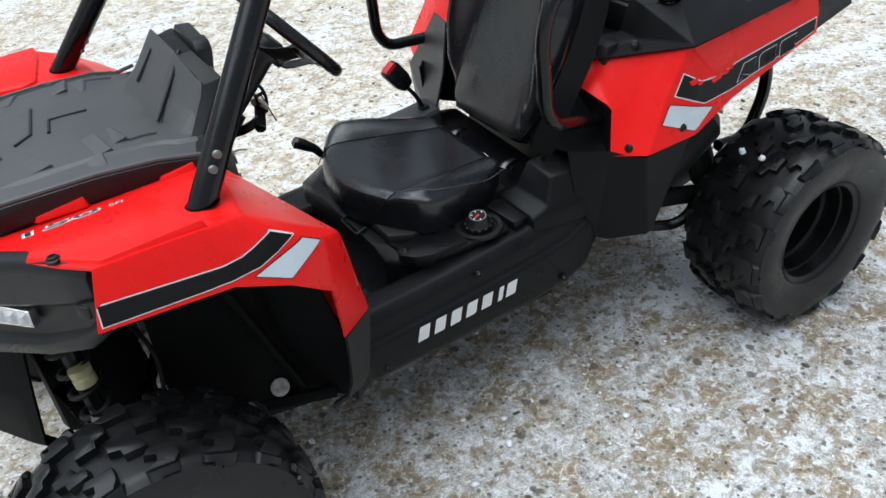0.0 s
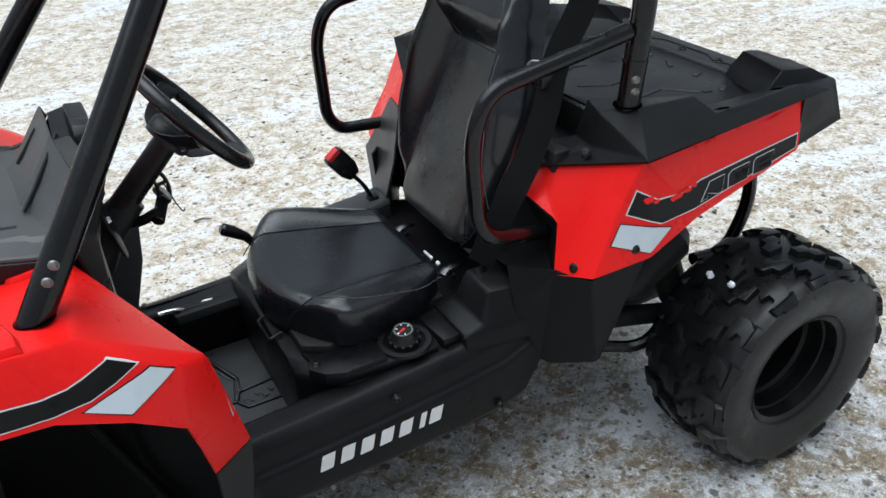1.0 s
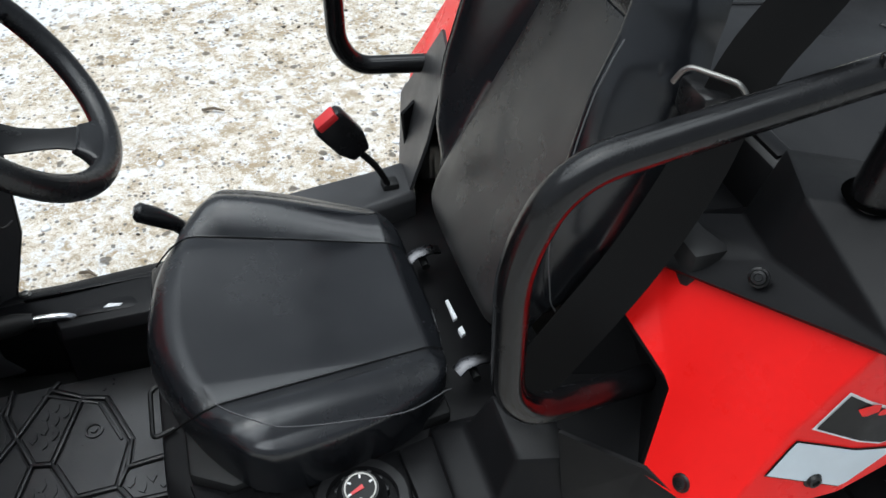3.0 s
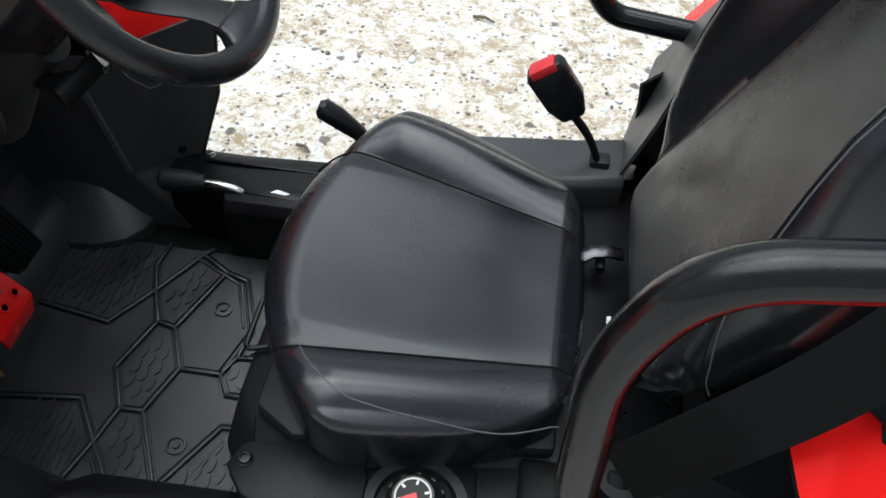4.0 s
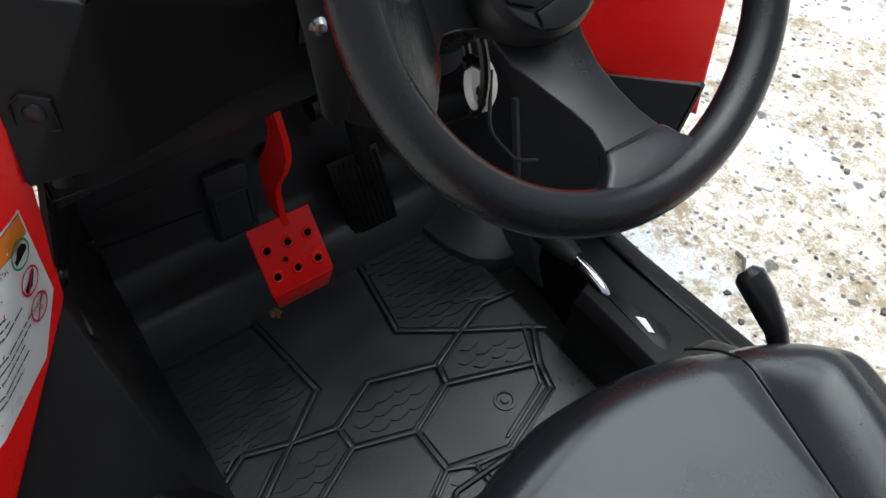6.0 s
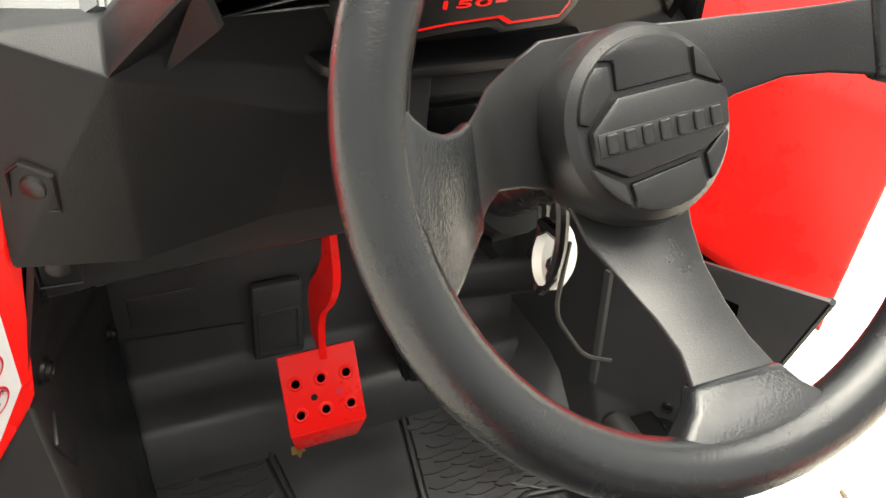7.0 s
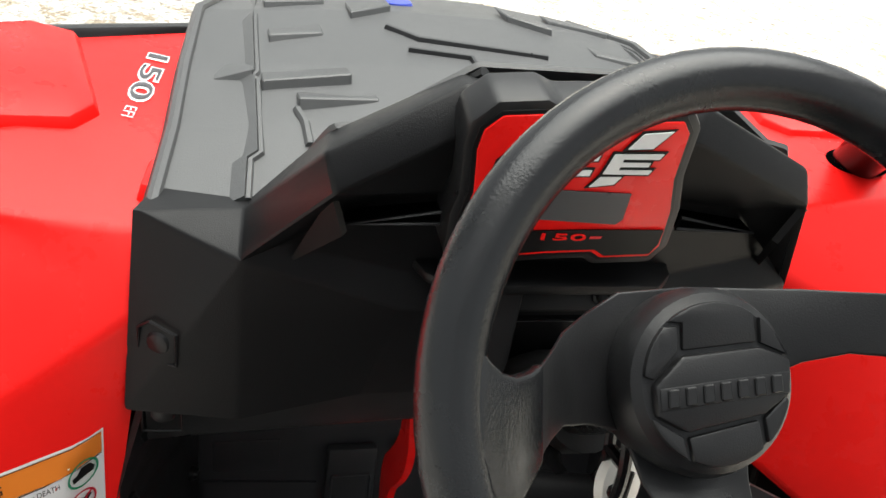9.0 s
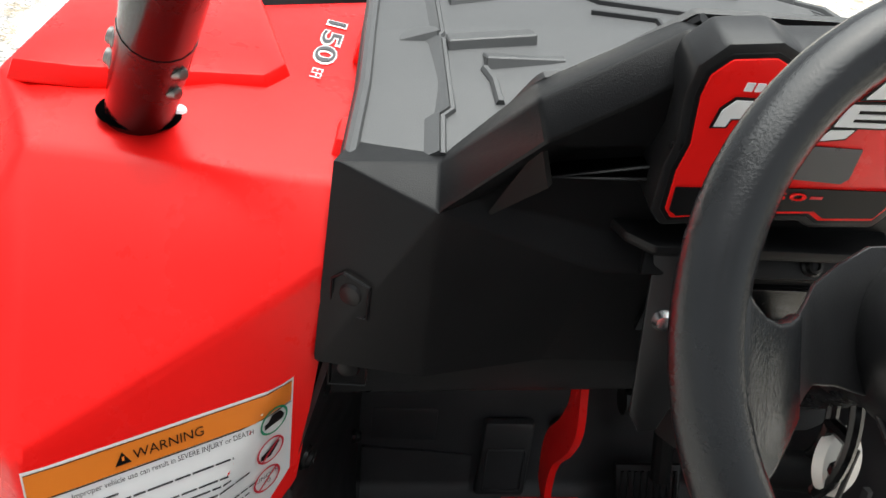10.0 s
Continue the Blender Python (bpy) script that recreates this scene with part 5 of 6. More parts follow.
for a, c in zip(rows, rows[1:]):
    n = len(a)
    for i in range(n):
        j = (i + 1) % n
        bm.faces.new((a[i], a[j], c[j], c[i]))
bm.faces.new(rows[0][::-1])
bm.faces.new(rows[-1])
bm.transform(BM)
back = part("seat_back", bm, VINYL, atv, "black vinyl seat back with padded sides", smooth=60)
bm = bmesh.new()
rows = []
for i in range(41):
    v = 0.006 + 0.332 * i / 40
    row = [bm.verts.new((k * (pan(v) - 0.0012), v, back_front(k * (pan(v) - 0.0012), v) - 0.0014 + 0.0022 * abs(k) ** 14)) for k in np.linspace(-1, 1, 41)]
    rows.append(row)
for a, c in zip(rows, rows[1:]):
    for i in range(40):
        bm.faces.new((a[i], a[i + 1], c[i + 1], c[i]))
bmesh.ops.recalc_face_normals(bm, faces=bm.faces)
bm.transform(BM)
part("centre_panel", bm, VINYL_MATT, back, "worn grey-black vinyl centre panel of the seat back", smooth=60)
for side in (-1, 1):
    for off in (0.05, 0.0535):
        line = [(side * (pan(v) + off), v, back_front(side * (pan(v) + off), v) - 0.0002) for v in np.linspace(0.09, 0.345, 46)]
        part("stitching", swept([BM @ Vector(p) for p in line], 0.0007, 5), THREAD if off > 0.052 else VINYL, back)
# hinge brackets between cushion and back
for x, y in ((0.862, 0.079), (0.865, -0.102)):
    hinge = part("seat_hinge", swept([(x - 0.02, y - 0.004, 0.404), (x - 0.01, y, 0.409), (x + 0.006, y + 0.002, 0.411), (x + 0.021, y + 0.004, 0.407)], 0.0085, 14, flat=0.4), HINGE, atv, "steel seat hinge bracket")
    part("hinge_pin", swept([(x, y - 0.014, 0.398), (x, y + 0.014, 0.398)], 0.005, 10), BLACKBOLT, hinge)
for x in (0.855, 0.895):
    part("seat_rail", box(x - 0.009, x + 0.009, -0.16, 0.16, 0.35, 0.362, 0.002), DEEP, atv)

# roll cage
for side in (-1, 1):
    sh = 0.0 if side < 0 else -0.05
    yy = 0.0 if side < 0 else -0.036
    top = [(0.195 + sh, side * (0.3465 + yy), 0.66), (0.373 + sh, side * (0.257 + yy), 0.90), (0.58, side * 0.172, 1.2), (0.66, side * 0.165, 1.27), (1.12, side * 0.2, 1.3), (1.12, side * 0.284, 0.95), (1.09, side * 0.281, 0.67)]
    cage = part("roll_cage_tube", swept(bent(top, 0.09, 8), 0.0185, 20), TUBE, atv, "gloss black steel roll cage tube")
    base_pt, up = Vector((0.195 + sh, side * (0.3465 + yy), 0.66)), Vector((0.178, -side * 0.0895, 0.24)).normalized()
    part("tube_sleeve", swept([base_pt, base_pt + up * 0.13], 0.0172, 20), TUBE, cage)
    part("sleeve_collar", swept([base_pt + up * 0.128, base_pt + up * 0.134], 0.0189, 20), TUBE, cage)
    for k in (0.09, 0.11):
        screw(cage, base_pt + up * k + Vector((-0.003, side * 0.0165, 0.005)), (-0.2, side * 0.95, 0.25), 0.005, ZINC)
        screw(cage, base_pt + up * k + Vector((0.012, -side * 0.013, -0.004)), (0.65, -side * 0.75, 0.0), 0.0045, ZINC, False)
    rear_pt = Vector((1.089, side * 0.281, 0.69))
    part("sleeve_collar", swept([rear_pt + Vector((0.0135, side * 0.0012, 0.103)), rear_pt + Vector((0.0141, side * 0.0013, 0.109))], 0.0198, 20), TUBE, cage)
    for k in (0.062, 0.081):
        screw(cage, rear_pt + Vector((0.004, side * 0.017, k)), (-0.35, side * 0.93, 0), 0.0055, ZINC)
    low = 0.0 if side < 0 else 0.024
    hoop = bent([(1.086, side * 0.282, 0.842), (0.835, side * 0.29, 0.806), (0.808 + low * 0.1, side * (0.29 + low * 0.8), 0.74), (0.815, side * (0.29 + low), 0.607 - low * 1.3), (0.84, side * (0.287 + low * 1.125), 0.571 - low * 1.29), (0.972, side * (0.25 + low * 2.04), 0.524 + low * 0.48)], 0.045, 8)
    part("shoulder_hoop", swept(hoop, 0.0125, 16), TUBE, atv, "gloss black tubular side hoop beside the seat")
    part("tab", prism([(-0.02, -0.015), (0.02, -0.015), (0.02, 0.015), (-0.02, 0.015)], -0.003, 0.003, frame_of((1.06, side * 0.288, 0.842), (1, 0, 0.14), (0, 0, 1)), 0.002), TUBE, cage)
part("roll_cage_tube", swept([(1.118, -0.2, 1.296), (1.118, 0.2, 1.296)], 0.0185, 20), TUBE, atv)

# rear bodywork: red side panels, black top with a cargo tray
RV = [(0.948, -0.206, 0.588), (0.963, -0.288, 0.563), (0.938, -0.316, 0.486), (0.962, -0.385, 0.507), (0.984, -0.203, 0.619), (1.052, -0.376, 0.678),
      (1.07, -0.39, 0.512), (1.165, -0.385, 0.552), (1.402, -0.366, 0.603), (1.406, -0.358, 0.687), (1.008, -0.372, 0.59)]
RF = [(4, 0, 1), (4, 1, 10, 5), (1, 2, 3, 10), (10, 3, 6), (5, 10, 6, 7), (5, 7, 8, 9)]
quarter, quarter_far = both("rear_fender", sheet(RV, RF, 0.005, 0.004, 6), RED, lean=0.02)
quarter_far.data.transform(Matrix.Translation((-0.008, 0.022, -0.01)))
tagged(quarter, "red moulded rear fender panel with a scuffed black stripe")
tagged(quarter_far, "red moulded rear fender panel")
KV = [(0.965, -0.18, 0.603), (0.981, -0.208, 0.628), (1.05, -0.383, 0.685), (1.406, -0.362, 0.693), (1.223, -0.345, 0.703), (1.424, -0.333, 0.705),
      (1.052, -0.262, 0.72), (1.1, -0.302, 0.727), (1.213, -0.303, 0.722), (1.085, -0.195, 0.712), (1.17, -0.235, 0.706), (1.475, -0.35, 0.69),
      (1.0, -0.18, 0.652), (1.085, -0.185, 0.64), (1.235, -0.288, 0.69), (1.405, -0.284, 0.686), (1.12, -0.16, 0.662), (1.2, -0.205, 0.66), (1.26, -0.25, 0.659), (1.395, -0.26, 0.66),
      (1.525, -0.322, 0.688), (1.489, -0.146, 0.698), (1.468, -0.12, 0.66), (1.402, -0.36, 0.603), (1.53, -0.345, 0.62), (1.545, -0.2, 0.688), (1.535, -0.14, 0.66), (1.042, -0.264, 0.662), (1.053, -0.205, 0.66), (0.985, -0.02, 0.6), (1.08, -0.02, 0.645)]
KF = [(2, 7, 6), (1, 2, 27), (2, 6, 27), (2, 4, 8, 7), (2, 3, 5, 4), (6, 7, 8, 10, 9), (8, 4, 14, 10), (4, 5, 15, 14), (0, 1, 12), (1, 27, 12), (12, 27, 28), (0, 12, 13, 30, 29), (27, 6, 9, 28), (28, 9, 13, 12), (9, 10, 17, 16), (10, 14, 18, 17), (14, 15, 19, 18),
      (5, 11, 20, 25, 21, 15), (15, 21, 22, 19), (3, 23, 24, 20, 11), (3, 11, 5), (21, 25, 26, 22)]
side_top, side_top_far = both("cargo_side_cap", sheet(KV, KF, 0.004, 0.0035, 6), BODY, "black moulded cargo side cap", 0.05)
for cap_ob, side in ((side_top, -1), (side_top_far, 1)):
    cap_tree = tree_of(cap_ob)
    for x, y, r in ((1.248, 0.33, 0.0125), (1.386, 0.316, 0.0125), (1.238, 0.306, 0.0075)):
        x -= 0.03 if side > 0 else 0.0
        top_pt, top_n, _, _ = cap_tree.ray_cast(Vector((x, side * y, 1)), Vector((0, 0, -1)))
        if top_pt is not None:
            hole_m = Matrix.Translation(top_pt) @ top_n.to_track_quat("Z", "X").to_matrix().to_4x4()
            part("cap_hole", turned([(r + 0.002, 0), (r + 0.0014, 0.0008), (r, 0.0009)], hole_m, 28), BLACK, cap_ob)
            # Hole depth is only a shade-black disc on the cap.
            part("cap_hole_core", turned([(0, 0.0007), (r, 0.0007)], hole_m, 24), VOID, cap_ob)
    # Shade round the tube's foot, painted as a disc.
    part("pillar_socket", turned([(0, 0.0022), (0.0225, 0.0022), (0.023, 0.001)], Matrix.Translation((1.095, side * 0.281, 0.7255)), 28), VOID, cap_ob)
    screw(cap_ob, (1.018, side * 0.281, 0.664), (-0.6, side * 0.5, 0.6), 0.0065)
    screw(cap_ob, (1.115, side * 0.3575, 0.6885), (0, side * 0.8, 0.6), 0.0048)
    screw(cap_ob, (1.275, side * 0.349, 0.6935), (0, side * 0.6, 0.8), 0.0048)
    screw(cap_ob, (1.46, side * 0.26, 0.699), (0, 0, 1), 0.007)
    corner = [[(1.378, 0.3, 0.675), (1.448, 0.14, 0.655), (1.53, 0.15, 0.655), (1.52, 0.31, 0.675)], [(1.4, 0.292, 0.692), (1.456, 0.146, 0.677), (1.53, 0.155, 0.68), (1.52, 0.31, 0.69)], [(1.43, 0.287, 0.713), (1.43, 0.195, 0.724), (1.482, 0.18, 0.712), (1.5, 0.29, 0.704)]]
    part("corner_block", loft([[(x, side * y, z) for x, y, z in c] for c in corner], bevel=0.0018), BODY, cap_ob)
tray = part("cargo_tray", prism([(1.09, -0.19), (1.12, -0.165), (1.2, -0.21), (1.26, -0.255), (1.4, -0.265), (1.47, -0.12), (1.47, 0.12), (1.4, 0.265), (1.26, 0.255), (1.2, 0.21), (1.12, 0.165), (1.09, 0.19)], 0.63, 0.6605, bevel=0.003), BLACK, atv, "black moulded cargo tray floor with shallow ribs")
part("tray_front_lip", loft([[(1.075, y, 0.60), (1.078, y, 0.694), (1.09, y, 0.70), (1.105, y, 0.698), (1.135, y, 0.655)] for y in (-0.2, 0.2)], bevel=0.004), BLACK, tray)
for y0, y1 in ((-0.19, -0.11), (0.11, 0.19)):
    # The slot's dark inside is a black bar laid on the lip.
    part("lip_slot", box(1.084, 1.1, y0, y1, 0.695, 0.7012, 0.001), INK, tray)
TZ = 0.6605
for o in ([(1.246, -0.142), (1.304, -0.13), (1.352, -0.185), (1.37, -0.19)], [(1.246, 0.142), (1.304, 0.13), (1.352, 0.185), (1.37, 0.19)], [(1.19, -0.03), (1.245, -0.062), (1.275, -0.055)], [(1.19, 0.03), (1.245, 0.062), (1.275, 0.055)],
          [(1.40, -0.05), (1.418, -0.022)], [(1.40, -0.116), (1.42, -0.108)], [(1.385, -0.2), (1.405, -0.185)], [(1.40, 0.05), (1.418, 0.022)], [(1.385, 0.2), (1.405, 0.185)]):
    bb = None
    for (xa, ya), (xb, yb) in zip(o, o[1:]):
        d = Vector((xb - xa, yb - ya, 0))
        bb = prism([(0, -0.0055), (d.length, -0.0055), (d.length, 0.0055), (0, 0.0055)], -0.001, 0.0022, frame_of((xa, ya, TZ), d, (-d.y, d.x, 0)), 0.002, 1, bm=bb)
    part("tray_rib", bb, BLACK, tray)
tail = loft([[(1.445, y, 0.62), (1.45, y, 0.662), (1.458, y, 0.669), (1.515, y * 0.98, 0.669), (1.535, y * 0.96, 0.64), (1.52, y * 0.97, 0.58), (1.46, y, 0.58)] for y in (-0.3, -0.15, 0.15, 0.3)], bevel=0.004)
tail_ob = part("tail_rail", tail, BLACK, atv, "black moulded rear rail of the cargo tray")
part("rail_seam", swept(bent([(1.478, -0.13, 0.6695), (1.468, -0.09, 0.6695), (1.486, -0.06, 0.6695), (1.486, 0.06, 0.6695), (1.468, 0.09, 0.6695), (1.478, 0.13, 0.6695)], 0.01), 0.0016, 6), INK, tail_ob)
for y in (-0.1, 0.0, 0.1):
    screw(tail_ob, (1.475, y, 0.669), (0, 0, 1), 0.007)
for fen, side in ((quarter, -1), (quarter_far, 1)):
    fen_tree = tree_of(fen)
    tab_m = frame_of((0, side * 0.42, 0), (1, 0, 0), (0, 0, 1)) if side < 0 else frame_of((0, 0.42, 0), (-1, 0, 0), (0, 0, 1))
    for o in ([(1.145, 0.684), (1.215, 0.687), (1.222, 0.675), (1.165, 0.664)], [(1.29, 0.688), (1.352, 0.689), (1.356, 0.678), (1.322, 0.67)]):
        part("edge_tab", laid([[(x * -side, z) for x, z in o]], tab_m, fen_tree, 0.003, 0.02), RED, fen)
# lower rear side panels and bulkhead
QV = [(0.884, -0.262, 0.492), (0.936, -0.314, 0.481), (0.962, -0.379, 0.5), (1.07, -0.38, 0.505), (0.992, -0.378, 0.336), (0.985, -0.372, 0.326), (0.95, -0.30, 0.29), (0.93, -0.288, 0.30), (0.895, -0.272, 0.40), (1.13, -0.30, 0.5), (1.06, -0.3, 0.33)]
QF = [(0, 1, 8), (1, 7, 8), (1, 2, 5, 6, 7), (2, 3, 4, 5), (3, 9, 10, 4)]
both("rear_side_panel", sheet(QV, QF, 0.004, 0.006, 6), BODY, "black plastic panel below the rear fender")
WV = [(0.95, -0.208, 0.584), (0.967, -0.286, 0.559), (0.94, -0.312, 0.484), (0.886, -0.258, 0.489), (0.915, -0.17, 0.45), (0.97, -0.1, 0.60), (0.975, -0.18, 0.56), (0.985, -0.23, 0.5)]
WF = [(0, 1, 6), (1, 2, 7, 6), (2, 3, 4, 7), (0, 6, 5), (6, 7, 4, 5)]
part("bulkhead_side", sheet(WV, WF, 0.003, 0.0, 6), ARCH, atv)
part("bulkhead", box(0.99, 1.03, -0.24, 0.24, 0.3, 0.655, 0.008), DEEP, atv, "black bulkhead behind the seat")
# rear frame, swing arm, shock, loop
part("rear_axle", swept([(1.381, -0.33, 0.21), (1.381, 0.33, 0.21)], 0.018, 14), BLACKBOLT, atv)
part("rear_engine_block", box(1.1, 1.36, -0.17, 0.17, 0.2, 0.5, 0.03), DEEP, atv, "dark engine and gearbox under the tray")
for side in (-1, 1):
    part("swing_arm", swept(bent([(1.06, side * 0.2, 0.27), (1.2, side * 0.24, 0.26), (1.381, side * 0.25, 0.21)], 0.05), 0.02, 12), DEEP, atv)
    part("rear_shock", swept([(1.29, side * 0.235, 0.27), (1.2, side * 0.2, 0.56)], 0.03, 14), DEEP, atv)
    part("frame_tube", swept(bent([(1.08, side * 0.22, 0.22), (1.2, side * 0.27, 0.2), (1.26, side * 0.27, 0.3)], 0.05), 0.012, 10), TUBE, atv)
    part("tail_loop", swept(bent([(1.41, side * 0.17, 0.6), (1.515, side * 0.17, 0.5), (1.545, side * 0.17, 0.38), (1.49, side * 0.17, 0.27), (1.4, side * 0.17, 0.28)], 0.09), 0.014, 12), TUBE, atv, "black tubular rear bumper loop")
part("muffler", swept([(1.12, -0.26, 0.36), (1.14, -0.26, 0.37), (1.25, -0.25, 0.42), (1.275, -0.25, 0.43)], [0.03, 0.042, 0.042, 0.02], 20), DEEP, atv, "matt black muffler")


# wheels
def wheel(x, y, side, R, half, rim_r, lugs, camber=0.0):
    """A low-pressure knobby tyre on a black steel rim."""
    m = Matrix.Translation((x, y, R - 0.006)) @ pose(0, 0, 0, 90 + camber * side, 0, 0) @ Matrix.Diagonal((1, 1, -side, 1))
    # local z points to the vehicle's outside
    hub = part("wheel", turned([(0, -0.048), (0.03, -0.048), (0.036, -0.056), (0.055, -0.06), (rim_r * 0.7, -0.05), (rim_r * 0.77, -0.056), (rim_r * 0.77, -0.066), (0, -0.07)], m, 40), ARCH, atv, "knobby tyre on a black steel rim")
    rim_prof = [(rim_r * 0.8, -half * 0.7), (rim_r * 0.83, half * 0.1), (rim_r * 0.9, half * 0.45), (rim_r * 0.97, half * 0.6), (rim_r, half * 0.76), (rim_r * 1.03, half * 0.84), (rim_r * 1.01, half * 0.87), (rim_r * 0.97, half * 0.83), (rim_r * 0.95, half * 0.68), (rim_r * 0.94, half * 0.56), (rim_r * 0.87, half * 0.5), (rim_r * 0.86, half * 0.2), (rim_r * 0.8, half * 0.12), (rim_r * 0.78, -half * 0.1), (rim_r * 0.76, -half * 0.7)]
    part("rim", turned(rim_prof, m, 56, closed=True), RIM, hub, "black steel rim")
    for k in range(4):
        a = k * math.pi / 2 + 0.4
        part("lug_nut", turned([(0, 0.014), (0.006, 0.014), (0.008, 0.0)], m @ Matrix.Translation((0.046 * math.cos(a), 0.046 * math.sin(a), -0.06)), 8), BLACKBOLT, hub)
    bead = rim_r * 0.98
    prof = [(bead * 0.92, -half * 0.8), (bead, -half * 0.86), (bead + (R - bead) * 0.35, -half * 0.97), (bead + (R - bead) * 0.6, -half * 0.985), (R * 0.9, -half * 0.94), (R * 0.93, -half * 0.8), (R * 0.938, -half * 0.6), (R * 0.943, 0),
            (R * 0.938, half * 0.6), (R * 0.93, half * 0.8), (R * 0.895, half * 0.94), (bead + (R - bead) * 0.6, half * 0.985), (bead + (R - bead) * 0.35, half * 0.97), (bead + 0.012, half * 0.9), (bead + 0.004, half * 0.86), (bead * 0.92, half * 0.78)]
    sm_prof = [prof[0]]
    for a, b in zip(prof, prof[1:]):
        sm_prof += [((a[0] + b[0]) / 2, (a[1] + b[1]) / 2), b]
    tyre = turned(sm_prof, m, 72, closed=True)
    blocks = bmesh.new()
    pitch = 2 * math.pi / lugs
    zed = [(-0.5, -1), (0.12, -1), (0.16, -0.25), (0.5, 0.05), (0.5, 1), (-0.12, 1), (-0.16, 0.25), (-0.5, -0.05)]
    hook = [(-0.5, -1), (0.35, -1), (0.5, -0.4), (0.15, -0.1), (0.2, 0.6), (0.5, 1), (-0.3, 1), (-0.5, 0.3)]

    def lug(outline, a0, h0, da, dh, r_low, r_top, fall=0.0):
        ca, ch = sum(p[0] for p in outline) / len(outline), sum(p[1] for p in outline) / len(outline)
        rings = []
        for r, k in ((r_low, 1.06), (r_top - 0.0025, 0.96), (r_top, 0.84)):
            ring = []
            for a, h in outline:
                a2, h2 = ca + (a - ca) * k, ch + (h - ch) * k
                hh = h0 + dh * h2
                rr = R * (r - fall * max(0.0, abs(hh) - 0.5) ** 2)
                ang = a0 + da * a2
                ring.append(blocks.verts.new((rr * math.cos(ang), rr * math.sin(ang), hh * half)))
            rings.append(ring)
        n = len(outline)
        for lo, hi in zip(rings, rings[1:]):
            for i in range(n):
                blocks.faces.new((lo[i], lo[(i + 1) % n], hi[(i + 1) % n], hi[i]))
        blocks.faces.new(rings[-1])

    rng = random.Random(21)
    flip = [(-a, h) for a, h in zed][::-1]
    for k in range(lugs):
        j = rng.uniform(-0.03, 0.03) * pitch
        lug(zed, k * pitch + j, -0.23, pitch * 0.6, 0.19, 0.93, 1.0)
        lug(flip, (k + 0.5) * pitch - j, 0.23, pitch * 0.6, 0.19, 0.93, 1.0)
        for s in (-1, 1):
            o = hook if s > 0 else [(a, -h) for a, h in hook][::-1]
            lug(o, (k + (0.08 if s > 0 else 0.58)) * pitch + j, s * 0.67, pitch * 0.56, 0.19, 0.92, 0.995, 0.22)
            # stepped pads wrapped over the shoulder
            a0 = (k + (0.1 if s > 0 else 0.6)) * pitch
            pad = [(-0.5, 0.83), (0.5, 0.83), (0.5, 0.45), (0.22, 0.4), (0.22, 0.12), (-0.06, 0.06), (-0.06, -0.1), (-0.42, -0.1)] if k % 2 else [(-0.42, 0.83), (0.42, 0.83), (0.42, 0.2), (0.12, 0.15), (0.12, 0.36), (-0.42, 0.42)]
            rings = []
            for lift, g in ((-0.002, 1.05), (0.0045, 0.93), (0.0055, 0.82)):
                ring = []
                for a, v in pad:
                    v = 0.4 + (v - 0.4) * g
                    r = R * (0.875 + 0.085 * v)
                    h = half * (0.955 - 0.2 * max(0.0, v) ** 1.8)
                    th = a0 + a * g * pitch * 0.66
                    ring.append(blocks.verts.new(((r + lift * 0.75) * math.cos(th), (r + lift * 0.75) * math.sin(th), s * (h + lift))))
                rings.append(ring)
            for lo, hi in zip(rings, rings[1:]):
                for i in range(len(pad)):
                    blocks.faces.new((lo[i], lo[(i + 1) % len(pad)], hi[(i + 1) % len(pad)], hi[i]))
            blocks.faces.new(rings[-1])
    bmesh.ops.recalc_face_normals(blocks, faces=blocks.faces)
    blocks.transform(m)
    part("tyre", tyre, RUBBER, hub, "black rubber tyre, damp", smooth=40)
    tread = part("tread", blocks, RUBBER, hub, smooth=45)
    return hub


for side in (-1, 1):
    wheel(0.02, side * 0.405, side, 0.228, 0.085, 0.112, 18)
    wheel(1.372, side * 0.395, side, 0.218, 0.102, 0.1157, 16)

rng = random.Random(9)
# Pale lumps paint the wet glints on the rear tyre.
for p, r in (((1.235, -0.366, 0.408), 0.0068), ((1.25, -0.402, 0.402), 0.0062)):
    lump = bmesh.new()
    bmesh.ops.create_icosphere(lump, subdivisions=2, radius=r, matrix=Matrix.Translation(p))
    for v in lump.verts:
        v.co += Vector((rng.uniform(-1, 1), rng.uniform(-1, 1), rng.uniform(-1, 1))) * r * 0.18
    part("tyre_glint", lump, SNOW, atv, "pale lump painting a wet glint on the tyre", smooth=60)

# front suspension
for side in (-1, 1):
    part("a_arm", swept(bent([(-0.06, side * 0.12, 0.25), (0.0, side * 0.32, 0.215), (0.1, side * 0.12, 0.25)], 0.03), 0.011, 10), TUBE, atv, "black tubular suspension arm")
    part("a_arm", swept(bent([(-0.04, side * 0.14, 0.36), (0.01, side * 0.3, 0.29), (0.12, side * 0.14, 0.36)], 0.03), 0.01, 10), TUBE, atv)
    shock = part("front_shock", swept([(0.01, side * 0.27, 0.25), (-0.01, side * 0.2, 0.56)], 0.012, 12), BLACKBOLT, atv, "front shock absorber with a coil spring")
    coil = [Vector((0.01 - 0.02 * t + 0.024 * math.cos(t * 44), side * (0.27 - 0.07 * t) + 0.024 * math.sin(t * 44), 0.29 + 0.24 * t)) for t in np.linspace(0, 1, 90)]
    part("coil_spring", swept(coil, 0.0045, 8), DEEP, shock)
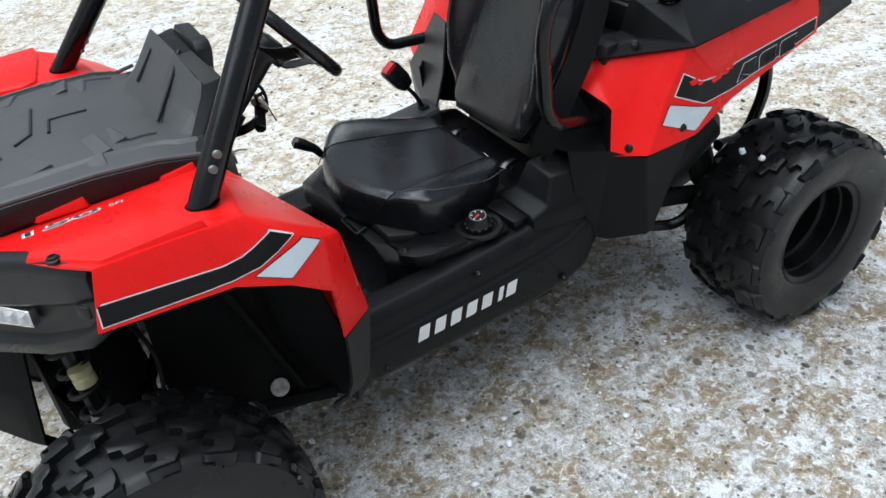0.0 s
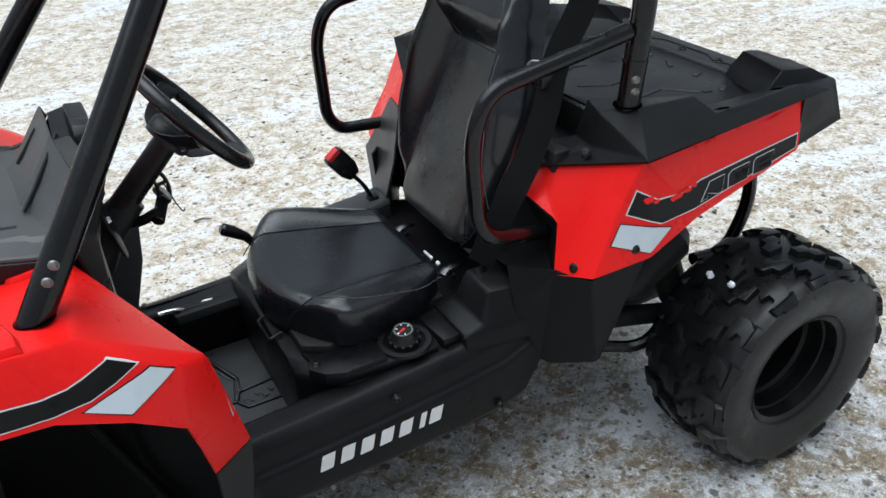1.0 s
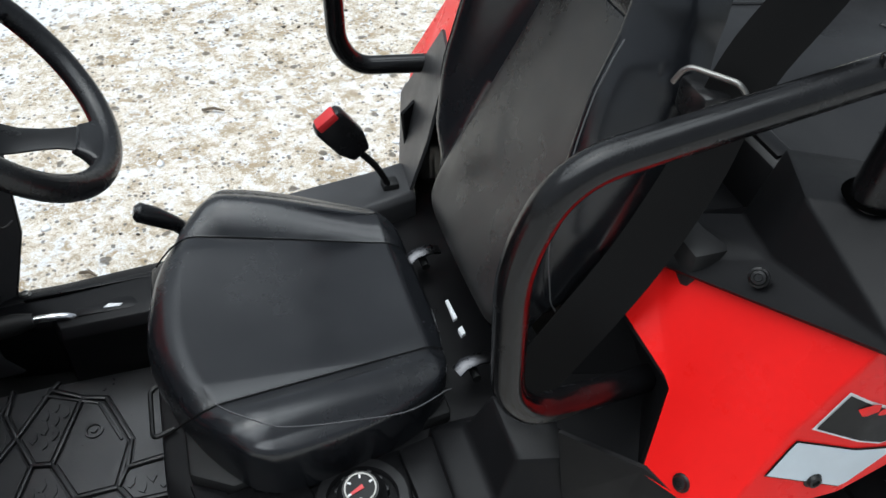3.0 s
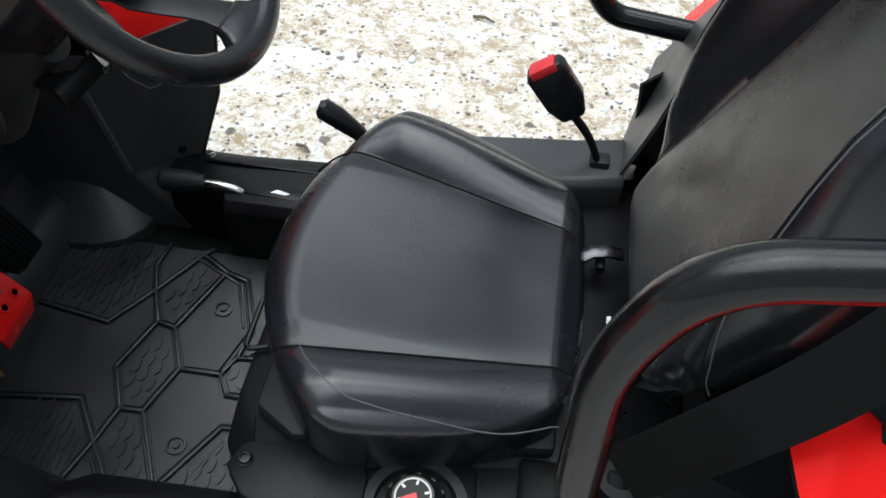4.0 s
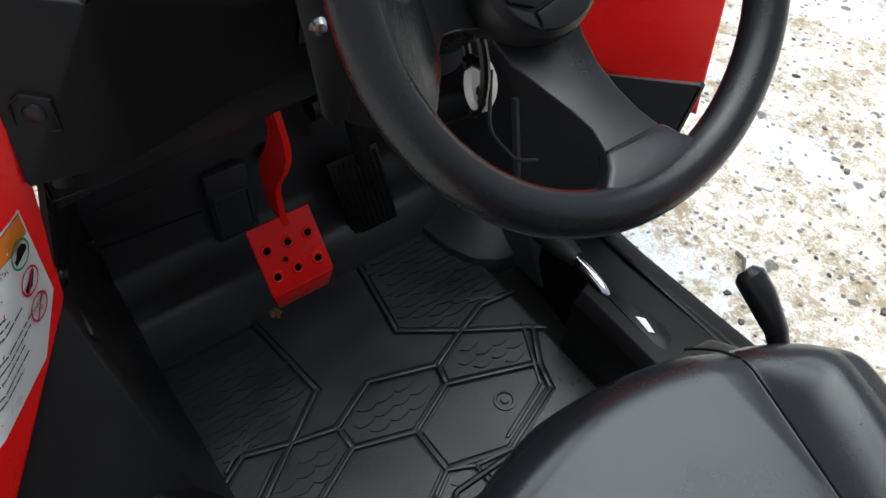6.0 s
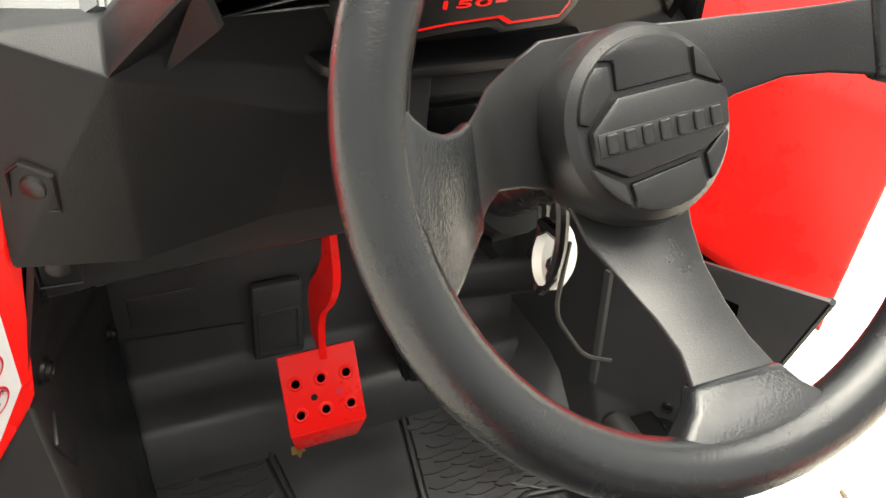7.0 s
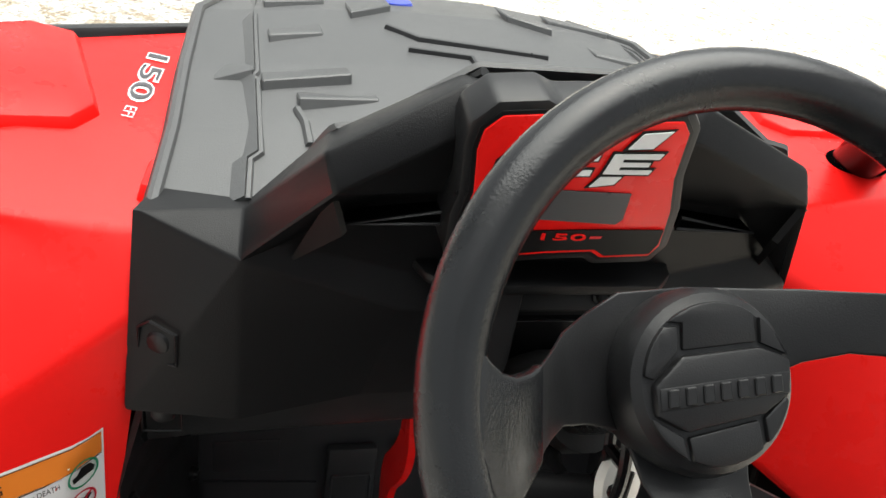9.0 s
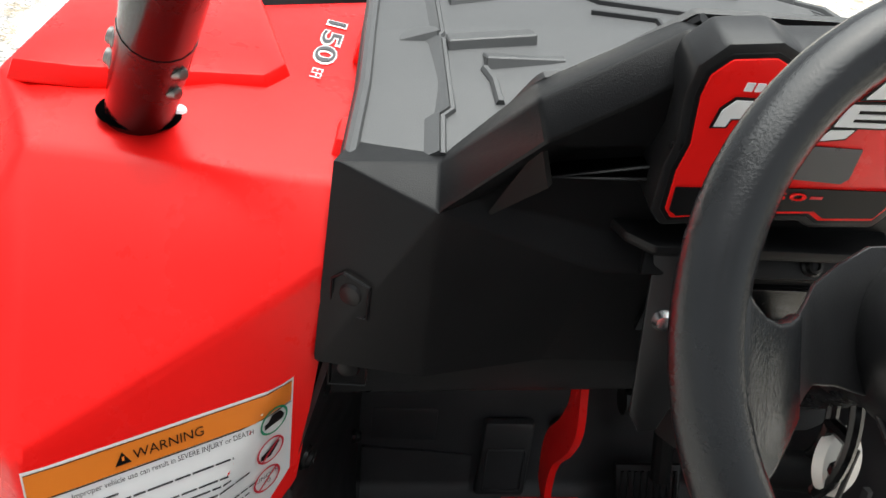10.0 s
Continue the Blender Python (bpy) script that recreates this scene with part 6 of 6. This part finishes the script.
    part("spring_collar", swept([(0.004, side * 0.2515, 0.433), (0.003, side * 0.249, 0.445), (0.003, side * 0.2487, 0.446), (0.0025, side * 0.2475, 0.449), (0.0024, side * 0.247, 0.45), (0.002, side * 0.245, 0.46)], [0.0165, 0.0165, 0.014, 0.014, 0.0165, 0.0165], 20), SPRING, shock, "pale yellow spring collar")
    part("frame_tube", swept([(0.222, side * 0.272, 0.512), (0.310, side * 0.248, 0.24)], 0.0075, 10), ARCH, atv)
    part("frame_tube", swept([(0.36, side * 0.27, 0.215), (0.05, side * 0.16, 0.22)], 0.012, 10), ARCH, atv)
for side in (-1, 1):
    # Plate added only to darken the bright gap behind the arms.
    part("front_gap_plate", prism([(-0.03, 0.22), (0.09, 0.22), (0.1, 0.34), (0.08, 0.55), (-0.02, 0.55)], -0.004, 0.004, frame_of((0, side * 0.15, 0), (1, 0, 0), (0, 0, 1)), 0.002), ARCH, atv, "added black plate closing the gap behind the suspension arms")
    part("tie_rod", swept([(0.085, side * 0.12, 0.3), (0.075, side * 0.32, 0.25)], 0.007, 10), BLACKBOLT, atv, "thin steering tie rod")
    part("steering_knuckle", prism([(-0.03, 0.17), (0.07, 0.18), (0.05, 0.26), (0.02, 0.33), (-0.02, 0.3)], -0.014, 0.014, frame_of((0, side * 0.325, 0), (1, 0, 0), (0, 0, 1)), 0.006), ARCH, atv, "black cast steering knuckle")
    part("brake_hose", swept(bent([(0.06, side * 0.15, 0.5), (0.11, side * 0.22, 0.42), (0.09, side * 0.28, 0.33), (0.04, side * 0.32, 0.29)], 0.04), 0.004, 8), RIM, atv, "thin black brake hose")
MV = [(0.361, -0.376, 0.412), (0.418, -0.346, 0.422), (0.362, -0.368, 0.352), (0.41, -0.34, 0.345), (0.36, -0.363, 0.305), (0.4, -0.338, 0.287), (0.349, -0.358, 0.273), (0.386, -0.336, 0.262), (0.322, -0.353, 0.262), (0.334, -0.333, 0.249)]
flap = sheet(MV, [(2 * i, 2 * i + 1, 2 * i + 3, 2 * i + 2) for i in range(4)], 0.005, 0.003, 6)
flap_far = mirrored(flap)
flap_far.transform(Matrix.Translation((-0.075, -0.02, 0)))
part("mud_flap", flap, DEEP, atv, "curved black mud flap behind the front wheel")
part("mud_flap", flap_far, DEEP, atv, "curved black mud flap behind the front wheel")
# Grey disc added for the ground seen through an open floor hole.
part("floor_hole_disc", turned([(0, 0.0), (0.016, 0.0), (0.0165, -0.003)], along((0.272, -0.246, 0.256), (0.272, -0.286, 0.276)), 28), SLUSH, atv, "round floor hole, the snow ground beyond shown by a grey disc")
part("front_gearbox", box(-0.06, 0.06, -0.1, 0.1, 0.22, 0.44, 0.02), ARCH, atv)

# Ground glimpsed through a gap, put in as a snow-white slab.
part("snow_glimpse", prism([(-0.02, -0.006), (0.012, -0.01), (0.026, -0.004), (0.016, 0.008), (0.004, 0.009), (-0.004, 0.0)], -0.004, 0.004, frame_of((0.12, -0.155, 0.275), (0.9, -0.35, 0), (0.2, 0.1, 1)), 0.002), SNOW, atv, "white slab standing for snow ground seen past the frame")
# steering wheel
SC = Vector((0.489, -0.0105, 0.764))
SM = frame_of(SC, (0.044, 1, 0.0), Vector((-0.82, 0, 1)))
R0 = 0.1076
ring = [SM @ Vector((R0 * math.cos(2 * math.pi * k / 72), R0 * math.sin(2 * math.pi * k / 72), 0)) for k in range(72)]
steer = part("steering_wheel", swept(ring, 0.0108, 20, closed=True), GRIP, atv, "black grained steering wheel with three flat spokes")


def spoke(angle, rows, cover_from):
    """A thin bent plate with a grained cover moulded over its outer end; rows hold radius, both edges and depth."""
    m = SM @ pose(0, 0, 0, 0, 0, angle)
    plate = [[m @ Vector((r, y, z + t)) for y, t in ((lo, -0.0016), (up, -0.0016), (up, 0.0016), (lo, 0.0016))] for r, lo, up, z in rows[:-1]]
    ob = part("spoke", loft(plate, bevel=0.001), BLACK, steer, "flat black steel spoke", smooth=50)
    outer = []
    for k, (r, lo, up, z) in enumerate(rows[cover_from:]):
        th = min(0.0046 + 0.0009 * k, 0.0088)
        outer.append([m @ Vector((r, y, z + t)) for y, t in ((lo - 0.0012, -th), (up + 0.0012, -th), (up + 0.0012, th * 0.9), (lo - 0.0012, th * 0.9))])
    part("spoke_cover", loft(outer, bevel=0.0022), GRIP, ob, smooth=60)


spoke(180, [(0.0, -0.039, 0.02, -0.05), (0.03, -0.036, 0.016, -0.048), (0.045, -0.028, 0.013, -0.042), (0.058, -0.0205, 0.0125, -0.033), (0.066, -0.0135, 0.016, -0.024), (0.0725, -0.0092, 0.0205, -0.0165), (0.079, -0.0062, 0.027, -0.011), (0.0855, -0.0052, 0.0335, -0.006), (0.091, -0.0066, 0.039, -0.0035), (0.096, -0.0105, 0.0445, -0.0015), (0.1, -0.0155, 0.048, 0.0), (0.1035, -0.021, 0.051, 0.0)], 5)
spoke(0, [(0.0, -0.01, 0.039, -0.05), (0.03, 0.002, 0.039, -0.048), (0.045, 0.01, 0.039, -0.042), (0.06, 0.014, 0.038, -0.033), (0.07, 0.013, 0.037, -0.022), (0.08, 0.01, 0.0365, -0.012), (0.088, 0.006, 0.037, -0.006), (0.095, 0.0, 0.039, -0.002), (0.103, -0.008, 0.043, 0.0)], 5)
spoke(-88, [(0.015, -0.027, 0.026, -0.052), (0.036, -0.021, 0.0235, -0.048), (0.05, -0.014, 0.021, -0.04), (0.063, -0.0105, 0.019, -0.028), (0.073, -0.0095, 0.0185, -0.018), (0.082, -0.012, 0.021, -0.01), (0.088, -0.016, 0.0245, -0.006), (0.096, -0.026, 0.034, -0.001), (0.105, -0.04, 0.046, 0.0)], 5)
hub_m = SM @ Matrix.Translation((-0.001, 0.003, -0.044)) @ Matrix.Diagonal((0.95, 0.95, 0.95, 1))
part("hub_cover", turned([(0.036, -0.012), (0.037, 0.0), (0.037, 0.01), (0.0345, 0.0155), (0.031, 0.018), (0, 0.0195)], hub_m, 48), BLACK, steer, "round black hub cover with raised blocks")
hub_face = hub_m @ pose(0, 0, 0, 0, 0, 7 - 13.4)


def hub_arc(a0, a1, r=0.9, n=8):
    return [(r * math.cos(radians(a)), r * math.sin(radians(a))) for a in np.linspace(a0, a1, n)]


HUB_BLOCKS = [[(-0.48, 0.3), (-0.51, 0.6)] + hub_arc(139, 67) + [(0.42, 0.51)], [(0.47, 0.51)] + hub_arc(61, 28) + [(0.8, 0.43)], [(0.84, -0.04)] + hub_arc(-5, -41) + [(0.6, -0.31)],
              [(0.53, -0.34)] + hub_arc(-46, -104) + [(-0.31, -0.62)], [(-0.38, -0.62)] + hub_arc(-109, -148) + [(-0.72, -0.48)], [(-0.78, -0.06)] + hub_arc(182, 144) + [(-0.56, 0.56), (-0.53, 0.27)]]
for o in HUB_BLOCKS:
    part("hub_block", prism([(x * 0.0345, y * 0.0345) for x, y in o], 0.012, 0.0203, hub_face, 0.0011), BLACK, steer)
bar = [(-0.79, -0.12), (-0.5, 0.24), (0.43, 0.46), (0.83, 0.38), (0.87, -0.01), (0.57, -0.27), (-0.35, -0.57), (-0.72, -0.44)]
part("hub_bar", prism([(x * 0.0345, y * 0.0345) for x, y in bar], 0.013, 0.0222, hub_face, 0.0016), BLACK, steer)
strip = [(-0.74, -0.14), (0.82, 0.24), (0.84, 0.0), (-0.7, -0.38)]
part("name_strip", prism([(x * 0.0345, y * 0.0345) for x, y in strip], 0.02, 0.0226, hub_face, 0.0005), BLACK, steer)
for k in range(7):
    f = (k + 0.5) / 7
    u, v = (-0.68 + 1.44 * f) * 0.0345, (-0.25 + 0.355 * f) * 0.0345
    part("raised_block", prism([(-0.0024, -0.0034), (0.002, -0.0034), (0.0024, 0.0034), (-0.002, 0.0034)], 0.022, 0.0238, hub_face @ Matrix.Translation((u, v, 0)) @ pose(0, 0, 0, 0, 0, 13.4), 0.0005, 1), BLACK, steer)
column_end = Vector((0.33, 0.0, 0.61))
part("steering_column", swept([SM @ Vector((0, 0, -0.03)), SM @ Vector((0, 0, -0.06)), column_end], [0.028, 0.019, 0.021], 20), BLACK, atv, "black steering column")
part("column_shroud", swept([column_end + Vector((0.05, 0, 0.04)), column_end, column_end + Vector((-0.03, 0, -0.05))], [0.022, 0.032, 0.034], 18), DEEP, atv)
br = part("tilt_bracket", swept([Vector((0.404, -0.04, 0.622)), Vector((0.424, 0.004, 0.637))], 0.0095, 18), ARCH, atv, "black tilt lever cylinder with a white knob")
part("tilt_arm", swept(bent([(0.35, 0.0, 0.61), (0.385, -0.018, 0.618), (0.412, -0.022, 0.63)], 0.01), 0.008, 12), TUBE, br)
part("cylinder_end", turned([(0, 0.0015), (0.007, 0.0012), (0.0085, 0.0)], along((0.404, -0.04, 0.622), (0.395, -0.06, 0.6152)), 16), HINGE, br)
part("white_knob", turned([(0, 0.0045), (0.012, 0.004), (0.0155, 0.0015), (0.016, -0.001), (0.0155, -0.0035), (0, -0.004)], along((0.424, 0.0, 0.646), (0.447, 0.014, 0.658)), 32), KNOB, br, "round white plastic knob")
def crescent(r):
    """A run of the tilt plate's curve, r away from its pivot."""
    return [Vector((0.382 + r * math.cos(t), -0.008, 0.655 + r * math.sin(t))) for t in np.linspace(-0.45, 0.95, 13)]


plate_in, plate_out2 = crescent(0.037), crescent(0.053)
quadrant = part("tilt_quadrant", swept(plate_in, 0.0028, 8), TUBE, br, "black curved tilt plate with round holes")
part("quadrant_edge", swept(plate_out2, 0.003, 8), TUBE, quadrant)
for k in (0, 3, 6, 9, 12):
    part("quadrant_web", swept([plate_in[k], plate_out2[k]], 0.0032, 8), TUBE, quadrant)
part("cable_tie", swept(bent([(0.43, -0.0, 0.66), (0.44, -0.005, 0.625), (0.45, 0.012, 0.60), (0.455, 0.025, 0.598)], 0.01), 0.0012, 6), DEEP, br)

# belt and buckle
BK = frame_of((0.793, 0.198, 0.518), (0.8, 0.05, 0.6), (-0.6, 0, 0.8))
buckle = part("seat_belt_buckle", prism([(-0.013, -0.037), (0.013, -0.037), (0.021, -0.015), (0.0215, 0.025), (0.019, 0.033), (-0.019, 0.033), (-0.0215, 0.025), (-0.021, -0.015)], -0.011, 0.011, BK, 0.0045), BLACK, atv, "black seat belt buckle with a red button on a stalk")
part("red_button", prism([(-0.014, 0.026), (0.014, 0.026), (0.014, 0.036), (-0.014, 0.036)], -0.0075, 0.0125, BK, 0.0015), REDBTN, buckle, "red release button")
part("belt_stalk", swept(bent([(0.808, 0.199, 0.494), (0.838, 0.203, 0.455), (0.854, 0.206, 0.415)], 0.02), 0.0085, 10, flat=0.5), WEB, atv)
belt = bent([(1.11, -0.19, 1.02), (1.07, -0.2, 0.875), (1.018, -0.195, 0.79), (0.998, -0.205, 0.72), (0.955, -0.215, 0.64), (0.905, -0.222, 0.575), (0.87, -0.2, 0.47)], 0.04, 5)
across = Vector((-0.62, 0.7, 0.36)).normalized()
face = Vector((-0.65, -0.72, 0.2)).normalized()
part("seat_belt", loft([[p + across * 0.022 + face * 0.0008, p + across * 0.007 + face * 0.0018, p - across * 0.007 + face * 0.0008, p - across * 0.022 + face * 0.0015, p - across * 0.022 - face * 0.0006, p + across * 0.022 - face * 0.0006] for p in belt]), WEB, atv, "black webbing seat belt")
part("belt_guide", swept(bent([(0.983, -0.165, 0.772), (0.988, -0.17, 0.788), (1.012, -0.205, 0.789), (1.018, -0.211, 0.778)], 0.01), 0.0024, 10), ZINC, atv, "chrome belt guide")
part("guide_block", box(0.99, 1.022, -0.2, -0.16, 0.745, 0.776, 0.006), BLACK, atv)
part("belt_anchor", swept([(0.875, -0.215, 0.42), (0.875, -0.19, 0.455)], 0.012, 12, flat=0.4), BLACKBOLT, atv)

# ---- decals on the bodywork ----
fender_tree, quarter_tree = tree_of(fender), tree_of(quarter)
SIDE = frame_of((0, -0.5, 0), (1, 0, 0), (0, 0, 1))
stripe = [(0.051, 0.6605), (0.138, 0.657), (0.229, 0.6523), (0.2476, 0.6556), (0.276, 0.6635), (0.307, 0.6448), (0.277, 0.6341), (0.2485, 0.6278), (0.198, 0.6302), (0.1771, 0.6295), (0.0483, 0.6306)]
part("stripe_border", laid([stripe], SIDE, fender_tree, 0.0008, 0.006), WHITE, fender, smooth=40)
part("stripe", laid([inset(stripe, 0.0017)], SIDE, fender_tree, 0.0016, 0.006), INK, fender, "black stripe decal with a white edge", smooth=40)
flag = [(0.3161, 0.6357), (0.3436, 0.6163), (0.2834, 0.5949), (0.2358, 0.6215)]
part("flag_border", laid([flag], SIDE, fender_tree, 0.0008), INK, fender, smooth=40)
part("flag", laid([inset(flag, 0.0014)], SIDE, fender_tree, 0.0016), PALE, fender, "pale blue-white decal patch", smooth=40)
rear = [(1.041, 0.634), (1.024, 0.595), (1.09, 0.564), (1.16, 0.569), (1.396, 0.607), (1.398, 0.634), (1.171, 0.616), (1.13, 0.606), (1.082, 0.609)]
part("stripe_border", laid([rear], SIDE, quarter_tree, 0.0008), WHITE, quarter, smooth=40)
part("stripe", laid([inset(rear, 0.0022)], SIDE, quarter_tree, 0.0016), INK, quarter, "scuffed black stripe decal with a white edge", smooth=40)
rear_flag = [(1.016, 0.583), (1.113, 0.553), (1.068, 0.519), (0.995, 0.551)]
part("flag_border", laid([rear_flag], SIDE, quarter_tree, 0.0008), INK, quarter, smooth=40)
part("flag", laid([inset(rear_flag, 0.0014)], SIDE, quarter_tree, 0.0016), PALE, quarter, "pale blue-white decal patch", smooth=40)
rng = random.Random(11)
scuffs = []
for x, z, w in ((1.062, 0.613, 0.014), (1.078, 0.607, 0.01), (1.118, 0.603, 0.016), (1.14, 0.606, 0.013), (1.156, 0.611, 0.01)):
    scuffs.append([(x + w * (0.6 + 0.4 * rng.random()) * math.cos(a) * 0.9, z + w * 0.55 * (0.4 + 0.6 * rng.random()) * math.sin(a)) for a in np.linspace(0, 2 * math.pi, 10)[:-1]])
part("scuff", laid(scuffs, SIDE, quarter_tree, 0.0022, 0.006), RED, quarter, smooth=40)
# three outlined block shapes on the rear stripe
for k in range(3):
    x0, z0 = 1.17 + 0.058 * k, 0.5775 + 0.0052 * k
    w, h = 0.049, 0.0285
    shape = [[(0, 0), (0.3, 0), (0.36, 0.3), (0.75, 0.3), (0.75, 0), (1, 0), (1.1, 1), (0.4, 1)], [(0.06, 0), (1, 0), (1.03, 0.28), (0.36, 0.28), (0.42, 0.72), (1.06, 0.72), (1.1, 1), (0.24, 1), (0.08, 0.8)],
             [(0.06, 0), (1, 0), (1.03, 0.25), (0.36, 0.25), (0.37, 0.4), (0.95, 0.4), (0.97, 0.6), (0.4, 0.6), (0.42, 0.75), (1.06, 0.75), (1.1, 1), (0.2, 1), (0.08, 0.8)]][k]
    o = [(x0 + w * u, z0 + h * v + 0.004 * u) for u, v in shape]
    part("outline_shape", laid([o], SIDE, quarter_tree, 0.0022, 0.02), WHITE, quarter, smooth=40)
    part("dark_shape", laid([inset(o, 0.0011)], SIDE, quarter_tree, 0.0028, 0.02), INK, quarter, smooth=40)
for x, z in ((0.954, 0.509), (1.042, 0.534)):
    hit, n, _, _ = quarter_tree.ray_cast(Vector((x, -0.6, z)), Vector((0, 1, 0)))
    screw(quarter, hit, (n if n.y < 0 else -n), 0.0065)
# number on the fender top
TOP = frame_of((0.051, -0.2335, 0.8), (1, -0.09, 0), (0.09, 1, 0)) @ Matrix.Diagonal((2.5, 0.68, 1, 1))
part("number_border", pressed(letters("150", 0.03, Matrix(), 0, fat=0.0016), TOP, fender_tree, 0.0008), WHITE, fender, smooth=0)
part("number", pressed(letters("150", 0.03, Matrix(), 0), TOP, fender_tree, 0.0016), GREY, fender, smooth=0)
part("small_letters", pressed(letters("EFI", 0.0135, Matrix(), 0), frame_of((0.128, -0.241, 0.8), (1, -0.09, 0), (0.09, 1, 0)) @ Matrix.Diagonal((1.25, 0.8, 1, 1)), fender_tree, 0.0012), WHITE, fender, smooth=0)
# warning label on the rear face of the fender
LB = frame_of(Vector((0.311, -0.241, 0.577)) + Vector((0.088, 0.042, 0.006)), (-0.066, 0.131, -0.0045), (0.0, -0.0, 1))


def on_label(outlines, mat, name, lift, label="", step=0.012):
    return part(name, laid(outlines, LB, fender_tree, lift, step, 0.3), mat, fender, label, smooth=40)


full = [(0, 0), (-0.14, 0), (-0.14, -0.105), (-0.03, -0.105), (0, -0.074)]
on_label([full], WHITE, "warning_label", 0.0008, "white and orange warning label")
on_label([[(-0.0016, -0.0016), (-0.139, -0.0016), (-0.139, -0.0165), (-0.0016, -0.0165)]], ORANGE, "orange_band", 0.0013)
on_label([[(-0.0016, -0.0165), (-0.139, -0.0165), (-0.139, -0.0172), (-0.0016, -0.0172)], [(-0.0016, -0.0012), (-0.139, -0.0012), (-0.139, -0.0017), (-0.0016, -0.0017)]], INK, "label_line", 0.0016, step=0.02)


def label_text(text, size, x, y, align="RIGHT", name="label_text", mat=None, wide=1.15):
    part(name, pressed(letters(text, size, Matrix(), 0, align), LB @ Matrix.Translation((x, y, 0)) @ Matrix.Diagonal((wide, 1, 1, 1)), fender_tree, 0.0019, 0.3), mat or INK, fender, smooth=0)


label_text("WARNING", 0.0078, -0.054, -0.0093, wide=0.96)
label_text("Improper vehicle use can result in SEVERE INJURY or DEATH", 0.0046, -0.0275, -0.0205, wide=0.8)
on_label([[(-0.0995, -0.0125), (-0.0915, -0.0125), (-0.0955, -0.0055)]], INK, "alert_triangle", 0.0018)
on_label([[(-0.0961, -0.0102), (-0.0949, -0.0102), (-0.0949, -0.0078), (-0.0961, -0.0078)]], ORANGE, "alert_mark", 0.0023)
rng = random.Random(3)
bars = []
for k, (y, x1, x0) in enumerate(((-0.0285, -0.10, -0.135), (-0.033, -0.04, -0.135), (-0.0385, -0.086, -0.135), (-0.043, -0.044, -0.135), (-0.0475, -0.042, -0.135), (-0.052, -0.03, -0.135), (-0.057, -0.07, -0.135), (-0.064, -0.024, -0.135), (-0.069, -0.03, -0.135), (-0.074, -0.04, -0.135), (-0.081, -0.04, -0.135), (-0.086, -0.05, -0.135))):
    x = x0
    while x < x1:
        w = rng.uniform(0.004, 0.013)
        bars.append([(x, y), (min(x + w, x1), y), (min(x + w, x1), y + 0.0012), (x, y + 0.0012)])
        x += w + 0.0011
on_label(bars, GREY, "text_bar", 0.0016, step=0.03)


def ring_of(x, y, r, w):
    outer = [(x + r * math.cos(a), y + r * math.sin(a)) for a in np.linspace(0, 2 * math.pi, 28)]
    inner = [(x + (r - w) * math.cos(a), y + (r - w) * math.sin(a)) for a in np.linspace(0, 2 * math.pi, 28)]
    return [[outer[i], outer[i + 1], inner[i + 1], inner[i]] for i in range(27)]


for k, (y, m) in enumerate(((-0.0225, GREEN), (-0.0445, SIGNRED), (-0.067, SIGNRED))):
    xs = -0.0138 - 0.002 * k
    on_label(ring_of(xs, y, 0.0095, 0.0013), m, "sign_ring", 0.002)
    if k:
        on_label([[(xs - 0.0068, y - 0.0058), (xs - 0.0058, y - 0.0068), (xs + 0.0068, y + 0.0058), (xs + 0.0058, y + 0.0068)]], SIGNRED, "sign_slash", 0.0024)
on_label([[(-0.0198, -0.0262), (-0.0076, -0.025), (-0.0066, -0.0222), (-0.0107, -0.021), (-0.0095, -0.018), (-0.015, -0.0177), (-0.0174, -0.0215), (-0.0204, -0.0222)]], INK, "sign_shape", 0.0018)
on_label([[(-0.022, -0.0495), (-0.0155, -0.0498), (-0.009, -0.042), (-0.0118, -0.04), (-0.0167, -0.0438), (-0.0222, -0.0458)]], INK, "sign_shape", 0.0018)
label_text("UNDER", 0.0043, -0.0178, -0.0645, "CENTER")
label_text("10", 0.005, -0.0178, -0.0698, "CENTER")

# ---- loose things ----
leaf_b = bmesh.new()
c = leaf_b.verts.new((0, 0, 0.004))
rim = [leaf_b.verts.new((0.011 * (1 - 0.25 * (i % 2)) * math.cos(a), 0.008 * (1 - 0.25 * (i % 2)) * math.sin(a), 0.002 * math.sin(3 * a))) for i, a in enumerate(np.linspace(0, 2 * math.pi, 13)[:-1])]
for i in range(12):
    leaf_b.faces.new((c, rim[i], rim[(i + 1) % 12]))
bmesh.ops.solidify(leaf_b, geom=leaf_b.faces[:], thickness=0.0008)
leaf = new("dry_leaf", finish(leaf_b, "dry_leaf", LEAF, 30))
leaf.matrix_world = Matrix.Translation((0.213, -0.062, 0.2185))
tagged(leaf, "small curled yellow-brown dry leaf on the floor mat", "leaf")
